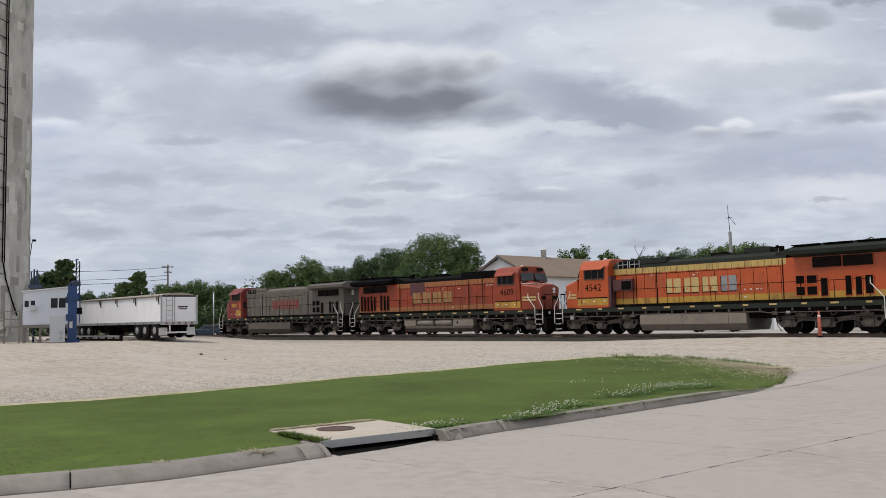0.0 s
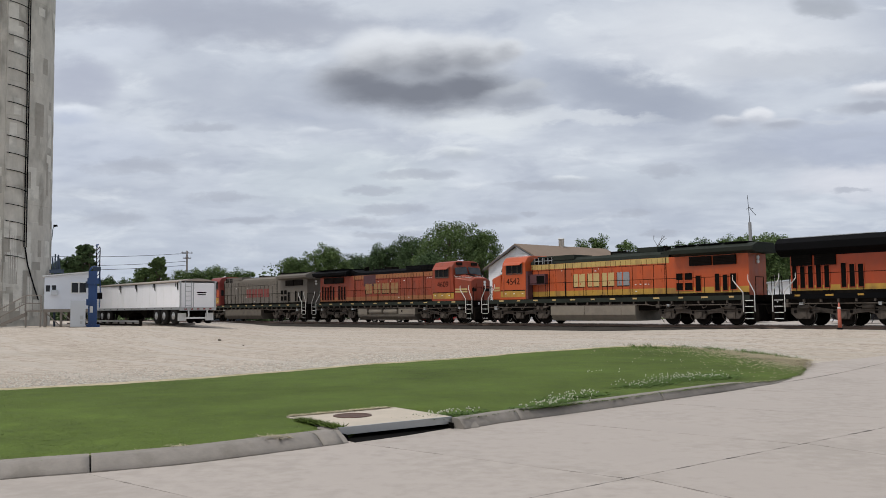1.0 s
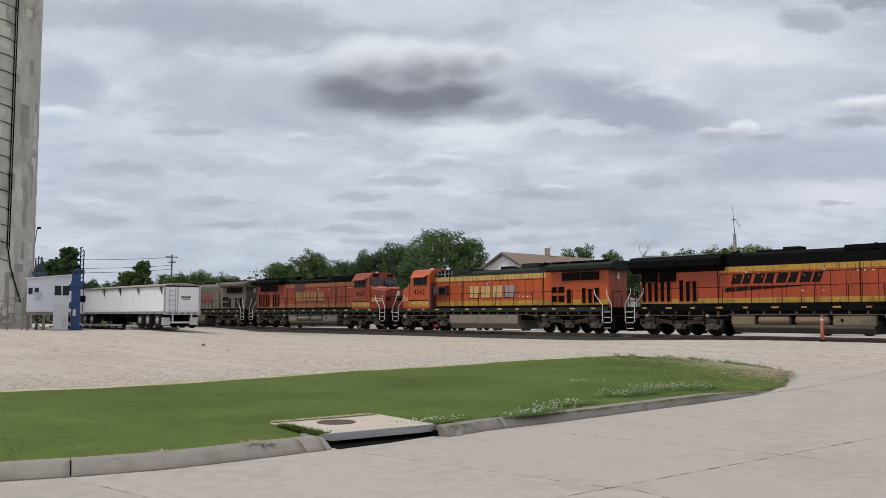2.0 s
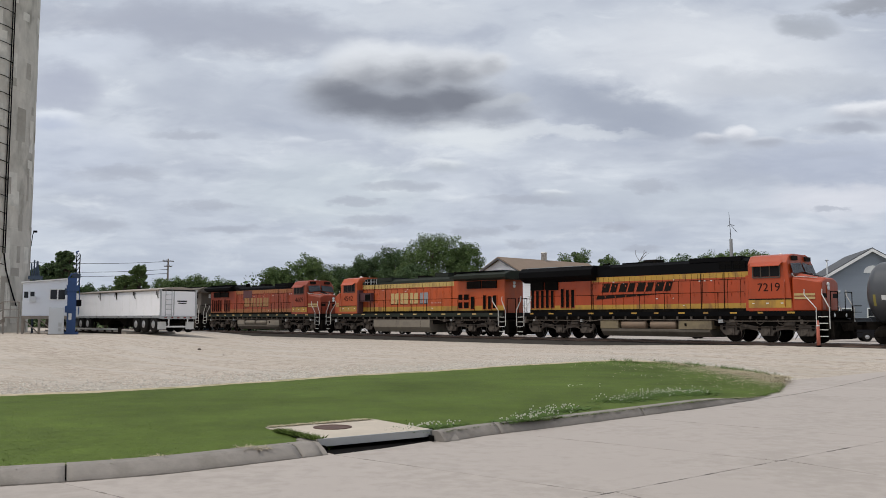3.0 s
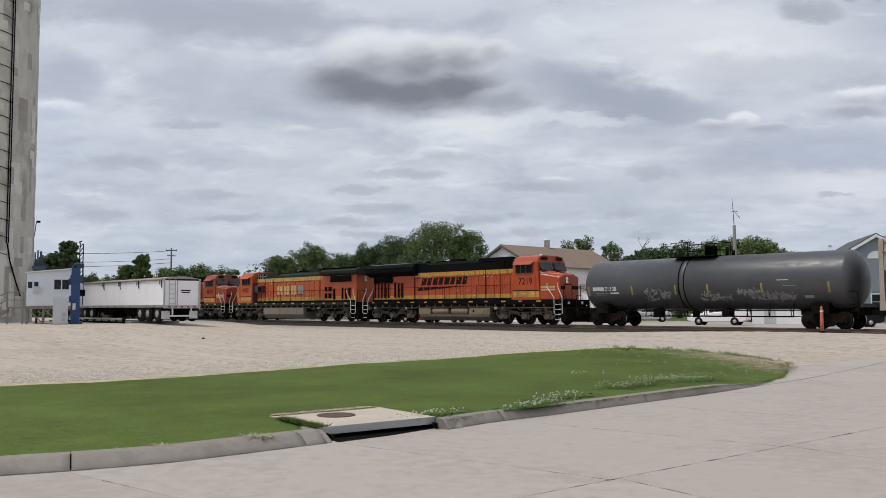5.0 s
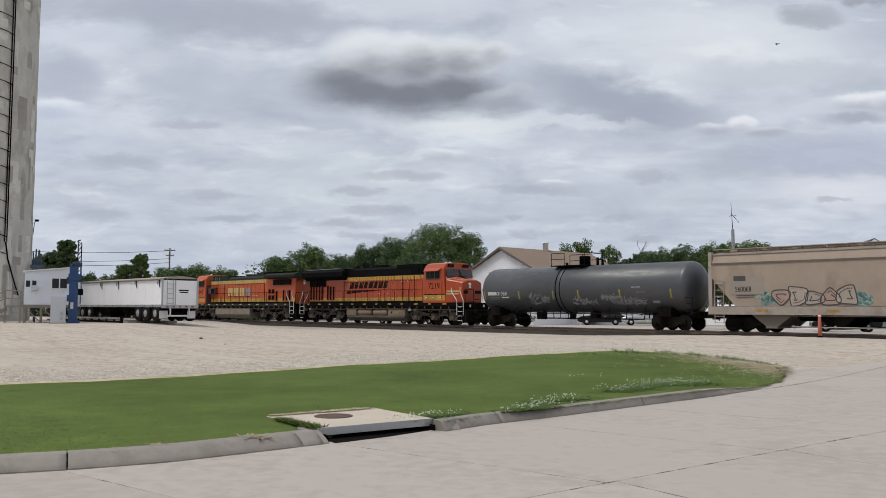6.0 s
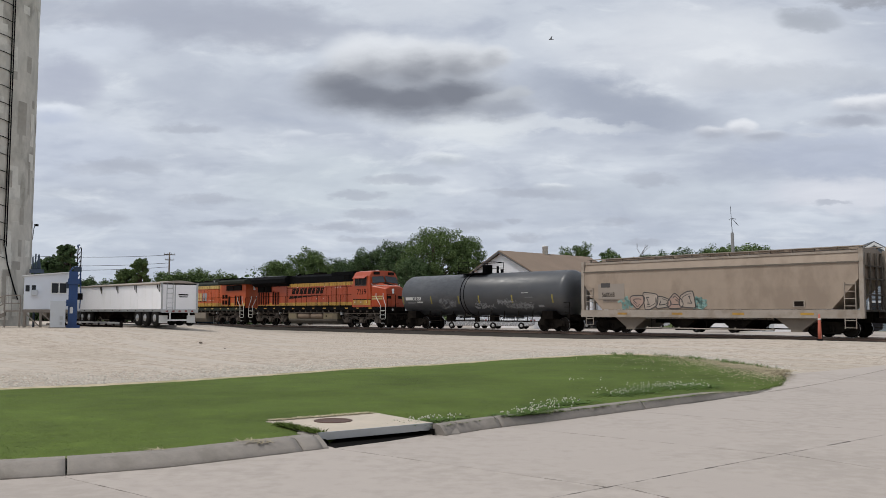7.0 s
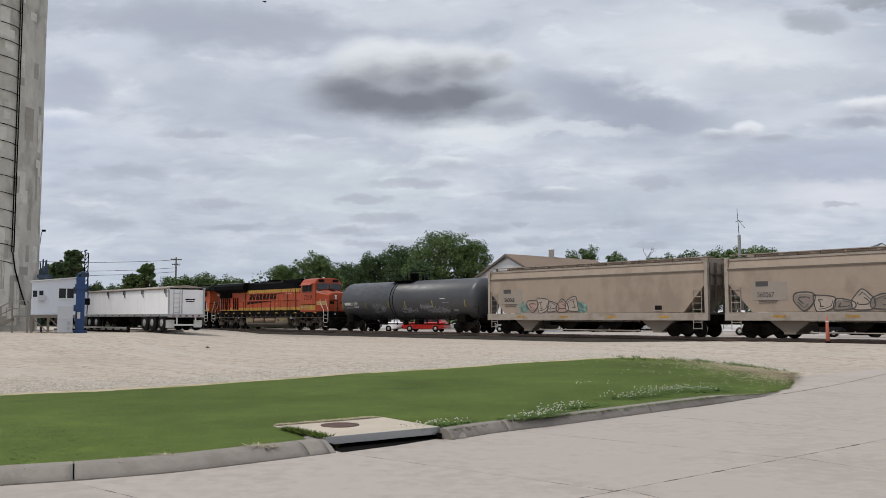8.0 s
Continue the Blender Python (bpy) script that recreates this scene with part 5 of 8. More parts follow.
    # plain emblem blocks along the hood
    for y in (-1, 1):
        if new_wave:
            xs, za, zb, ink, back_ink = (-3.9, 1.3), 2.90, 3.42, LETTERBLACK, None
        else:
            c = 0.2 if style == "classic" else -0.9
            xs, za, zb, ink, back_ink = (c - 2.35, c + 2.35), 2.42, 3.26, (CREAM if style == "classic" else TANLETTER) if not silver else RED, LETTERBLACK
        w = (xs[1] - xs[0]) / 4
        for i in range(4):
            xa, xb = xs[0] + i * w + (0.12 if not new_wave else 0.10), xs[0] + (i + 1) * w - (0.12 if not new_wave else 0.10)
            if back_ink is not None and not silver:
                boxpart("emblem_shadow", (xa + 0.05 * y, xb + 0.05 * y, min(y * 0.964, y * 0.968), max(y * 0.964, y * 0.968), za - 0.05, zb - 0.03), LETTERBLACK, ob)
            bm = bmesh.new()
            sh = 0.18 * (1 if y < 0 else -1) if new_wave else 0.0
            prism(bm, [(xa - sh / 2, za), (xb - sh / 2, za), (xb + sh / 2, zb), (xa + sh / 2, zb)], min(y * 0.968, y * 0.973), max(y * 0.968, y * 0.973))
            part("emblem_block", bm, ink if not (style == "classic" and i == (0 if y > 0 else 3)) else CHALK, ob, "plain emblem block")
            for e, lo, hi in ((0.56, -0.03, 1.03),):
                xm, z0, z1 = xa + (xb - xa) * e, za + (zb - za) * lo, za + (zb - za) * hi
                l0, l1 = sh * (lo - 0.5), sh * (hi - 0.5)
                bm = bmesh.new()
                prism(bm, [(xm - 0.045 + l0, z0), (xm + 0.045 + l0, z0), (xm + 0.045 + l1, z1), (xm - 0.045 + l1, z1)], min(y * 0.973, y * 0.976), max(y * 0.973, y * 0.976))
                part("emblem_notch", bm, paint, ob)
        if new_wave:
            bm = bmesh.new()
            pts = [(-4.3, 2.46), (-4.2, 2.70), (1.2, 2.78), (-1.0, 2.64)] if y < 0 else [(1.7, 2.46), (1.6, 2.70), (-3.8, 2.78), (-1.6, 2.64)]
            prism(bm, pts, min(y * 0.965, y * 0.97), max(y * 0.965, y * 0.97))
            part("emblem_swoosh", bm, LETTERBLACK, ob)
        if not silver:
            lettering("road_number", number, 0.62, LETTERBLACK, ob, side_pose(7.45, y * 1.507, 2.72, y < 0), "black road number", width=1.05)
        else:
            for k in range(4):
                boxpart("road_number_bar", (7.15 + 0.26 * k, 7.34 + 0.26 * k, min(y * 1.506, y * 1.512), max(y * 1.506, y * 1.512), 2.8, 3.14), YELLOW, ob, "yellow plain number bar")
            boxpart("cab_panel", (6.35, 7.2, min(y * 1.506, y * 1.512), max(y * 1.506, y * 1.512), 1.9, 2.5), YELLOW, ob)
            boxpart("cab_panel", (6.35, 6.75, min(y * 1.506, y * 1.512), max(y * 1.506, y * 1.512), 2.6, 3.3), ORANGE, ob)
    # fuel tank
    if style == "classic" or silver:
        bm = bmesh.new()
        prism(bm, [(-1.2, 0.22), (1.2, 0.22), (1.45, 0.6), (1.45, 1.20), (-1.45, 1.20), (-1.45, 0.6)], -2.4 if silver else -2.75, 5.0 if silver else 4.1)
        for v in bm.verts:
            v.co = Vector((v.co.y, v.co.x, v.co.z))
        bmesh.ops.recalc_face_normals(bm, faces=bm.faces[:])
        part("fuel_tank", bm, TANKGREY if not silver else TANKDULL, ob, "dusty grey fuel tank", 0.03)
        bm = bmesh.new()
        for x in (-1.7, 1.2):
            box(bm, x, x + 0.02, -1.456, 1.456, 0.60, 1.19)
        part("tank_seam", bm, UNDER, ob)
    else:
        bm = bmesh.new()
        prism(bm, [(-1.15, 0.22), (1.15, 0.22), (1.4, 0.5), (1.4, 0.66), (-1.4, 0.66), (-1.4, 0.5)], -3.6, 3.9)
        for v in bm.verts:
            v.co = Vector((v.co.y, v.co.x, v.co.z))
        box(bm, -2.3, 1.9, -0.8, 0.8, 0.6, 1.2)
        bmesh.ops.recalc_face_normals(bm, faces=bm.faces[:])
        # lower tank in a darker grey than the boxes on its ends
        part("fuel_tank", bm, TANKDULL, ob, "dull grey fuel tank", 0.02)
        for xa, xb in ((-3.65, -2.3), (1.9, 4.0)):
            boxpart("tank_end_box", (xa, xb, -1.42, 1.42, 0.662, 1.15), TANKOLIVE if new_wave else TANKGREY, ob, "dusty box on the tank's end", 0.02)
        for y in (-1, 1):
            boxpart("tank_filler", (2.3, 2.42, min(y * 1.40, y * 1.45), max(y * 1.40, y * 1.45), 0.84, 1.0), UNDER, ob)
        for y in (-1.2, 1.2):
            for xa in (-2.15, -0.1):
                bm = bmesh.new()
                lathe(bm, [(xa, 0.12), (xa + 0.08, 0.26), (xa + 1.72, 0.26), (xa + 1.8, 0.12)], 18, "x")
                for v in bm.verts:
                    v.co += Vector((0, y, 0.90))
                part("air_reservoir", bm, TANKTAN if new_wave else TANKGREY, ob, "cylindrical air reservoir")
    # traction cables drooping to the trucks, sand pipes by the wheels
    for y in (-1, 1):
        for cx in (7.15, -7.05):
            for k in range(4):
                bm = bmesh.new()
                xa = cx - 1.8 + 1.2 * k
                pipe(bm, [(xa, y * 1.25, 1.28), (xa + 0.12, y * 1.33, 1.02), (xa + 0.32, y * 1.30, 0.96), (xa + 0.45, y * 1.2, 1.1)], 0.03, 5)
                part("traction_cable", bm, TRUCKGREY, ob)
            for k in (-1, 0, 1):
                bm = bmesh.new()
                pipe(bm, [(cx + 2.07 * k + 0.62, y * 1.22, 0.95), (cx + 2.07 * k + 0.60, y * 1.2, 0.45), (cx + 2.07 * k + 0.50, y * 0.95, 0.14)], 0.022, 5)
                part("sand_pipe", bm, TRUCKGREY, ob)
        bm = bmesh.new()
        for x in np.arange(-9.9, 9.9, 0.9):
            box(bm, x, x + 0.10, min(y * 1.36, y * 1.47), max(y * 1.36, y * 1.47), 1.24, 1.40)
        part("sill_bracket", bm, TRUCKGREY, ob)
    # pipes, boxes and stencils that break up the sides
    rng = random.Random(int(u) + 50)
    for y in (-1, 1):
        bm = bmesh.new()
        pipe(bm, [(-10.1, y * 1.43, 1.16), (-4.0, y * 1.43, 1.14), (-3.6, y * 1.43, 1.20), (4.2, y * 1.43, 1.20), (4.6, y * 1.43, 1.12), (10.0, y * 1.43, 1.14)], 0.035, 6)
        part("sill_pipe", bm, TRUCKGREY, ob)
        for x in (-10.0, -9.2, -5.2, -4.5, 4.45, 5.1, 9.1):
            w, h = rng.uniform(0.12, 0.32), rng.uniform(0.10, 0.24)
            boxpart("equipment_box", (x, x + w, min(y * 1.22, y * 1.46), max(y * 1.22, y * 1.46), 1.20 - h, 1.215), TRUCKGREY if rng.random() < 0.6 else GALV, ob, "", 0.01)
        for k in range(9):
            x, z = rng.uniform(-4.4, 5.8), rng.choice((2.0, 2.42, 3.38, 3.5))
            boxpart("stencil_mark", (x, x + rng.uniform(0.06, 0.16), min(y * 0.966, y * 0.969), max(y * 0.966, y * 0.969), z, z + 0.06), MARK, ob)
        for k in range(3):
            x = 6.5 + 0.8 * k
            boxpart("stencil_mark", (x, x + 0.14, min(y * 1.513, y * 1.516), max(y * 1.513, y * 1.516), 2.05, 2.11), MARK, ob)
        bm = bmesh.new()
        pipe(bm, [(8.35, y * 1.50, 1.9), (8.35, y * 1.56, 2.0), (8.35, y * 1.56, 3.2), (8.35, y * 1.50, 3.3)], 0.018, 5)
        part("cab_grab_iron", bm, cab_paint, ob)
    bm = bmesh.new()
    box(bm, -1.1, -0.2, -0.42, 0.42, top - 0.02, top + 0.22)
    part("exhaust_stack", bm, UNDER, ob, bevel=0.03)
    bm = bmesh.new()
    for k in range(3):
        tube(bm, (-4.2, -0.12 + 0.12 * k, 4.70), (-3.85 - 0.1 * k, -0.12 + 0.12 * k, 4.74), 0.03, 0.07, seg=8)
    box(bm, -4.3, -4.15, -0.2, 0.2, top - 0.05, 4.74)
    part("air_horn", bm, UNDER, ob)
    bm = bmesh.new()
    lathe(bm, [(4.68, 0.14), (4.80, 0.12), (4.84, 0.03)], 12, "z")
    part("antenna_dome", bm, MARK, ob).location = (7.3, 0.3, 0)
    loco_truck(ob, 7.15, ahead)
    loco_truck(ob, -7.05, ahead)
    # railings, steps and corner grab rails
    for y in (-1.47, 1.47):
        o = -1 if y < 0 else 1
        for x in np.arange(-9.3, 6.0, 1.72):
            bm = bmesh.new()
            tube(bm, (x, y, 1.66), (x, y, 2.72), 0.02, seg=6)
            part("railing_post", bm, UNDER, ob)
        bm = bmesh.new()
        pipe(bm, [(-9.6, y, 2.72), (6.0, y, 2.72)], 0.018)
        part("railing", bm, UNDER, ob)
        for s in (-1, 1):
            for k in range(4):
                st = boxpart("step", (s * 10.3 - 0.26, s * 10.3 + 0.26, min(y - o * 0.22, y + o * 0.02), max(y - o * 0.22, y + o * 0.02), 0.36 + 0.33 * k, 0.40 + 0.33 * k), UNDER, ob)
                boxpart("step_edge", (s * 10.3 - 0.25, s * 10.3 + 0.25, min(y + o * 0.02, y + o * 0.035), max(y + o * 0.02, y + o * 0.035), 0.355 + 0.33 * k, 0.395 + 0.33 * k), WHITERAIL, st, "white step edge")
            for dx in (-0.28, 0.25):
                boxpart("step_stringer", (s * 10.3 + dx, s * 10.3 + dx + 0.03, min(y, y - o * 0.25), max(y, y - o * 0.25), 0.3, 1.66), UNDER, ob)
            for dx, lean in ((-0.34, -0.62), (0.34, -0.38)):
                bm = bmesh.new()
                xb = s * 10.3 + s * dx
                pipe(bm, [(xb, y + o * 0.03, 0.75), (xb, y + o * 0.03, 1.80), (xb + s * lean, y + o * 0.0, 2.50), (xb + s * lean, y - o * 0.02, 2.78)], 0.026)
                part("grab_rail", bm, WHITERAIL, ob, "white bent grab rail")
    for s in (-1, 1):
        for o in (-1, 1):
            bm = bmesh.new()
            pipe(bm, [(s * 10.62, o * 1.3, 1.66), (s * 10.62, o * 1.3, 2.65), (s * 10.62, o * 0.45, 2.65), (s * 10.62, o * 0.45, 1.66)], 0.024)
            part("end_railing", bm, UNDER, ob, "dark end railing")
        bm = bmesh.new()
        for y in (-0.5, -0.3, 0.35, 0.55):
            pipe(bm, [(s * 10.72, y, 1.1), (s * 10.95, y * 1.1, 0.62), (s * 11.1, y * 1.1, 0.72)], 0.028)
        part("air_hoses", bm, UNDER, ob)
    return ob


locomotive(-33.45, -1, "weathered silver diesel locomotive with a red cab", SILVER, SILVER, RED, "4709", "silver")
locomotive(-11.15, 1, "weathered orange diesel locomotive with brown primer patch", ORANGE_OLD, BLACK, ORANGE_OLD, "4609", "worn")
locomotive(11.15, -1, "orange diesel locomotive with yellow stripes and dark green roof", ORANGE, GREENBLACK, ORANGE, "4542", "classic")
locomotive(33.45, 1, "bright orange diesel locomotive with black roof and slanted emblem", ORANGE_NEW, BLACK, ORANGE_NEW, "7219", "modern")


def freight_truck(parent, x, sign):
    # truck parts in near-black, the shade under the car included in the colour
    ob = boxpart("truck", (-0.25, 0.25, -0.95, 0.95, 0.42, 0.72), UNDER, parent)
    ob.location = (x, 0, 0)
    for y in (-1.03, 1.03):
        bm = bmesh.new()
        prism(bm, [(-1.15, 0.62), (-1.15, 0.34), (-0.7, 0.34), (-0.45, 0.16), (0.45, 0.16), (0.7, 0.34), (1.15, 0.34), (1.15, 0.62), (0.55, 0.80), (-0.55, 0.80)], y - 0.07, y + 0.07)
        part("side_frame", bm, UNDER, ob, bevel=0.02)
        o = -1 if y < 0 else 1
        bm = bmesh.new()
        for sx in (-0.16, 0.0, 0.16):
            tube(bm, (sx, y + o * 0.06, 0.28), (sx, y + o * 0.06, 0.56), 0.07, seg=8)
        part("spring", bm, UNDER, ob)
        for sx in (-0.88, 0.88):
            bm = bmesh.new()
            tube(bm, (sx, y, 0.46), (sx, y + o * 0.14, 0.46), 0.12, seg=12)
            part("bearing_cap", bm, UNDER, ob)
    for ax in (-0.88, 0.88):
        wheelset(ob, ax, 0.457, sign)


def squiggle(rng, x0, x1, z0, z1, loops):
    """A looping spray stroke with no lettering in it."""
    pts = []
    n = loops * 14
    for i in range(n + 1):
        f = i / n
        a = math.tau * loops * f
        x = x0 + (x1 - x0) * f + 0.30 * (x1 - x0) / loops * math.sin(a)
        z = (z0 + z1) / 2 + (z1 - z0) / 2 * math.cos(a + 0.5 * math.sin(3.1 * f * loops)) * (0.75 + 0.25 * math.sin(5 * f + rng.random() * 0.3))
        pts.append((x + rng.gauss(0, 0.10), z + rng.gauss(0, 0.09)))
    return pts


def tank_car(u):
    ob = thing("tank_car", Matrix(), "dusty black railway tank car with sprayed scrawls", "tank car")
    MOVERS.append((ob, u, 1))
    R, Z, L = 1.54, 2.54, 8.67
    bm = bmesh.new()
    prof = [(-L + 0.20 + 0.72 * (1 - math.cos(a)), max(R * math.sin(a), 0.02)) for a in [math.pi / 2 * i / 9 for i in range(10)]]
    prof += [(-1.35, R), (-1.34, R + 0.02), (-0.82, R + 0.02), (-0.81, R)]
    prof += [(L - 0.72 * (1 - math.cos(a)), max(R * math.sin(a), 0.02)) for a in [math.pi / 2 * i / 9 for i in range(9, -1, -1)]]
    lathe(bm, prof, 64, "x")
    for v in bm.verts:
        v.co.z += Z
    part("tank_shell", bm, TANKER, ob)
    for x in (-1.25, -0.90):
        bm = bmesh.new()
        lathe(bm, [(x - 0.03, R + 0.02), (x - 0.03, R + 0.045), (x + 0.03, R + 0.045), (x + 0.03, R + 0.02)], 64, "x")
        for v in bm.verts:
            v.co.z += Z
        part("tank_band", bm, BLACK, ob, "dark strap round the shell")
    # manway platform
    bm = bmesh.new()
    box(bm, -2.1, 0.75, -1.0, 1.0, R + Z - 0.03, R + Z + 0.02)
    part("platform", bm, BLACK, ob)
    bm = bmesh.new()
    for x in (-2.05, -0.95, 0.7):
        for y in (-0.97, 0.97):
            tube(bm, (x, y, R + Z), (x, y, R + Z + 0.82), 0.022, seg=6)
    for z in (0.42, 0.82):
        for y in (-0.97, 0.97):
            tube(bm, (-2.05, y, R + Z + z), (0.7 if y > 0 else -0.95, y, R + Z + z), 0.024, seg=6)
    tube(bm, (0.7, -0.97, R + Z + 0.82), (0.7, 0.97, R + Z + 0.82), 0.02, seg=6)
    part("platform_railing", bm, BLACK, ob)
    bm = bmesh.new()
    lathe(bm, [(R + Z - 0.05, 0.36), (R + Z + 0.52, 0.36), (R + Z + 0.55, 0.39), (R + Z + 0.62, 0.34)], 20, "z")
    part("valve_housing", bm, BLACK, ob)
    for x, h in ((0.95, 0.5), (-1.6, 0.25), (1.35, 0.3)):
        bm = bmesh.new()
        tube(bm, (x, 0.1, R + Z - 0.04), (x, 0.1, R + Z + h), 0.09, seg=8)
        part("vent_valve", bm, BLACK, ob)
    # under gear
    for s in (-1, 1):
        bm = bmesh.new()
        box(bm, min(s * 5.4, s * 8.9), max(s * 5.4, s * 8.9), -0.35, 0.35, 0.72, 1.12)
        box(bm, s * 8.75 - 0.12, s * 8.75 + 0.12, -1.45, 1.45, 0.95, 1.10)
        prism(bm, [(s * 6.4, 0.8), (s * 7.3, 0.8), (s * 7.3, 1.35), (s * 6.4, 1.35)], -1.35, 1.35)
        part("stub_sill", bm, UNDER, ob)
    bm = bmesh.new()
    for y in (-1.25, 1.25):
        pipe(bm, [(-5.2, y, 0.95), (5.4, y, 0.95)], 0.03)
        pipe(bm, [(-5.2, y, 0.62), (5.4, y, 0.62)], 0.03)
        for x in np.arange(-5.0, 5.5, 1.3):
            tube(bm, (x, y, 0.6), (x, y * 0.9, 1.35), 0.03, seg=6)
    tube(bm, (-1.05, 0, 1.0), (-1.05, 0, 0.55), 0.2, seg=12)
    box(bm, -3.4, -2.9, -0.9, -0.4, 0.55, 1.05)
    box(bm, 1.1, 1.6, -0.9, -0.4, 0.6, 1.05)
    part("side_safety_rail", bm, UNDER, ob)
    bm = bmesh.new()
    for s in (-1, 1):
        pipe(bm, [(s * 8.8, -1.45, 0.55), (s * 8.8, -1.45, 1.9), (s * 8.35, -1.5, 1.9)], 0.022)
        for k in range(4):
            tube(bm, (s * 8.8, -1.45, 0.6 + 0.33 * k), (s * 8.4, -1.45, 0.6 + 0.33 * k), 0.018, seg=6)
        pipe(bm, [(s * 8.8, 1.45, 0.55), (s * 8.8, 1.45, 1.9), (s * 8.35, 1.5, 1.9)], 0.022)
    part("end_ladder", bm, UNDER, ob)
    for s in (-1, 1):
        bm = bmesh.new()
        box(bm, min(s * 8.85, s * 9.6), max(s * 8.85, s * 9.6), -0.14, 0.14, 0.72, 1.0)
        box(bm, s * 9.45 - 0.14, s * 9.45 + 0.14, -0.22, 0.22, 0.66, 1.05)
        part("coupler", bm, UNDER, ob, bevel=0.03)
    freight_truck(ob, -6.75, 1)
    freight_truck(ob, 6.95, 1)

    def skin(bm):
        """Press flat marks onto the shell's near side."""
        for v in bm.verts:
            dz = max(min((v.co.z - Z) / R, 0.98), -0.98)
            v.co.y = -(R + 0.006) * math.sqrt(1 - dz * dz)

    for x in (-7.75, -4.5, -1.5, 0.58, 3.8, 7.4):
        bm = bmesh.new()
        ribbon(bm, [(x, 1.92), (x, 2.08), (x, 2.24), (x, 2.40)], 0.12, 0)
        skin(bm)
        part("yellow_stripe", bm, YELLOWMARK, ob)
    lettering("car_number", "31338", 0.36, MARK, ob, side_pose(-6.05, -(R + 0.004), 2.16, True), "white stencilled number")
    for xa, xb, za, zb, mat in ((-7.35, -7.22, 2.17, 2.40, MARK), (-7.16, -7.03, 2.17, 2.40, MARK), (-6.97, -6.84, 2.17, 2.40, MARK), (-6.78, -6.65, 2.17, 2.40, MARK), (-6.1, -5.5, 1.98, 2.06, MARK), (-7.2, -6.3, 1.98, 2.02, CHALK), (-7.2, -6.4, 1.90, 1.93, CHALK), (4.7, 5.3, 2.55, 2.58, MARK), (5.0, 5.7, 2.25, 2.28, CHALK), (6.1, 6.5, 1.6, 1.75, CHALK)):
        bm = bmesh.new()
        ribbon(bm, [(xa, (za + zb) / 2), (xb, (za + zb) / 2)], zb - za, 0)
        skin(bm)
        part("stencil_bar", bm, mat, ob)
    rng = random.Random(7)
    for x0, x1, z0, z1, loops, w in ((-3.6, -1.9, 1.55, 2.15, 7, 0.035), (0.0, 1.3, 1.5, 1.9, 5, 0.04), (1.3, 2.0, 1.62, 1.72, 2, 0.03), (2.4, 3.3, 1.9, 2.0, 3, 0.05), (3.0, 4.0, 1.55, 1.95, 3, 0.04), (4.0, 5.6, 1.55, 1.85, 8, 0.035)):
        bm = bmesh.new()
        ribbon(bm, squiggle(rng, x0, x1, z0, z1, loops), w, 0)
        skin(bm)
        part("spray_scrawl", bm, CHALK, ob)
    return ob


tank_car(54.03)


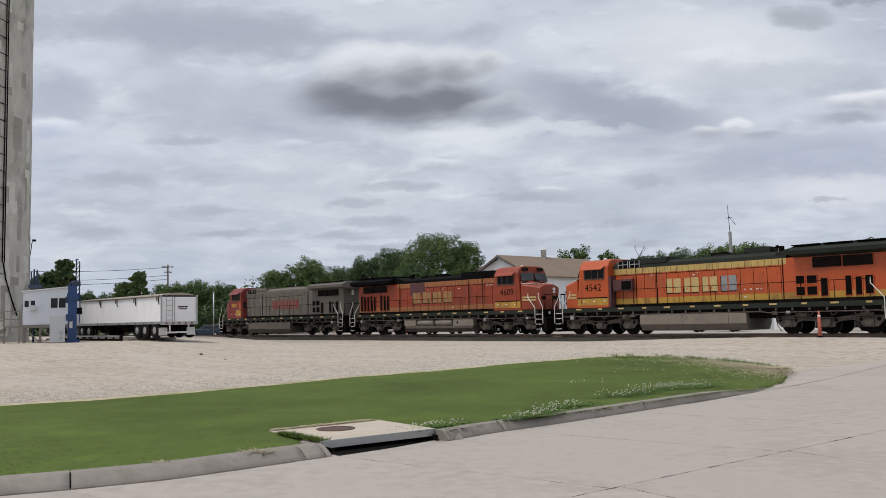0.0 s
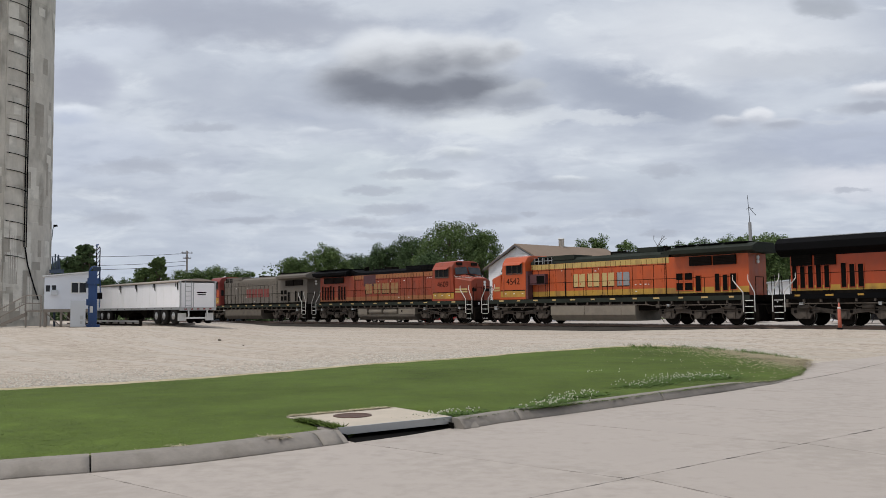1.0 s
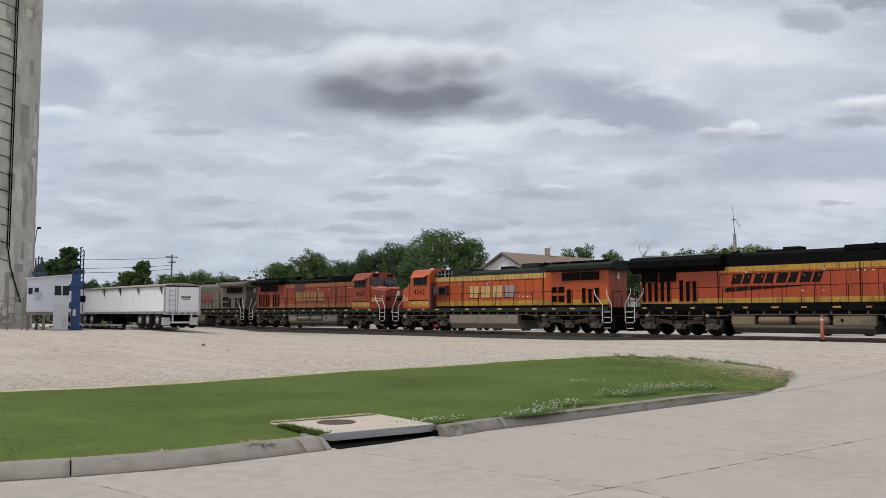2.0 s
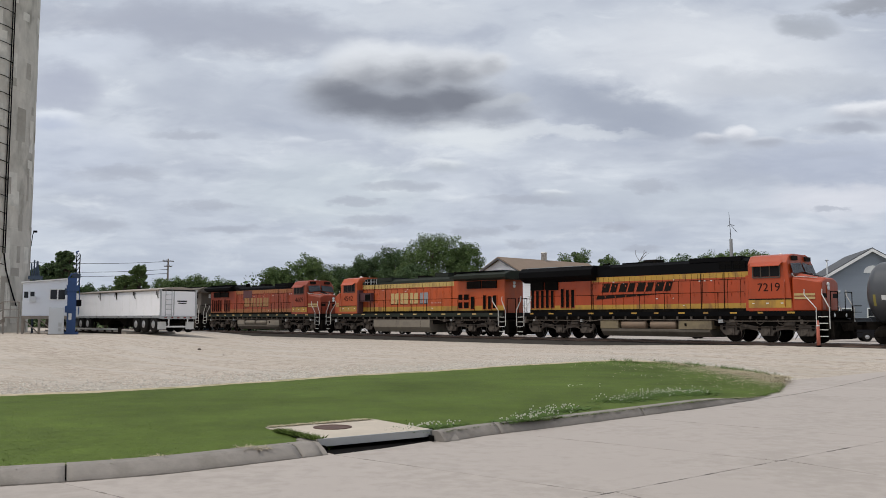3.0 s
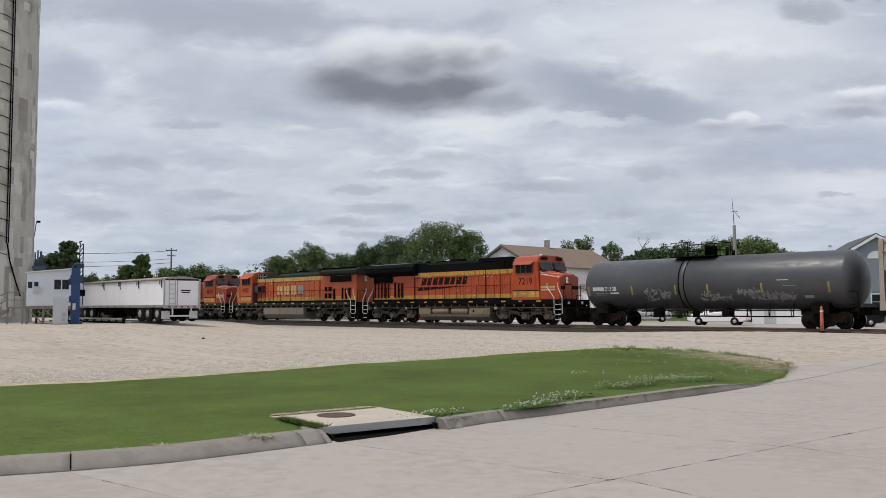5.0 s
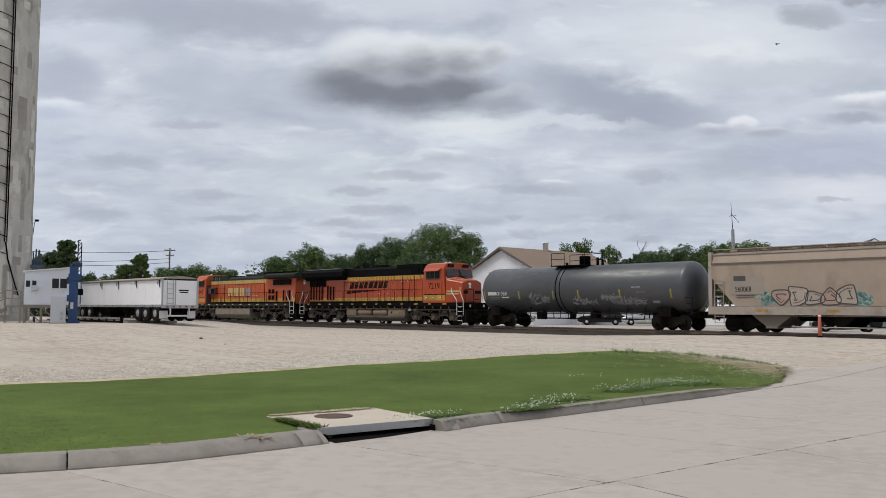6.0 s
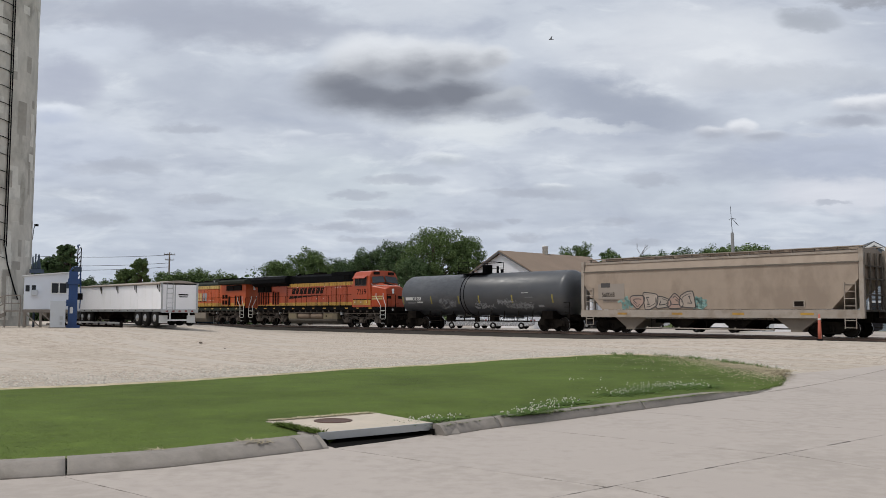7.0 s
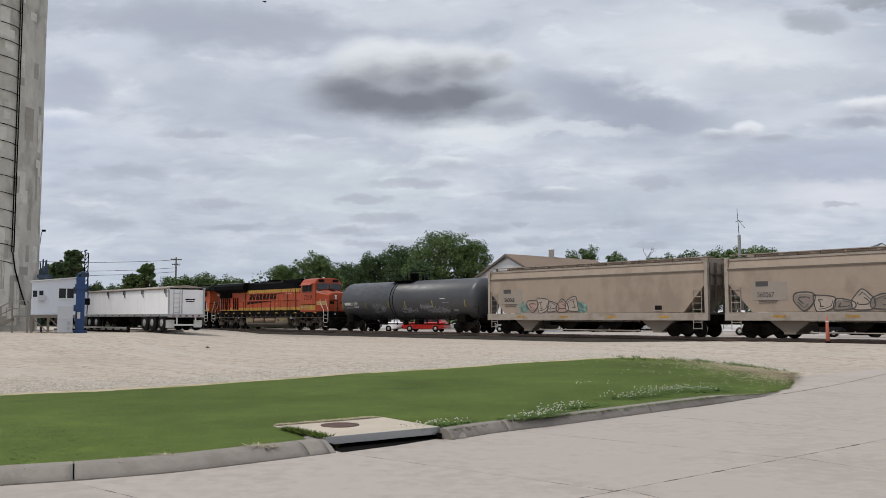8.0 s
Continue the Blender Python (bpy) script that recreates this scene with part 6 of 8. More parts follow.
def hopper_car(u, number, mark_x, scrawl, patch):
    ob = thing("hopper_car", Matrix(), "dusty tan covered hopper car with faded graffiti", "hopper car", "hopper cars of the train")
    MOVERS.append((ob, u, 1))
    H = 8.7
    # body: upright sides over slope sheets, sloping in above the fold
    bm = bmesh.new()
    half = [(1.58, 1.42), (1.60, 2.6), (1.585, 3.76), (1.44, 4.28), (0.8, 4.46), (0.0, 4.52)]
    ring = [(-y, z) for y, z in half] + [(y, z) for y, z in half[-2::-1]]
    stations = [(-8.45, 2.92), (-7.1, 1.42), (7.1, 1.42), (8.45, 2.92)]
    rows = []
    for x, zlow in stations:
        rows.append([bm.verts.new((x, y, max(z, zlow) if z < 3 else z)) for y, z in ring])
    for a, b in zip(rows, rows[1:]):
        for i in range(len(ring) - 1):
            try:
                f = bm.faces.new([a[i], b[i], b[i + 1], a[i + 1]])
            except ValueError:
                continue
        bm.faces.new([a[0], a[-1], b[-1], b[0]])
    bm.faces.new(rows[0])
    bm.faces.new(rows[-1][::-1])
    bmesh.ops.remove_doubles(bm, verts=bm.verts[:], dist=1e-4)
    bmesh.ops.recalc_face_normals(bm, faces=bm.faces[:])
    part("body_shell", bm, HOPPER, ob)
    for y in (-1, 1):
        bm = bmesh.new()
        box(bm, -8.5, 8.5, min(y * 1.585, y * 1.63), max(y * 1.585, y * 1.63), 3.72, 3.80)
        part("side_fold", bm, HOPPERDARK, ob, "dark weld rib", 0.01)
        bm = bmesh.new()
        box(bm, -8.5, 8.5, min(y * 1.40, y * 1.50), max(y * 1.40, y * 1.50), 4.24, 4.34)
        part("roof_rail", bm, SILL, ob, bevel=0.01)
        bm = bmesh.new()
        box(bm, -8.7, 8.7, min(y * 1.45, y * 1.63), max(y * 1.45, y * 1.63), 0.96, 1.40)
        part("side_sill", bm, SILL, ob, "pale side sill", 0.015)
        rng = random.Random(int(u) + y)
        for i, x in enumerate(np.arange(-7.8, 8, 1.9)):
            boxpart("sill_reflector", (x, x + 0.7, min(y * 1.632, y * 1.637), max(y * 1.632, y * 1.637), 1.12, 1.24), YELLOW if i % 2 else SILL, ob)
    for s in (-1, 1):
        for y in (-1.5, 1.5):
            boxpart("corner_post", (s * 8.58 - 0.11, s * 8.58 + 0.11, y - 0.1, y + 0.1, 1.0, 4.42), SILL, ob, "", 0.01)
        bm = bmesh.new()
        for y in (-1.1, -0.4, 0.4, 1.1):
            box(bm, s * 8.52 - 0.05, s * 8.52 + 0.05, y - 0.05, y + 0.05, 1.4, 4.25)
        for z in (2.1, 2.9, 3.55):
            box(bm, s * 8.52 - 0.04, s * 8.52 + 0.04, -1.45, 1.45, z, z + 0.07)
        part("end_frame", bm, HOPPERDARK, ob)
        bm = bmesh.new()
        prism(bm, [(s * 7.1, 1.40), (s * 8.7, 1.40), (s * 8.7, 1.30), (s * 7.1, 1.30)], -1.44, 1.44)
        part("end_platform", bm, HOPPERDARK, ob)
        for y in (-1.62, 1.62):
            bm = bmesh.new()
            xa, xb = s * 7.75, s * 8.3
            for x in (xa, xb):
                tube(bm, (x, y, 0.45), (x, y, 2.75), 0.025, seg=6)
            for k in range(7):
                tube(bm, (xa, y, 0.5 + 0.36 * k), (xb, y, 0.5 + 0.36 * k), 0.02, seg=6)
            part("ladder", bm, SILL, ob)
        bm = bmesh.new()
        box(bm, min(s * 8.6, s * 9.2), max(s * 8.6, s * 9.2), -0.14, 0.14, 0.72, 1.0)
        part("coupler", bm, UNDER, ob, bevel=0.03)
    # outlet bays; the inner pair near-black, with their shade in the colour
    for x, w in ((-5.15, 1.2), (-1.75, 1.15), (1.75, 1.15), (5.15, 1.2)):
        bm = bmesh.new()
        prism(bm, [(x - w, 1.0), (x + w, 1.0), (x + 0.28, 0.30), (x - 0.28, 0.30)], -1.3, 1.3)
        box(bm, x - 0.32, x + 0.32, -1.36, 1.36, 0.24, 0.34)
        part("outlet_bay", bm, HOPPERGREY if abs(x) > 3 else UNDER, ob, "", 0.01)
    for y in (-1.46, 1.46):
        for z in (0.90, 0.34):
            bm = bmesh.new()
            pipe(bm, [(-4.0, y, z), (4.0, y, z)], 0.035)
            for x in (-3.9, -1.75, 1.75, 3.9):
                tube(bm, (x, y * 0.9, z - 0.05), (x, y * 1.01, z + 0.06), 0.045, seg=6)
            part("outlet_shaft", bm, SILL, ob, "pale gate shaft")
    bm = bmesh.new()
    for y in (-1.5, 1.5):
        pipe(bm, [(-4.0, y, 0.86), (4.0, y, 0.86)], 0.03)
        pipe(bm, [(-4.0, y * 0.95, 0.36), (4.0, y * 0.95, 0.36)], 0.028)
        for x in (-3.6, -2.2, 0, 2.2, 3.6):
            tube(bm, (x, y * 0.95, 0.34), (x, y, 0.98), 0.02, seg=6)
    tube(bm, (-4.2, 0, 0.75), (4.2, 0, 0.75), 0.12, seg=10)
    part("brake_rigging", bm, UNDER, ob)
    for s in (-1, 1):
        boxpart("centre_sill", (min(s * 5.9, s * 8.6), max(s * 5.9, s * 8.6), -0.4, 0.4, 0.75, 1.3), UNDER, ob)
    freight_truck(ob, -6.8, 1)
    freight_truck(ob, 6.8, 1)
    # roof walk and hatch coaming
    bm = bmesh.new()
    for y in (-0.95, 0.95):
        box(bm, -8.6, 8.6, y - 0.2, y + 0.2, 4.56, 4.60)
        for x in np.arange(-8.4, 8.5, 1.2):
            box(bm, x - 0.03, x + 0.03, y - 0.05, y + 0.05, 4.36, 4.57)
    part("roof_walk", bm, SILL, ob)
    bm = bmesh.new()
    box(bm, -8.0, 8.0, -0.35, 0.35, 4.48, 4.60)
    for x in np.arange(-7.6, 7.6, 1.7):
        box(bm, x, x + 1.5, -0.42, 0.42, 4.60, 4.65)
    part("roof_hatch", bm, HOPPER, ob, bevel=0.02)
    # marks
    y = -1.604
    boxpart("paint_patch", (mark_x - 0.75, mark_x + 1.2, y - 0.004, y + 0.002, 2.05, 3.0), PATCH, ob, "grey repaint patch")
    lettering("car_number", number, 0.40, SPRAYBLACK if patch else LETTERBLACK, ob, side_pose(mark_x, y - 0.008, 2.20), "dark stencilled number", width=0.8)
    for xa, xb, za, zb in ((mark_x - 0.55, mark_x + 0.15, 2.78, 3.05), (mark_x - 0.4, mark_x + 0.7, 1.98, 2.02), (mark_x - 0.4, mark_x + 0.6, 1.88, 1.91)):
        boxpart("stencil_bar", (xa, xb, y - 0.010, y - 0.006, za, zb), SPRAYBLACK, ob)
    boxpart("stencil_plate", (5.1, 5.75, y - 0.006, y + 0.0, 1.52, 1.88), SILL, ob)
    boxpart("stencil_bar", (5.18, 5.67, y - 0.010, y - 0.006, 1.57, 1.83), LETTERBLACK, ob)
    rng = random.Random(int(u))
    x0, x1 = scrawl
    n = 6 if patch else 5
    for i in range(n):
        a, b = x0 + (x1 - x0) * i / n - 0.06, x0 + (x1 - x0) * (i + 1) / n + 0.06
        zl, zt = 1.46 - 0.06 * (i % 2), (2.34 + 0.16 * math.sin(i * 2.1)) if not patch else 2.52 - 0.22 * (i % 3)
        cx, cz, rx, rz, power = (a + b) / 2, (zl + zt) / 2, (b - a) / 2, (zt - zl) / 2, (1.0, 0.62, 0.8)[i % 3]

        def bulge(q, k=1.0):
            c, e = math.cos(q), math.sin(q)
            x = cx + rx * k * math.copysign(abs(c) ** power, c) + 0.10 * math.sin(q * 2 + i)
            return (x, cz + rz * k * math.copysign(abs(e) ** power, e) * (0.92 + 0.08 * math.sin(3 * q + i)))

        blob = [bulge(math.tau * j / 26) for j in range(26)]
        bm = bmesh.new()
        bm.faces.new([bm.verts.new((p, y - 0.004 - 0.0005 * i, q)) for p, q in blob])
        part("graffiti_fill", bm, (SPRAYTAN, SPRAYPALE, SILL)[i % 3] if not patch else (SPRAYSMOKE, SPRAYPALE)[i % 2], ob)
        bm = bmesh.new()
        ribbon(bm, blob + blob[:1], 0.055, y - 0.009)
        ribbon(bm, [bulge(0.5 + i + 3.6 * j / 14, 0.42) for j in range(15)], 0.05, y - 0.009)
        ribbon(bm, [bulge(3.4 + i + 2.2 * j / 8, 0.68) for j in range(9)], 0.035, y - 0.009)
        part("graffiti_outline", bm, SPRAYBLACK, ob)
        bm = bmesh.new()
        ribbon(bm, [bulge(0.9 + 1.6 * j / 8, 0.80) for j in range(9)], 0.05, y - 0.0085)
        part("graffiti_shine", bm, SILL, ob)
    for xa, xb in ((x0 - 0.7, x0 + 0.1), (x1 - 0.05, x1 + 0.6)):
        if patch:
            break
        bm = bmesh.new()
        ribbon(bm, squiggle(rng, xa, xb, 1.5, 2.1, 3), 0.12, y - 0.003)
        part("graffiti_wisp", bm, SPRAYTEAL, ob)
    return ob


hopper_car(72.62, "560068", -6.6, (-4.9, -0.6), False)
hopper_car(91.05, "560067", -6.3, (-4.7, 1.2), True)


# ---- the yard: silo, scale house, probe, trailer ----
def polar(az, dist, z=0.0):
    a = radians(az)
    return Vector((dist * math.sin(a), dist * math.cos(a), z))


def silo():
    c = polar(-29.03, 72)
    base = land(c.x, c.y) - 0.1
    ob = thing("grain_silo", Matrix.Translation((c.x, c.y, base)), "tall stained grey concrete grain silo", "silo")
    R, H = 4.6, 46.0
    right = Vector((math.cos(radians(-29.03)), -math.sin(radians(-29.03)), 0))
    cam_way = Vector((-c.x, -c.y, 0)).normalized()

    def at(phi, z, off=0.0):
        v = right * math.cos(radians(phi)) + cam_way * math.sin(radians(phi))
        return v * (R + off) + Vector((0, 0, z))

    # slip-formed lifts, each a little proud or shy of the last
    bm = bmesh.new()
    prof, z, rng = [], 0.0, random.Random(5)
    while z < H:
        r = R + rng.uniform(-0.012, 0.012)
        prof += [(z + 0.02, r), (z + 1.22, r)]
        z += 1.24
    lathe(bm, prof, 96, "z", smooth=False)
    part("silo_wall", bm, SILO, ob)
    rng = random.Random(12)
    for i in range(80):
        phi, z0, w, h = rng.uniform(2, 100), rng.uniform(0.3, 40) * rng.random(), rng.uniform(3, 12), rng.choice((0.6, 1.2, 1.2, 2.4))
        bm = bmesh.new()
        n = 5
        cols = [[bm.verts.new(at(phi + w * k / n, z0 + zz, 0.017)) for zz in (0, h)] for k in range(n + 1)]
        for a, b in zip(cols, cols[1:]):
            bm.faces.new([a[0], a[1], b[1], b[0]])
        bmesh.ops.recalc_face_normals(bm, faces=bm.faces[:])
        part("repair_patch", bm, SILOPATCH if i % 3 else SILOSTAIN, ob)
    # conduit run and its rungs
    for phi in (54.5, 56.5):
        bm = bmesh.new()
        tube(bm, at(phi, 5.6, 0.12), at(phi, H, 0.12), 0.042, seg=8)
        part("conduit", bm, BLACK, ob)
    bm = bmesh.new()
    pipe(bm, [at(55.5, 5.6, 0.12), at(53, 4.4, 0.14), at(46, 2.9, 0.14), at(40, 1.9, 0.14)], 0.05)
    part("conduit", bm, BLACK, ob)
    for i in range(34):
        bm = bmesh.new()
        z = 4.9 + i * 1.2
        pipe(bm, [at(55, z - 0.12, 0.10), at(61, z, 0.10), at(67, z + 0.06, 0.10), at(73, z + 0.1, 0.10)], 0.028)
        part("conduit_bracket", bm, BLACK, ob)
    for phi in (74, 79):
        bm = bmesh.new()
        tube(bm, at(phi, 0.3, 0.05), at(phi, H, 0.05), 0.035, seg=6)
        part("downpipe", bm, SILO, ob)
    # flood lamp on an arm
    bm = bmesh.new()
    z = 7.2
    pipe(bm, [at(4, z - 0.8, 0.02), at(2, z + 0.1, 0.1), at(0, z + 0.35, 0.2)], 0.03)
    part("lamp_arm", bm, BLACK, ob)
    bm = bmesh.new()
    q = at(-1, z + 0.35, 0.28)
    box(bm, q.x - 0.12, q.x + 0.12, q.y - 0.09, q.y + 0.09, q.z - 0.07, q.z + 0.08)
    part("flood_lamp", bm, BLACK, ob, bevel=0.04)


silo()


def scale_house():
    c = polar(-24.30, 61.5)
    g = land(c.x, c.y)
    ob = thing("scale_house", Matrix.Translation((c.x, c.y, 0)) @ pose(0, 0, 0, 0, 0, 24.3), "small white raised scale house on wooden stilts", "shed")
    bm = bmesh.new()
    prism(bm, [(-1.5, 1.72), (1.5, 1.72), (1.5, 4.10), (-1.5, 3.80)], 0, 2.8)
    part("wall", bm, SHEDWHITE, ob)
    bm = bmesh.new()
    prism(bm, [(-1.62, 3.80), (1.62, 4.125), (1.62, 4.20), (-1.62, 3.875)], -0.14, 2.95)
    part("roof", bm, TRIM, ob, "white sheet roof")
    for x in np.arange(-1.4, 1.5, 0.3):
        boxpart("siding_rib", (x - 0.012, x + 0.012, -0.012, 0.001, 1.75, 3.78), SHEDWHITE, ob)
    win = boxpart("window", (0.05, 1.02, -0.03, 0.0, 2.72, 3.46), TRIM, ob, "white sliding window frame")
    for x0 in (0.10, 0.57):
        boxpart("pane", (x0, x0 + 0.40, -0.036, -0.028, 2.78, 3.40), GLASS, win)
    for x0 in (-1.42, -1.06):
        boxpart("small_window", (x0, x0 + 0.24, -0.02, 0.0, 2.85, 3.25), GLASS, ob)
    boxpart("air_conditioner", (-1.10, -0.72, -0.30, -0.02, 2.62, 2.95), CABINET, ob, "", 0.02)
    boxpart("floor_beam", (-1.55, 1.55, -0.06, 2.8, 1.52, 1.715), OLDWOOD, ob)
    for x in (-1.45, -0.5, 0.5, 1.45):
        for y in (0.05, 2.6):
            boxpart("stilt", (x - 0.07, x + 0.07, y - 0.07, y + 0.07, g - 0.15, 1.52), OLDWOOD, ob)
    for xa, xb in ((-1.45, -0.5), (-0.5, 0.5), (0.5, 1.45)):
        bm = bmesh.new()
        prism(bm, [(xa, 1.5), (xa + 0.1, 1.5), (xb, g + 0.02), (xb - 0.1, g + 0.02)], -0.05, -0.01)
        part("brace", bm, OLDWOOD, ob)
    # landing and stair down along the silo
    stair = thing("access_stair", Matrix.Translation((c.x, c.y, 0)) @ pose(0, 0, 0, 0, 0, 24.3), "grey weathered stair with railing up to the scale house", "stair")
    boxpart("landing", (-2.6, -1.64, 0.0, 1.2, 1.56, 1.66), OLDWOOD, stair)
    for k in range(6):
        boxpart("tread", (-2.85 - 0.27 * k, -2.58 - 0.27 * k, 0.05, 1.1, 1.40 - 0.17 * k, 1.44 - 0.17 * k), OLDWOOD, stair)
    for y in (0.03, 1.12):
        bm = bmesh.new()
        prism(bm, [(-2.5, 1.56), (-2.5, 1.30), (-4.35, g - 0.1), (-4.45, 0.62)], y - 0.03, y + 0.03)
        part("stringer", bm, OLDWOOD, stair)
        bm = bmesh.new()
        pipe(bm, [(-1.7, y, 1.6), (-1.7, y, 2.6), (-2.6, y, 2.6), (-4.3, y, 1.6), (-4.3, y, 0.6)], 0.024)
        pipe(bm, [(-1.7, y, 2.1), (-2.6, y, 2.1), (-4.3, y, 1.1)], 0.025)
        pipe(bm, [(-2.6, y, 1.6), (-2.6, y, 2.6)], 0.03)
        part("railing", bm, OLDWOOD, stair)
    for x in (-2.55, -1.7):
        boxpart("stilt", (x - 0.05, x + 0.05, 0.0, 0.1, g - 0.15, 1.56), OLDWOOD, stair)


scale_house()


def yard_gear():
    c = polar(-23.83, 58.5)
    g = land(c.x, c.y)
    ob = thing("electrical_cabinet", Matrix.Translation((c.x, c.y, g - 0.06)) @ pose(0, 0, 0, 0, 0, 24), "pale grey steel electrical cabinet", "cabinet")
    boxpart("cabinet_body", (-0.43, 0.43, 0, 0.5, 0.06, 1.66), CABINET, ob, "", 0.02)
    boxpart("cabinet_door", (-0.39, 0.39, -0.02, 0.0, 0.86, 1.60), CABINET, ob, "", 0.008)
    boxpart("meter", (0.12, 0.30, -0.06, -0.001, 0.5, 0.74), GALV, ob, "", 0.01)
    boxpart("meter", (0.12, 0.26, -0.04, -0.001, 0.22, 0.40), GALV, ob, "", 0.01)
    boxpart("plinth", (-0.5, 0.5, -0.05, 0.55, -0.1, 0.06), CURB, ob)

    c = polar(-22.98, 59)
    g = land(c.x, c.y)
    ob = thing("grain_probe", Matrix.Translation((c.x, c.y, g - 0.05)) @ pose(0, 0, 0, 0, 0, 23), "blue truck-sampling grain probe tower", "grain probe")
    boxpart("column", (-0.30, 0.22, 0, 0.5, 0.0, 3.5), PROBEBLUE, ob, "", 0.02)
    boxpart("base_plate", (-0.42, 0.40, -0.1, 0.6, 0.0, 0.16), PROBEBLUE, ob, "", 0.01)
    boxpart("turret", (-0.36, 0.34, -0.06, 0.56, 2.7, 3.05), PROBEBLUE, ob, "", 0.04)
    boxpart("drive_box", (-0.42, -0.12, -0.12, 0.1, 1.35, 1.75), PROBEBLUE, ob, "", 0.03)
    boxpart("control_panel", (0.22, 0.52, 0.0, 0.3, 1.75, 2.15), BLACK, ob, "", 0.02)
    boxpart("notice", (-0.2, -0.02, -0.012, -0.002, 0.9, 1.3), MARK, ob)
    bm = bmesh.new()
    for x in (0.14, 0.34):
        tube(bm, (x, 0.2, 3.0), (x + 0.02, 0.2, 5.0), 0.035, seg=6)
        tube(bm, (x, 0.42, 3.0), (x + 0.02, 0.42, 5.0), 0.035, seg=6)
    for k in range(7):
        z = 3.1 + 0.28 * k
        tube(bm, (0.14, 0.2, z), (0.34, 0.2, z + 0.28), 0.02, seg=5)
        tube(bm, (0.14, 0.42, z), (0.34, 0.42, z + 0.28), 0.02, seg=5)
    part("boom_mast", bm, BLACK, ob)
    for pts, r in (([(0.2, 0.3, 5.0), (0.12, 0.3, 5.15), (0.28, 0.3, 5.2)], 0.05), ([(-0.28, 0.1, 3.45), (-0.1, 0.1, 3.75), (0.2, 0.1, 3.8)], 0.05), ([(0.36, 0.1, 3.7), (0.40, 0.1, 2.1), (0.36, 0.1, 1.2)], 0.035)):
        bm = bmesh.new()
        pipe(bm, pts, r)
        part("probe_tube", bm, PROBEBLUE, ob)
    boxpart("motor_housing", (-0.05, 0.42, 0.02, 0.5, 3.5, 3.78), DARKBLUE, ob, "", 0.04)
    boxpart("hose_reel", (-0.46, -0.30, 0.05, 0.4, 2.45, 2.85), DARKBLUE, ob, "", 0.03)
    # low gear behind the scale house roof
    bm = bmesh.new()
    for k in range(5):
        tube(bm, (0.12 * k - 0.25, 0, 0), (0.12 * k - 0.3 + 0.1 * math.sin(k), 0, 0.9 + 0.25 * math.sin(k * 2.2)), 0.05, seg=6)
    box(bm, -0.4, 0.4, -0.2, 0.2, -0.2, 0.05)
    tube(bm, (-0.1, 0, -4.0), (-0.1, 0, -0.1), 0.08, seg=6)
    c = polar(-25.05, 64.5)
    solid("sampling_head", bm, DARKBLUE, Matrix.Translation((c.x, c.y, 4.35)), "dark blue sampling pipes behind the scale house", "machinery")


yard_gear()


def road_wheel(parent, x, y, z, r, out, rim=RIM, w=0.28):
    bm = bmesh.new()
    lathe(bm, [(-w / 2, r * 0.55), (-w / 2, r * 0.93), (-w / 2 + 0.05, r), (w / 2 - 0.05, r), (w / 2, r * 0.93), (w / 2, r * 0.55)], 26, "y")
    tyre = part("wheel", bm, TYRE, parent)
    tyre.location = (x, y, z)
    bm = bmesh.new()
    lathe(bm, [(out * (w / 2 + 0.004), r * 0.46), (out * (w / 2 + 0.02), r * 0.43), (out * (w / 2 - 0.05), r * 0.36), (out * (w / 2 + 0.03), r * 0.28), (out * (w / 2 + 0.05), r * 0.02)], 20, "y")
    part("rim", bm, rim, tyre, "bright wheel rim")


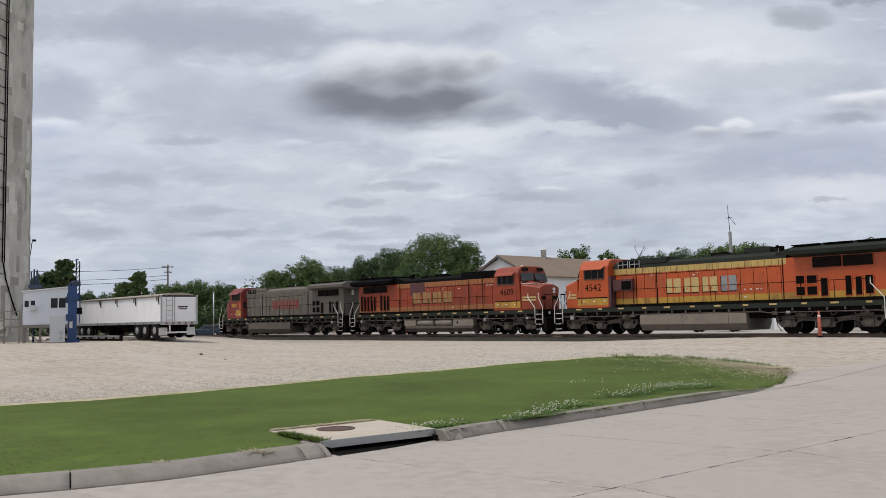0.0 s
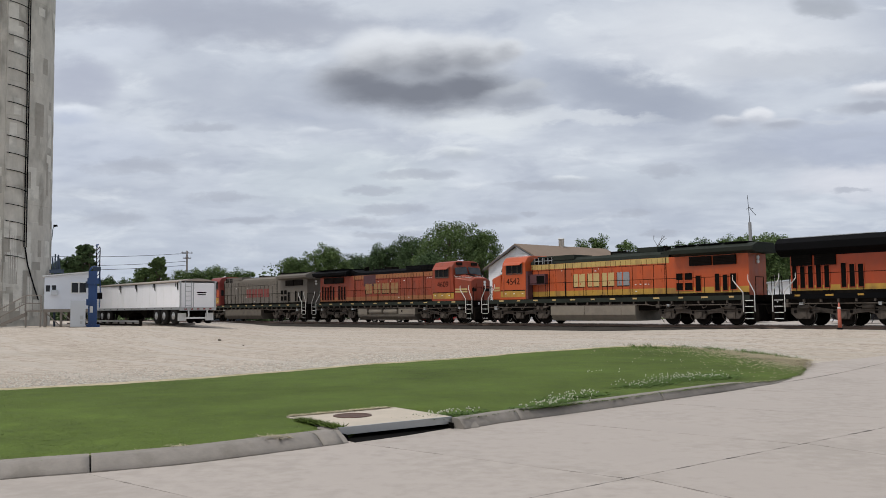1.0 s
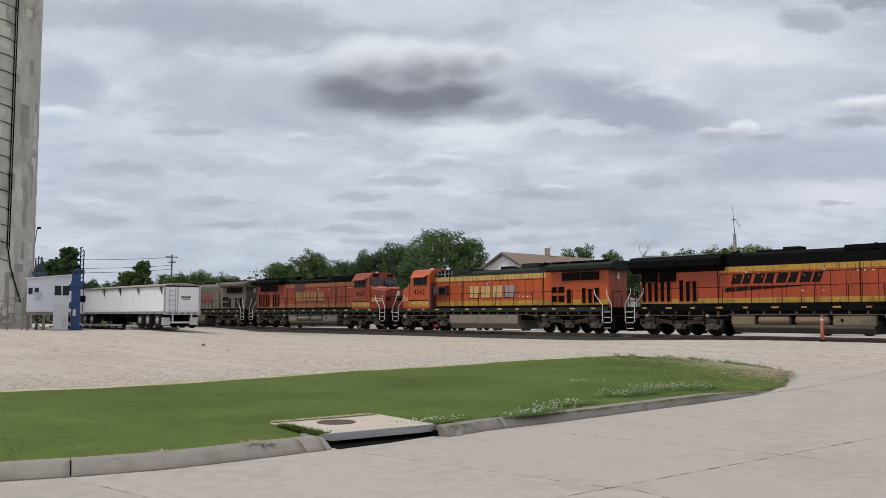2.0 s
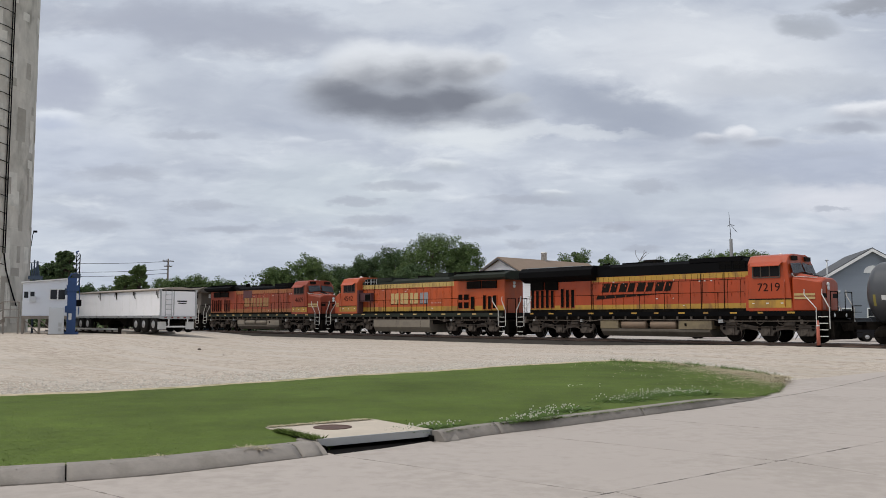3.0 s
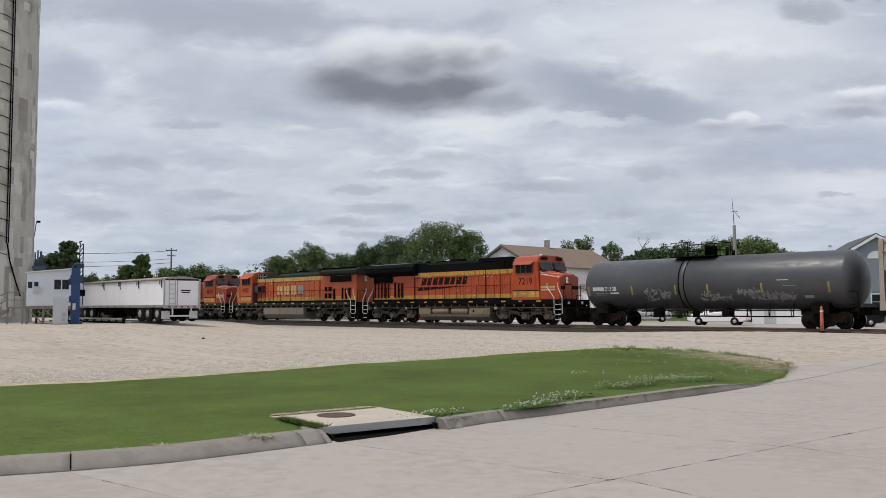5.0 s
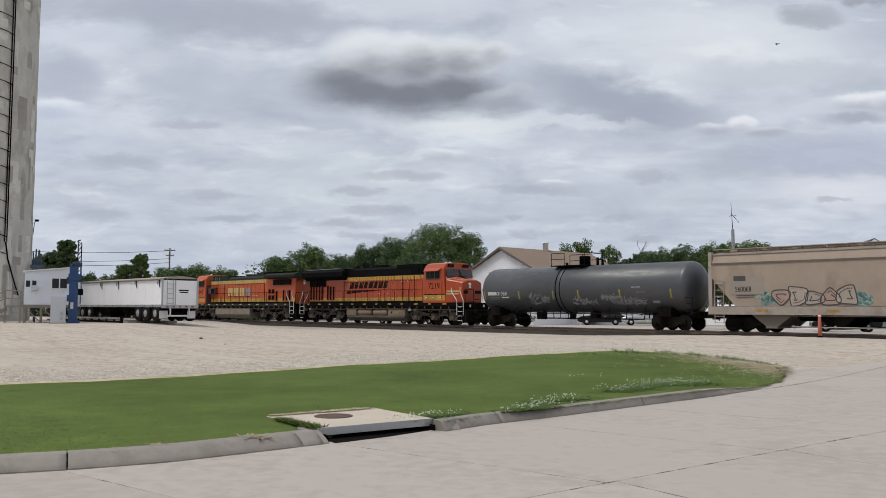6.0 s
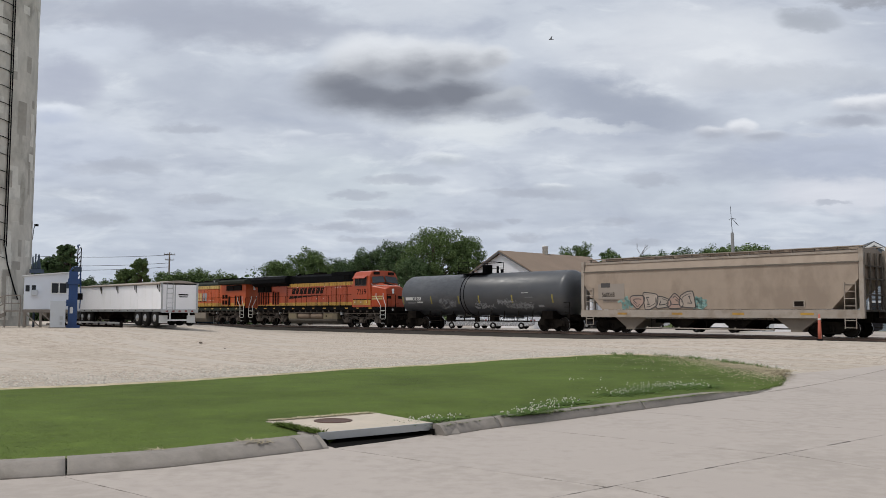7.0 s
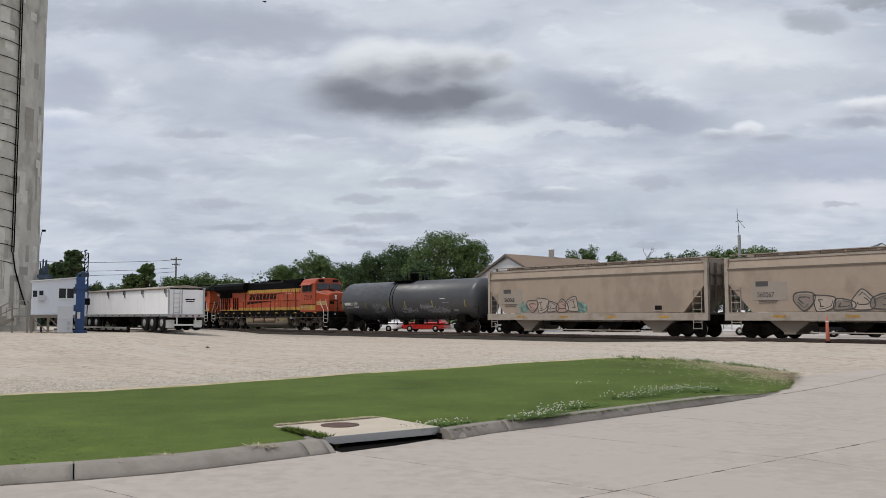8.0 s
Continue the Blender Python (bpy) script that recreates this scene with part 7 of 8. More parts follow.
def trailer():
    corner = Vector((-17.5, 54.0, 0))
    g = 0.69
    m = Matrix.Translation((corner.x, corner.y, g)) @ pose(0, 0, 0, 0, 0, TURN)
    ob = thing("hopper_trailer", m, "white grain hopper semi-trailer with rolled tarp", "trailer")
    L, W = 13.3, 2.45
    z0, z1 = 1.04, 2.58
    boxpart("side_panel", (-L, 0, 0, 0.05, z0, z1), WHITE, ob, "", 0.006)
    boxpart("side_panel", (-L, 0, W - 0.05, W, z0, z1), WHITE, ob, "", 0.006)
    boxpart("front_panel", (-L, -L + 0.05, 0.05, W - 0.05, z0, z1), WHITE, ob)
    boxpart("rear_panel", (-0.05, 0.0, 0.05, W - 0.05, z0, z1), WHITE, ob)
    for x in np.arange(-L + 1.1, -0.4, 1.1):
        boxpart("panel_seam", (x, x + 0.02, -0.006, 0.0, z0 + 0.05, z1 - 0.02), TRIM, ob)
    boxpart("bottom_rail", (-L - 0.03, 0.03, -0.03, 0.06, z0 - 0.14, z0 + 0.02), GALV, ob, "", 0.01)
    boxpart("bottom_rail", (-L - 0.03, 0.03, W - 0.06, W + 0.03, z0 - 0.14, z0 + 0.02), GALV, ob, "", 0.01)
    boxpart("top_rail", (-L - 0.03, 0.03, -0.04, 0.06, z1, z1 + 0.12), GALV, ob, "", 0.01)
    boxpart("top_rail", (-L - 0.03, 0.03, W - 0.06, W + 0.04, z1, z1 + 0.12), GALV, ob, "", 0.01)
    # tarp over bows
    bm = bmesh.new()
    rings = []
    for i in range(27):
        x = -L + (L) * i / 26
        sag = 0.05 * abs(math.sin(math.pi * i / 2))
        rings.append([bm.verts.new((x, W * k / 8, z1 + 0.10 + (0.17 - sag) * math.sin(math.pi * k / 8))) for k in range(9)])
    for a, b in zip(rings, rings[1:]):
        for k in range(8):
            bm.faces.new([a[k], b[k], b[k + 1], a[k + 1]])
    bm.faces.new(rings[0])
    bm.faces.new(rings[-1][::-1])
    bmesh.ops.recalc_face_normals(bm, faces=bm.faces[:])
    part("tarp", bm, SILL, ob, "pale grey tarp over bows")
    bm = bmesh.new()
    pipe(bm, [(-L, -0.06, z1 + 0.10), (0.02, -0.06, z1 + 0.06)], 0.06)
    part("tarp_roll", bm, SILL, ob)
    for f in (0.30, 0.51, 0.73, 0.985):
        x = -L + L * f
        bm = bmesh.new()
        pipe(bm, [(x, -0.05, z1 + 0.1), (x + 0.05, -0.07, z1 - 0.35), (x + 0.12, -0.07, z1 - 0.45)], 0.03)
        pipe(bm, [(x - 0.2, -0.05, z1 + 0.1), (x - 0.2, -0.07, z1 - 0.25)], 0.025)
        part("tarp_stop", bm, UNDER, ob)
    # small dark marks along the bottom rail, no lamps
    for x in np.arange(-L + 0.9, 0, 1.25):
        boxpart("rail_mark", (x, x + 0.09, -0.05, -0.03, z0 - 0.09, z0 - 0.03), UNDER, ob)
    # sloped hoppers and frame; shade under the body is in their near-black colour
    for xc in (-9.6, -5.6):
        bm = bmesh.new()
        prism(bm, [(xc - 1.9, z0 - 0.1), (xc + 1.9, z0 - 0.1), (xc + 0.45, 0.38), (xc - 0.45, 0.38)], 0.35, W - 0.35)
        part("hopper_bottom", bm, UNDER, ob, "", 0.02)
    boxpart("frame_beam", (-L + 0.2, -0.1, 0.5, 0.65, 0.70, 0.9), UNDER, ob)
    boxpart("frame_beam", (-L + 0.2, -0.1, W - 0.65, W - 0.5, 0.70, 0.9), UNDER, ob)
    for x in (-0.8, -2.2, -3.35):
        road_wheel(ob, x, 0.12, 0.51, 0.51, -1)
        road_wheel(ob, x, W - 0.12, 0.51, 0.51, 1)
        boxpart("axle", (x - 0.07, x + 0.07, 0.1, W - 0.1, 0.45, 0.58), UNDER, ob)
    for y in (0.3, W - 0.3):
        bm = bmesh.new()
        pipe(bm, [(-10.9, y, 0.9), (-10.9, y, 0.12)], 0.07)
        pipe(bm, [(-10.9, y, 0.25), (-10.3, y, 0.85)], 0.035)
        part("landing_leg", bm, UNDER, ob)
        boxpart("mud_flap", (0.02 - 0.3, 0.03 - 0.3, y - 0.28, y + 0.28, 0.2, 0.68), MARK, ob)
    # rear: frame, ladder, lamps, bumper
    for y in (0.0, W - 0.1):
        boxpart("rear_post", (0.0, 0.05, y, y + 0.1, z0 - 0.12, z1 + 0.1), GALV, ob)
    boxpart("rear_sill", (0.0, 0.06, 0.0, W, z0 - 0.2, z0), GALV, ob)
    bm = bmesh.new()
    for y in (0.35, 0.75):
        tube(bm, (0.08, y, z0 - 0.1), (0.08, y, z1 + 0.1), 0.02, seg=6)
    for k in range(5):
        tube(bm, (0.08, 0.35, z0 + 0.1 + 0.3 * k), (0.08, 0.75, z0 + 0.1 + 0.3 * k), 0.018, seg=6)
    part("ladder", bm, GALV, ob)
    boxpart("rear_rib", (0.0, 0.03, 0.9, 0.95, z0, z1), GALV, ob)
    for k in range(5):
        boxpart("tail_lamp", (0.06, 0.075, 0.3 + 0.42 * k, 0.45 + 0.42 * k, z0 - 0.15, z0 - 0.06), RED, ob)
    boxpart("emblem_bar", (0.0, 0.012, 1.15, 1.8, 1.92, 2.0), UNDER, ob, "dark plain lettering bar")
    boxpart("emblem_bar", (0.0, 0.012, 1.2, 1.75, 1.80, 1.86), UNDER, ob)
    bm = bmesh.new()
    prism(bm, [(0.0, 0.0), (0.05, 0.0), (0.05, 0.1), (0.0, 0.1)], 0.4, W - 0.4)
    for y in (0.6, W - 0.6):
        box(bm, 0.0, 0.05, y - 0.04, y + 0.04, 0.05, 0.86)
    for v in bm.verts:
        v.co.z += 0.32 if v.co.z < 0.3 else 0
    part("bumper", bm, MARK, ob, "white underride bumper")
    # the tractor ahead of it, mostly hidden
    tr = thing("truck_tractor", m, "white truck tractor coupled to the trailer", "truck")
    boxpart("chassis", (-L - 4.6, -L + 2.4, 0.75, W - 0.75, 0.62, 0.86), UNDER, tr)
    boxpart("fuel_tank", (-L - 2.6, -L - 1.4, 0.1, 0.6, 0.35, 0.85), GALV, tr, "", 0.08)
    bm = bmesh.new()
    prism(bm, [(-L - 2.6, 0.9), (-L - 0.9, 0.9), (-L - 0.9, 2.7), (-L - 2.3, 2.75), (-L - 2.6, 2.0)], 0.2, W - 0.2)
    part("cab", bm, WHITE, tr, "", 0.06)
    bm = bmesh.new()
    prism(bm, [(-L - 4.5, 0.6), (-L - 2.6, 0.6), (-L - 2.6, 1.9), (-L - 4.4, 1.6)], 0.4, W - 0.4)
    part("bonnet", bm, WHITE, tr, "", 0.08)
    boxpart("side_window", (-L - 2.3, -L - 1.5, 0.185, 0.2, 1.75, 2.35), GLASS, tr)
    for x in (-L + 0.4, -L + 1.7, -L - 3.9):
        road_wheel(tr, x, 0.15, 0.51, 0.51, -1)
        road_wheel(tr, x, W - 0.15, 0.51, 0.51, 1)
    # weigh bridge under it
    bm = bmesh.new()
    box(bm, -L - 6, -3.9, -0.35, W + 0.5, -0.14, 0.0)
    wb = solid("weigh_bridge", bm, CURB, m, "low concrete truck scale deck", "truck scale", bevel=0.01)
    boxpart("deck_edge", (-L - 3, -3.7, -0.95, -0.88, 0.12, 0.23), GALV, wb, "pale steel guide rail")
    # added dark strip that stands for the shade below the guide rail
    boxpart("guide_shade_strip", (-L - 3, -3.7, -0.93, -0.90, -0.12, 0.02), UNDER, wb)
    for x in np.arange(-L - 2.9, -3.6, 1.25):
        boxpart("rail_post", (x, x + 0.1, -0.96, -0.87, -0.75, 0.12), UNDER, wb)
    boxpart("rail_post", (-3.8, -3.62, -0.99, -0.84, -0.75, 0.30), UNDER, wb)
    for x in np.arange(-L - 5, -4.2, 1.6):
        boxpart("foot", (x, x + 0.25, -0.3, W + 0.45, -0.75, -0.14), UNDER, wb)


trailer()


# ---- beyond the track ----
def siding_wall(parent, x0, x1, y, z0, z1, material, step=0.18, side=-1):
    """Lapped boards on one joined face."""
    bm = bmesh.new()
    z = z0
    while z < z1 - 0.02:
        zt = min(z + step, z1)
        prism(bm, [(0, z), (side * 0.02, z), (side * 0.004, zt), (0, zt)], x0, x1)
        z += step
    for v in bm.verts:
        v.co = Vector((v.co.y, v.co.x + y, v.co.z))
    bmesh.ops.recalc_face_normals(bm, faces=bm.faces[:])
    return part("siding", bm, material, parent)


def window_unit(parent, x, y, z, w, h, side=-1):
    f = boxpart("window", (x - w / 2 - 0.08, x + w / 2 + 0.08, min(y, y + side * 0.06), max(y, y + side * 0.06), z - 0.08, z + h + 0.08), TRIM, parent, "white window frame")
    for k in range(2):
        boxpart("pane", (x - w / 2 + 0.02, x + w / 2 - 0.02, min(y + side * 0.055, y + side * 0.066), max(y + side * 0.055, y + side * 0.066), z + 0.02 + k * h / 2, z + (k + 1) * h / 2 - 0.03), GLASS, f)


def white_house():
    """Local x along the gable to the near end, local y along the ridge, away from the track."""
    peak = Vector((5.88, 90.0, 0))
    ob = thing("white_house", Matrix.Translation(peak) @ pose(0, 0, 0, 0, 0, TURN), "white-sided gabled house with brown shingle roof", "house")
    hw, eave, ridge, L = 4.3, 5.7, 7.85, 14.2
    bm = bmesh.new()
    prism(bm, [(-hw, -0.3), (hw, -0.3), (hw, eave), (0, ridge - 0.12), (-hw, eave)], 0, L)
    part("wall", bm, WHITE, ob)
    for s in (-1, 1):
        bm = bmesh.new()
        prism(bm, [(0, ridge), (s * (hw + 0.45), eave - 0.23), (s * (hw + 0.45), eave - 0.11), (0, ridge + 0.14)], -0.4, L + 0.4)
        part("roof_slope", bm, ROOF, ob, "brown shingle slope")
        bm = bmesh.new()
        prism(bm, [(0, ridge - 0.14), (s * (hw + 0.45), eave - 0.31), (s * (hw + 0.45), eave - 0.22), (0, ridge + 0.01)], -0.44, -0.36)
        part("barge_board", bm, DARKROOF, ob)
    bm = bmesh.new()
    z = 0.3
    while z < ridge - 0.4:
        half = hw if z < eave else hw * (ridge - z) / (ridge - eave)
        box(bm, -half + 0.02, half - 0.02, -0.018, 0.0, z, z + 0.02)
        z += 0.22
    part("siding_laps", bm, TRIM, ob)
    bm = bmesh.new()
    lathe(bm, [(ridge - 0.4, 0.30), (ridge + 0.85, 0.30), (ridge + 0.86, 0.34), (ridge + 0.98, 0.34)], 18, "z")
    ch = part("chimney", bm, TRIM, ob, "pale metal flue")
    ch.location = (0.0, 6.9, 0)
    window_unit(ob, -1.4, 0.0, 4.3, 0.8, 1.1)
    window_unit(ob, 1.4, 0.0, 4.3, 0.8, 1.1)
    for y in (2.5, 5.5, 9.0, 12.0):
        f = boxpart("window", (hw, hw + 0.06, y - 0.5, y + 0.5, 2.6, 4.2), TRIM, ob, "white window frame")
        boxpart("pane", (hw + 0.055, hw + 0.066, y - 0.4, y + 0.4, 2.7, 4.1), GLASS, f)
    # lean-to along the near side
    bm = bmesh.new()
    prism(bm, [(hw, -0.2), (hw + 2.6, -0.2), (hw + 2.6, 3.0), (hw, 3.6)], 6.0, L - 0.5)
    part("lean_to", bm, WHITE, ob)
    bm = bmesh.new()
    prism(bm, [(hw + 0.02, 3.62), (hw + 2.9, 2.98), (hw + 2.9, 3.1), (hw + 0.02, 3.75)], 5.8, L - 0.3)
    part("lean_to_roof", bm, ROOF, ob)


white_house()


def grey_house():
    c = polar(26.19, 90)
    ob = thing("grey_house", Matrix.Translation((c.x, c.y, 0)) @ pose(0, 0, 0, 0, 0, -26 + 12), "grey-sided house with white trim and charcoal roof", "house")
    hw, eave, ridge, L = 5.6, 4.75, 8.12, 12
    bm = bmesh.new()
    prism(bm, [(-hw, -0.3), (hw, -0.3), (hw, eave), (0, ridge - 0.1), (-hw, eave)], 0, L)
    part("wall", bm, GREYSIDING, ob)
    bm = bmesh.new()
    z = 0.3
    while z < ridge - 0.4:
        half = hw if z < eave else hw * (ridge - z) / (ridge - eave)
        box(bm, -half + 0.02, half - 0.02, -0.02, 0.0, z, z + 0.025)
        z += 0.18
    part("siding_laps", bm, GREYSIDING, ob)
    for s in (-1, 1):
        bm = bmesh.new()
        prism(bm, [(0, ridge), (s * (hw + 0.4), eave - 0.24), (s * (hw + 0.4), eave - 0.12), (0, ridge + 0.13)], -0.35, L + 0.3)
        part("roof_slope", bm, DARKROOF, ob, "charcoal shingle slope")
        bm = bmesh.new()
        prism(bm, [(0, ridge - 0.26), (s * (hw + 0.4), eave - 0.50), (s * (hw + 0.4), eave - 0.22), (0, ridge + 0.02)], -0.40, -0.33)
        part("barge_board", bm, TRIM, ob)
    bm = bmesh.new()
    prism(bm, [(0.75 * math.cos(a), 5.9 + 0.7 * math.sin(a)) for a in [math.pi * i / 12 for i in range(13)]], -0.05, -0.002)
    part("arched_vent", bm, TRIM, ob, "white half-round vent")
    for x in (-2.4, 0, 2.4):
        window_unit(ob, x, 0.0, 1.2, 1.0, 1.4)


grey_house()


def white_outbuilding():
    c = polar(19.2, 80)
    ob = thing("white_outbuilding", Matrix.Translation((c.x, c.y, -0.05)) @ pose(0, 0, 0, 0, 0, -24), "low white outbuilding with a grey roof", "outbuilding")
    bm = bmesh.new()
    prism(bm, [(0, 0), (7.0, 0), (7.0, 3.9), (0, 3.3)], 0, 5)
    part("wall", bm, WHITE, ob)
    bm = bmesh.new()
    prism(bm, [(-0.3, 3.28), (7.3, 3.93), (7.3, 4.06), (-0.3, 3.4)], -0.3, 5.3)
    part("roof", bm, CABINET, ob, "grey sheet roof")
    for x in np.arange(0.3, 7, 0.45):
        boxpart("siding_rib", (x, x + 0.03, -0.02, 0.0, 0.05, 3.25), WHITE, ob)
    d = boxpart("door", (1.0, 1.95, -0.04, 0.0, 0.05, 2.1), CABINET, ob)
    boxpart("door_handle", (1.82, 1.88, -0.08, -0.04, 1.0, 1.1), GALV, d)
    window_unit(ob, 4.4, 0.0, 1.2, 1.2, 1.0)


white_outbuilding()


def street_strip():
    """The pale street past the track."""
    bm = bmesh.new()
    rows = []
    for q in np.arange(-150, 60, 3.0):
        row = []
        for p in (54.0, 60.0, 68.0, 80.0):
            v = ACROSS * p + ALONG * float(q)
            row.append(bm.verts.new((v.x, v.y, land(v.x, v.y) + 0.004)))
        rows.append(row)
    for a, b in zip(rows, rows[1:]):
        for i in range(3):
            bm.faces.new([a[i], a[i + 1], b[i + 1], b[i]])
    bmesh.ops.recalc_face_normals(bm, faces=bm.faces[:])
    solid("street", bm, CONCRETE, Matrix(), "pale concrete street beyond the railway", "road", kind="structure")


street_strip()


def car(paint, where, heading, label, tall=0.0, category="car"):
    z = land(where[0], where[1])
    ob = thing("car", pose(where[0], where[1], z, 0, 0, heading), label, category, "cars parked beyond the track")
    W = 0.9
    h = 1.45 + tall
    bm = bmesh.new()
    prism(bm, [(-2.35, 0.42), (-1.95, 0.28), (1.95, 0.28), (2.35, 0.40), (2.33, 0.72), (1.95, 0.90), (1.0, 0.98), (-2.2, 1.0 + tall * 0.5), (-2.38, 0.8)], -W, W)
    part("body", bm, paint, ob, bevel=0.07)
    bm = bmesh.new()
    a = [(-2.1, 0.96), (1.15, 0.95), (0.35, h), (-1.75, h)]
    lo, hi = prism(bm, a, -W + 0.1, W - 0.1)
    for v in bm.verts:
        if v.co.z > 1.2:
            v.co.y *= 0.84
    part("cabin", bm, paint, ob, bevel=0.06)
    for y in (-1, 1):
        for x0, x1 in ((-1.7, -0.85), (-0.75, 0.15), (0.2, 0.62)):
            bm = bmesh.new()
            zt = h - 0.12
            pts = [(x0, 1.02), (x1, 1.02), (x1 - (0.28 if x1 > 0.5 else 0), zt - (0.12 if x1 > 0.5 else 0)), (x0 + 0.02, zt)]
            f = []
            for px, pz in pts:
                k = (pz - 0.95) / (h - 0.95)
                f.append(bm.verts.new((px, y * (0.8 - 0.128 * k + 0.012), pz)))
            bm.faces.new(f if y < 0 else f[::-1])
            part("side_window", bm, GLASS, ob)
        for x in (-1.42, 1.42):
            road_wheel(ob, x, y * 0.8, 0.34, 0.34, y, w=0.22)
        boxpart("head_lamp", (2.2, 2.34, min(y * 0.5, y * 0.82), max(y * 0.5, y * 0.82), 0.62, 0.76), LENS, ob, "", 0.02)
        boxpart("tail_lamp", (-2.38, -2.28, min(y * 0.6, y * 0.85), max(y * 0.6, y * 0.85), 0.72, 0.92), RED, ob, "", 0.02)
        boxpart("door_handle", (-0.5, -0.3, min(y * 0.9, y * 0.93), max(y * 0.9, y * 0.93), 0.82, 0.86), RIM, ob)
    return ob


car(CARBLACK, (29.3, 64.2), 164, "shiny black parked sport utility car", 0.25)
car(CARBLACK, (15.8, 88.5), 170, "black parked saloon car")
car(CARSILVER, (20.0, 87.5), 172, "silver parked saloon car")
car(CARRED, (-2.6, 90.5), 160, "red parked car beside the street")
car(DARKBLUE, (-27.0, 101.0), 158, "dark blue parked car beyond the trailer")
car(WHITE, (-7.4, 91.5), 158, "white parked car beside the street")
car(CARSILVER, (2.4, 88.0), 150, "pale silver parked car", 0.2)
car(CARSILVER, (6.4, 86.0), 160, "pale grey parked car beside the white house")
car(WHITE, (22.2, 71.5), 150, "plain white van parked beyond the railway", 0.55)


def marker_post():
    v = polar(23.15, 44.6)
    ob = thing("marker_post", pose(v.x, v.y, land(v.x, v.y)), "faded orange plastic marker post at the crossing", "marker post")
    bm = bmesh.new()
    lathe(bm, [(0.0, 0.088), (0.5, 0.080), (1.0, 0.066), (1.05, 0.045), (1.15, 0.045), (1.20, 0.02)], 16, "z")
    part("post", bm, CONE, ob)
    bm = bmesh.new()
    lathe(bm, [(-0.04, 0.13), (0.02, 0.13), (0.035, 0.10)], 16, "z")
    part("base", bm, BLACK, ob)
    for z in (0.92,):
        bm = bmesh.new()
        tube(bm, (0, 0, z), (0, 0, z + 0.07), 0.074, 0.071, seg=16)
        part("reflective_band", bm, MARK, ob)


marker_post()


def clod(x, y, r, seed):
    rng = random.Random(seed)
    bm = bmesh.new()
    bmesh.ops.create_icosphere(bm, subdivisions=2, radius=r)
    for v in bm.verts:
        v.co *= 1 + 0.35 * noise.noise(v.co * (2.5 / r) + Vector((seed, 0, 0)))
        v.co.z *= 0.6
    solid("clod", bm, BARK, pose(x, y, land(x, y) - 0.05 + r * 0.35), "dark clod of earth on the gravel", "clod", "clods on the yard")


for i, (x, y, r) in enumerate(((-11.55, 41.6, 0.09), (-9.5, 38.0, 0.04))):
    clod(x, y, r, i)


def utility_pole(az, dist, top, label, arms=2):
    v = polar(az, dist)
    ob = thing("utility_pole", pose(v.x, v.y, land(v.x, v.y), 0, 0, -az + 20), label, "utility pole", "utility poles")
    bm = bmesh.new()
    tube(bm, (0, 0, -0.3), (0, 0, top), 0.16, 0.11, seg=10)
    part("pole", bm, POLEWOOD, ob)
    for k in range(arms):
        z = top - 0.35 - 0.8 * k
        boxpart("crossarm", (-0.85 + 0.25 * k, 0.85 - 0.25 * k, -0.06, 0.06, z - 0.06, z + 0.06), POLEWOOD, ob)
        for x in (-0.75, -0.3, 0.3, 0.75):
            bm = bmesh.new()
            tube(bm, (x * (1 - 0.2 * k), 0, z + 0.06), (x * (1 - 0.2 * k), 0, z + 0.24), 0.05, 0.03, seg=6)
            part("insulator", bm, GALV, ob)
    return v


PA = utility_pole(-17.52, 138, 10.6, "wooden utility pole with crossarms behind the trailer")
PB = utility_pole(-33.0, 118, 9.6, "wooden utility pole with crossarms past the silo")
for dz in (-0.3, -1.5, -2.1):
    bm = bmesh.new()
    pts = []
    for i in range(13):
        f = i / 12
        p = PA.lerp(PB, f)
        pts.append((p.x, p.y, 10.5 + dz + (9.5 - 10.5) * f - 1.6 * 4 * f * (1 - f) * 0.5))
    pipe(bm, pts, 0.03, 5)
    solid("overhead_wire", bm, BLACK, Matrix(), "sagging overhead line between the poles", "wire", group="overhead wires")


def antenna():
    v = polar(18.35, 78)
    ob = thing("antenna_mast", pose(v.x, v.y, 0), "grey pole with a thin whip antenna", "antenna")
    bm = bmesh.new()
    tube(bm, (0, 0, -0.2), (-0.08, 0, 8.4), 0.17, 0.13, seg=10)
    part("pole", bm, MASTGREY, ob)
    bm = bmesh.new()
    tube(bm, (-0.08, 0, 8.4), (-0.2, 0, 10.7), 0.03, 0.015, seg=6)
    part("whip", bm, UNDER, ob)
    bm = bmesh.new()
    pipe(bm, [(-0.35, 0, 9.5), (-0.1, 0, 9.65), (0.45, 0, 9.0)], 0.02)
    pipe(bm, [(-0.1, 0, 9.65), (0.25, 0, 9.55)], 0.02)
    part("side_arm", bm, UNDER, ob)
    v = polar(23.75, 75)
    bm = bmesh.new()
    tube(bm, (0, 0, -0.2), (0, 0, 6.3), 0.06, 0.05, seg=8)
    box(bm, -0.13, 0.13, -0.05, 0.05, 6.2, 6.28)
    solid("vent_post", bm, GALV, pose(v.x, v.y, 0), "thin grey steel post behind the houses", "post")
    v = polar(-14.75, 96)
    bm = bmesh.new()
    tube(bm, (0, 0, -0.2), (0, 0, 4.9), 0.07, 0.06, seg=8)
    box(bm, -0.1, 0.1, -0.08, 0.08, 4.85, 4.93)
    solid("signal_post", bm, GALV, pose(v.x, v.y, 0), "slim pale post beside the track", "post")


antenna()


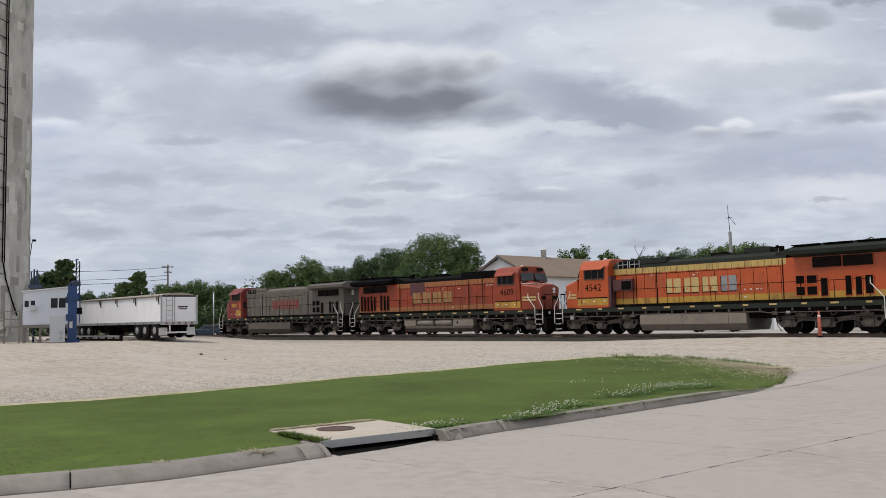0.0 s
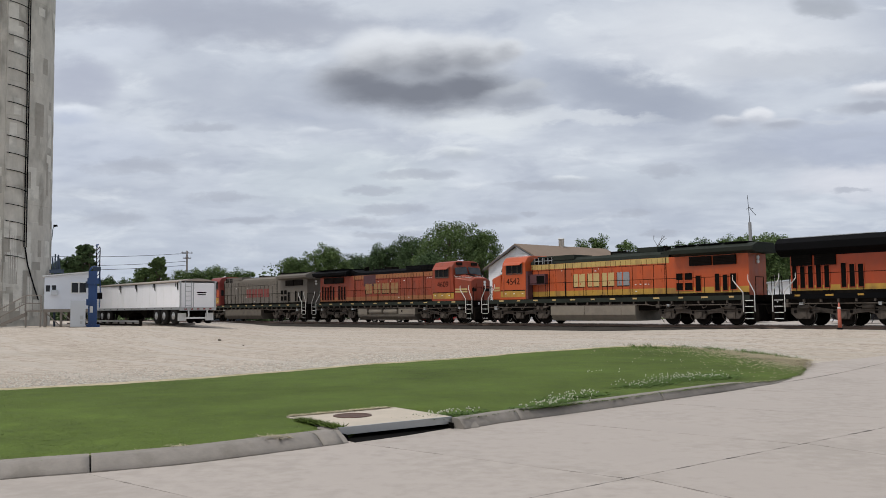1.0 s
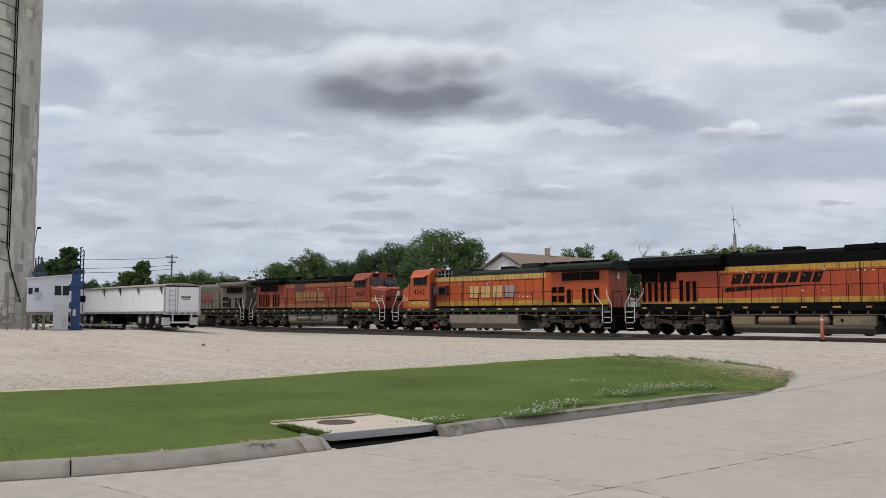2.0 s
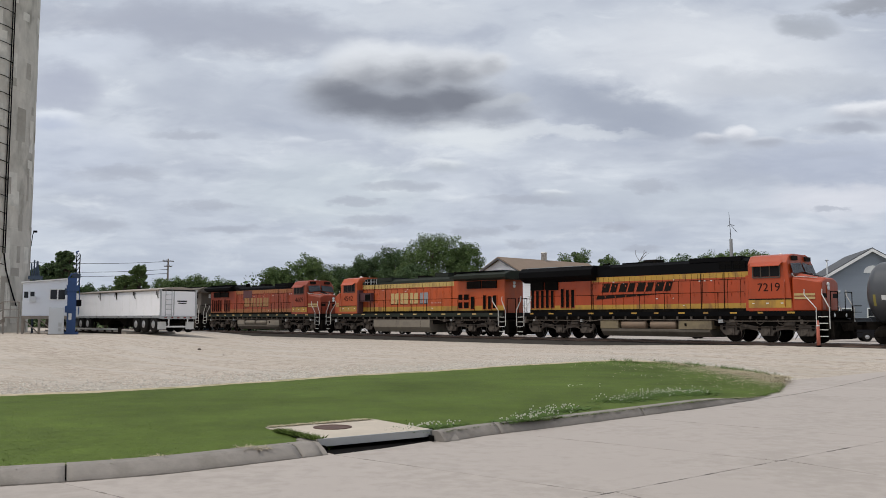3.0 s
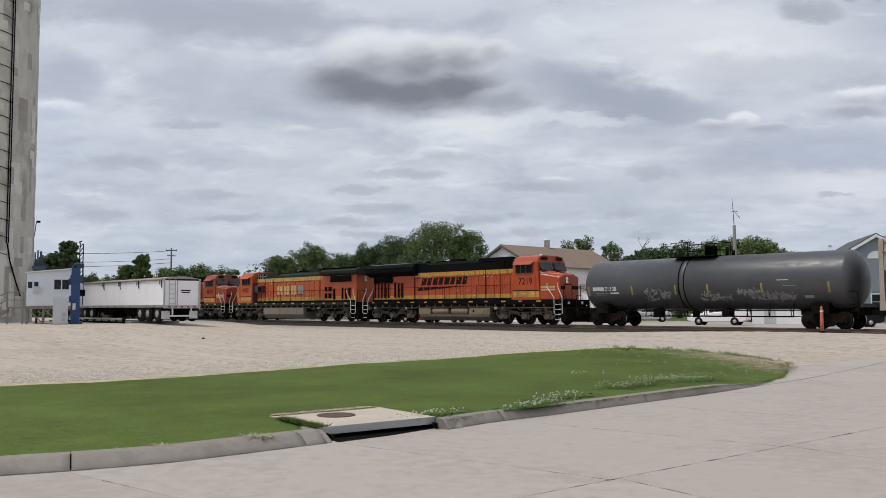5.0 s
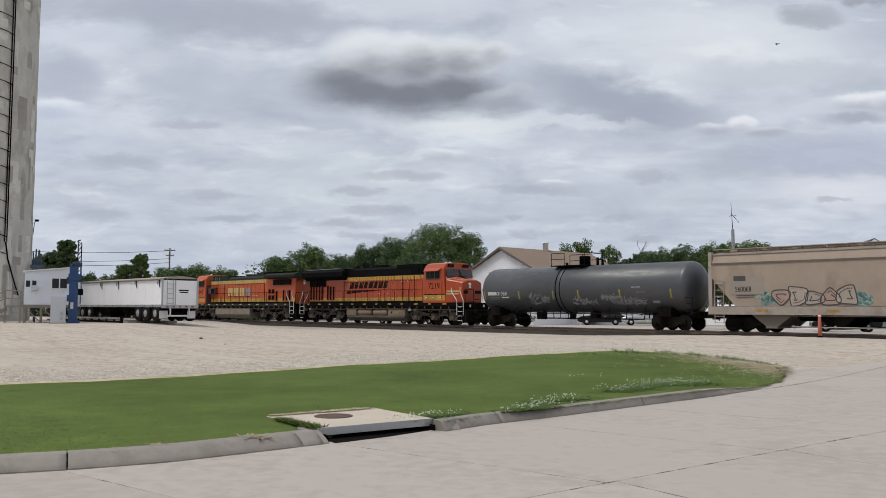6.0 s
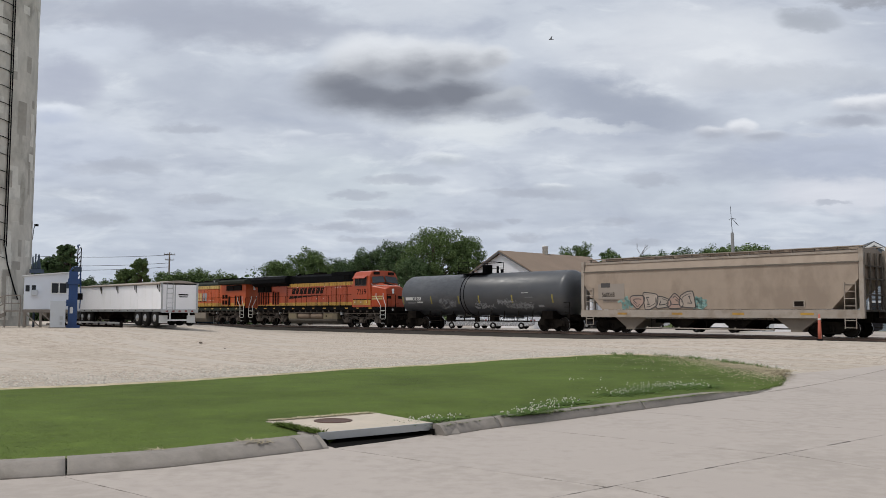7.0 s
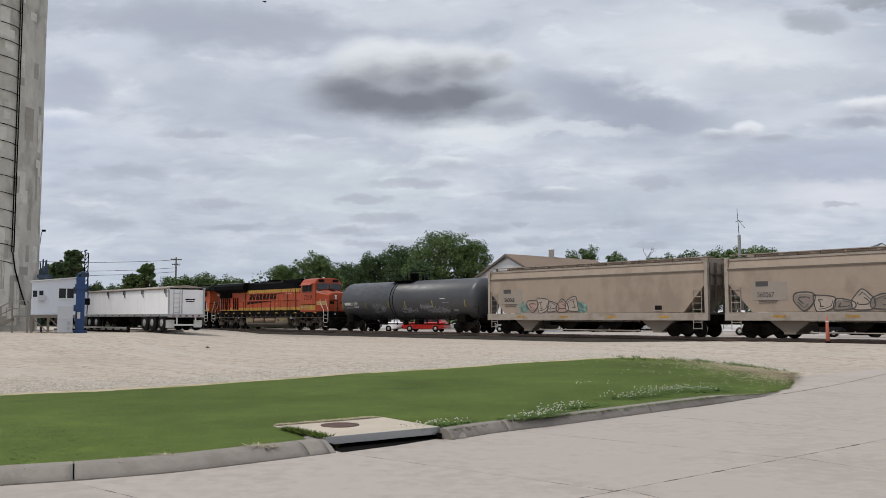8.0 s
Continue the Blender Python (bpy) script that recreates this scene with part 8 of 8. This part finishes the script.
# ---- trees ----
def foliage(bm_verts, bm_faces, rng, centre, radius, count, size):
    for _ in range(count):
        a, b = rng.uniform(0, math.tau), math.acos(rng.uniform(-1, 1))
        r = radius * (rng.random() ** 0.45)
        p = centre + Vector((math.sin(b) * math.cos(a) * r, math.sin(b) * math.sin(a) * r, math.cos(b) * r * 0.8))
        u = Vector((rng.gauss(0, 1), rng.gauss(0, 1), rng.gauss(0, 0.6))).normalized()
        v = u.cross(Vector((rng.gauss(0, 1), rng.gauss(0, 1), rng.gauss(0, 1)))).normalized()
        s = size * rng.uniform(0.6, 1.4)
        n = len(bm_verts)
        bm_verts += [tuple(p - u * s), tuple(p + v * s * 0.55), tuple(p + u * s), tuple(p - v * s * 0.55)]
        bm_faces.append((n, n + 1, n + 2, n + 3))


def tree(az, dist, height, spread, label, seed, leaves=5200, dark=False, low=0.28, sparse=False):
    v = polar(az, dist)
    rng = random.Random(seed)
    ob = thing("tree", pose(v.x, v.y, land(v.x, v.y) - 0.1), label, "tree", "trees beyond the track")
    bm = bmesh.new()
    tr = 0.035 * height
    tube(bm, (0, 0, 0), (0.1, 0, height * 0.42), tr, tr * 0.7, seg=9)
    tube(bm, (0.1, 0, height * 0.42), (0.0, 0.1, height * 0.85), tr * 0.7, tr * 0.15, seg=7)
    verts, faces = [], []
    blobs = 30 if not sparse else 20
    each = leaves // blobs
    for k in range(blobs):
        f = (k + 0.5) / blobs
        a = k * 2.4 + rng.uniform(-0.4, 0.4)
        z = height * (low + (0.93 - low) * (0.15 + 0.85 * f ** 0.8))
        t = (z / height - low) / (1 - low)
        ring = spread * math.sqrt(max(1 - (2 * t - 0.85) ** 2 * 0.75, 0.08)) * rng.uniform(0.25, 0.85)
        c = Vector((math.cos(a) * ring, math.sin(a) * ring, z))
        br = spread * rng.uniform(0.22, 0.40) * (0.8 if sparse else 1.0)
        if c.z + br * 0.8 > height:
            c.z = height - br * 0.75
        tube(bm, (0.05, 0.03, height * rng.uniform(0.22, 0.5)), tuple(c), tr * 0.35, tr * 0.08, seg=6)
        foliage(verts, faces, rng, c, br, each, 0.105)
        for _ in range(5):
            d = Vector((rng.gauss(0, 1), rng.gauss(0, 1), rng.gauss(0, 0.7))).normalized()
            foliage(verts, faces, rng, c + d * br * 1.0, br * 0.46, each // 7, 0.10)
    part("trunk", bm, BARK, ob)
    me = bpy.data.meshes.new("crown")
    me.from_pydata(verts, [], faces)
    me.materials.append(LEAFDARK if dark else LEAF)
    cr = new("crown", me)
    cr.parent = ob


BROAD, SLIM, AIRY = "broad leafy green tree beyond the railway", "slender upright green tree behind the trailer", "open sparse-crowned green tree"
for i, (az, dist, h, r, label, n, dark, low, sparse) in enumerate((
        (-10.7, 118, 8.6, 3.0, BROAD, 5200, False, 0.2, False), (-8.7, 116, 9.8, 3.3, BROAD, 5600, False, 0.2, False), (-6.9, 124, 9.2, 3.0, BROAD, 5200, True, 0.2, False),
        (-5.2, 118, 10.2, 3.1, BROAD, 5600, True, 0.15, False), (-3.2, 116, 11.2, 3.6, BROAD, 6400, True, 0.15, False), (-0.7, 112, 12.8, 4.3, BROAD, 8000, False, 0.15, False),
        (1.35, 114, 11.8, 3.4, BROAD, 6200, False, 0.2, False), (-1.9, 108, 8.5, 3.2, BROAD, 5200, True, 0.12, False), (2.6, 122, 9.0, 2.4, AIRY, 2600, False, 0.2, True),
        (8.7, 132, 12.3, 3.2, AIRY, 3000, False, 0.4, True), (10.7, 132, 11.6, 2.2, AIRY, 1500, False, 0.5, True), (12.9, 132, 10.6, 2.4, AIRY, 2600, True, 0.4, True),
        (13.6, 122, 9.6, 3.2, BROAD, 4600, True, 0.15, False), (14.9, 122, 10.3, 3.2, BROAD, 4600, True, 0.15, False), (16.3, 118, 9.8, 3.4, BROAD, 5000, True, 0.15, False), (17.6, 116, 10.4, 3.2, BROAD, 5000, False, 0.15, False), (11.8, 126, 9.2, 2.8, AIRY, 3000, True, 0.15, True), (21.2, 112, 8.2, 3.0, BROAD, 4200, True, 0.15, False), (19.2, 94, 8.7, 3.5, BROAD, 6800, False, 0.2, False), (20.4, 98, 7.2, 2.2, AIRY, 3000, False, 0.25, True),
        (-25.5, 104, 6.4, 2.6, BROAD, 4200, True, 0.15, False), (-23.45, 104, 8.9, 1.35, SLIM, 4200, True, 0.25, False), (-24.3, 105, 7.4, 1.5, SLIM, 3600, True, 0.2, False), (-22.6, 104, 5.0, 2.4, BROAD, 3600, True, 0.1, False),
        (-19.25, 114, 8.6, 1.25, SLIM, 4000, False, 0.2, False), (-20.1, 115, 7.2, 1.6, SLIM, 3800, False, 0.2, False), (-21.1, 122, 5.8, 2.6, BROAD, 3600, True, 0.1, False),
        (-17.6, 132, 7.5, 3.4, BROAD, 5200, False, 0.12, False), (-15.9, 132, 7.9, 3.2, BROAD, 5200, False, 0.12, False), (-14.3, 132, 7.4, 3.0, BROAD, 4800, False, 0.12, False), (-13.0, 136, 6.4, 2.6, BROAD, 4200, True, 0.1, False))):
    tree(az, dist, h, r, label, 100 + i, int(n * 2.4), dark, low, sparse)


def bare_tree():
    v = polar(11.9, 128)
    ob = thing("tree", pose(v.x, v.y, -0.1), "leafless dead tree with a few thin forked limbs", "tree", "trees beyond the track")
    bm = bmesh.new()
    rng = random.Random(31)
    tube(bm, (0, 0, 0), (0.2, 0, 6.5), 0.24, 0.14, seg=8)

    def fork(p, d, length, r, depth):
        q = p + d * length
        tube(bm, p, q, r, r * 0.6, seg=5)
        if depth:
            for _ in range(2):
                fork(q, (d + Vector((rng.gauss(0, 0.35), rng.gauss(0, 0.35), rng.gauss(0.1, 0.2)))).normalized(), length * 0.66, r * 0.55, depth - 1)

    fork(Vector((0.2, 0, 6.4)), Vector((0.35, 0, 0.94)), 2.4, 0.13, 3)
    fork(Vector((0.15, 0, 5.6)), Vector((-0.6, 0.1, 0.8)), 2.0, 0.10, 3)
    part("trunk", bm, BARK, ob)


bare_tree()


def hedge():
    rng = random.Random(77)
    verts, faces = [], []
    for az0, az1, dist, h in ((-29, -12, 146, 5.0), (-18.5, -10, 124, 4.2), (-12.5, 3.2, 126, 7.2), (3, 28, 150, 6.0)):
        az = az0
        while az < az1:
            hh = h * rng.uniform(0.6, 1.15)
            c = polar(az, dist + rng.uniform(-4, 4))
            for k in range(3):
                foliage(verts, faces, rng, c + Vector((rng.gauss(0, 0.8), rng.gauss(0, 0.8), hh * (0.2 + 0.3 * k))), hh * 0.38, 190, 0.24)
            az += rng.uniform(0.5, 0.8)
    me = bpy.data.meshes.new("hedgerow")
    me.from_pydata(verts, [], faces)
    me.materials.append(LEAFDARK)
    tagged(new("hedgerow", me), "dense dark hedgerow in the distance", "hedge", kind="stuff")


hedge()


def bird():
    ob = thing("bird", pose(11.4, 43.5, 14.7), "small dark bird in flight", "bird")
    bm = bmesh.new()
    lathe(bm, [(-0.11, 0.004), (-0.08, 0.02), (0.0, 0.03), (0.05, 0.024), (0.085, 0.02), (0.11, 0.003)], 10, "x")
    for v in bm.verts:
        v.co.x *= -1
    bmesh.ops.recalc_face_normals(bm, faces=bm.faces[:])
    part("body", bm, FEATHER, ob)
    for s in (-1, 1):
        bm = bmesh.new()
        slab(bm, [(-0.045, 0.0), (0.045, 0.0), (0.035, s * 0.09), (0.065, s * 0.19), (0.0, s * 0.10)], -0.006, 0.006)
        w = part("wing", bm, FEATHER, ob)
        FLAPS.append((w, s))
    bm = bmesh.new()
    slab(bm, [(0.065, -0.01), (0.155, -0.03), (0.145, 0.0), (0.155, 0.03), (0.065, 0.01)], -0.004, 0.004)
    part("tail", bm, FEATHER, ob)
    return ob


BIRD = bird()


# ---- motion: the train runs off along its line; its wheels turn; a bird crosses ----
def motions():
    for ob, u, ahead in MOVERS:
        walk(ob, [(t, Matrix.Translation(on_track(u - s, 0, RAIL)) @ pose(0, 0, 0, 0, 0, TURN if ahead > 0 else TURN + 180)) for t, s in RUN])
    for ob, x, r, sign in WHEELSETS:
        rows = []
        for i in range(121):
            t = i / 15
            rows.append((t, pose(x, 0, r, 0, -sign * math.degrees(run_at(t) / r), 0)))
        walk(ob, rows)
    flight = [(0.0, 84.0, 42.0, 15.6), (3.0, 49.5, 42.6, 15.4), (5.8, 18.95, 43.2, 15.1), (6.0, 16.73, 43.3, 14.96), (6.5, 11.44, 43.5, 14.72), (7.0, 5.4, 43.6, 15.45), (7.5, -1.9, 43.8, 16.6), (8.0, -9.6, 43.96, 17.81)]
    walk(BIRD, [(t, pose(x, y, z)) for t, x, y, z in flight])
    for ob, s in FLAPS:
        walk(ob, [(i / 15, pose(0, 0, 0.02, s * (42 if i % 2 else -22), 0, 0)) for i in range(121)])


motions()
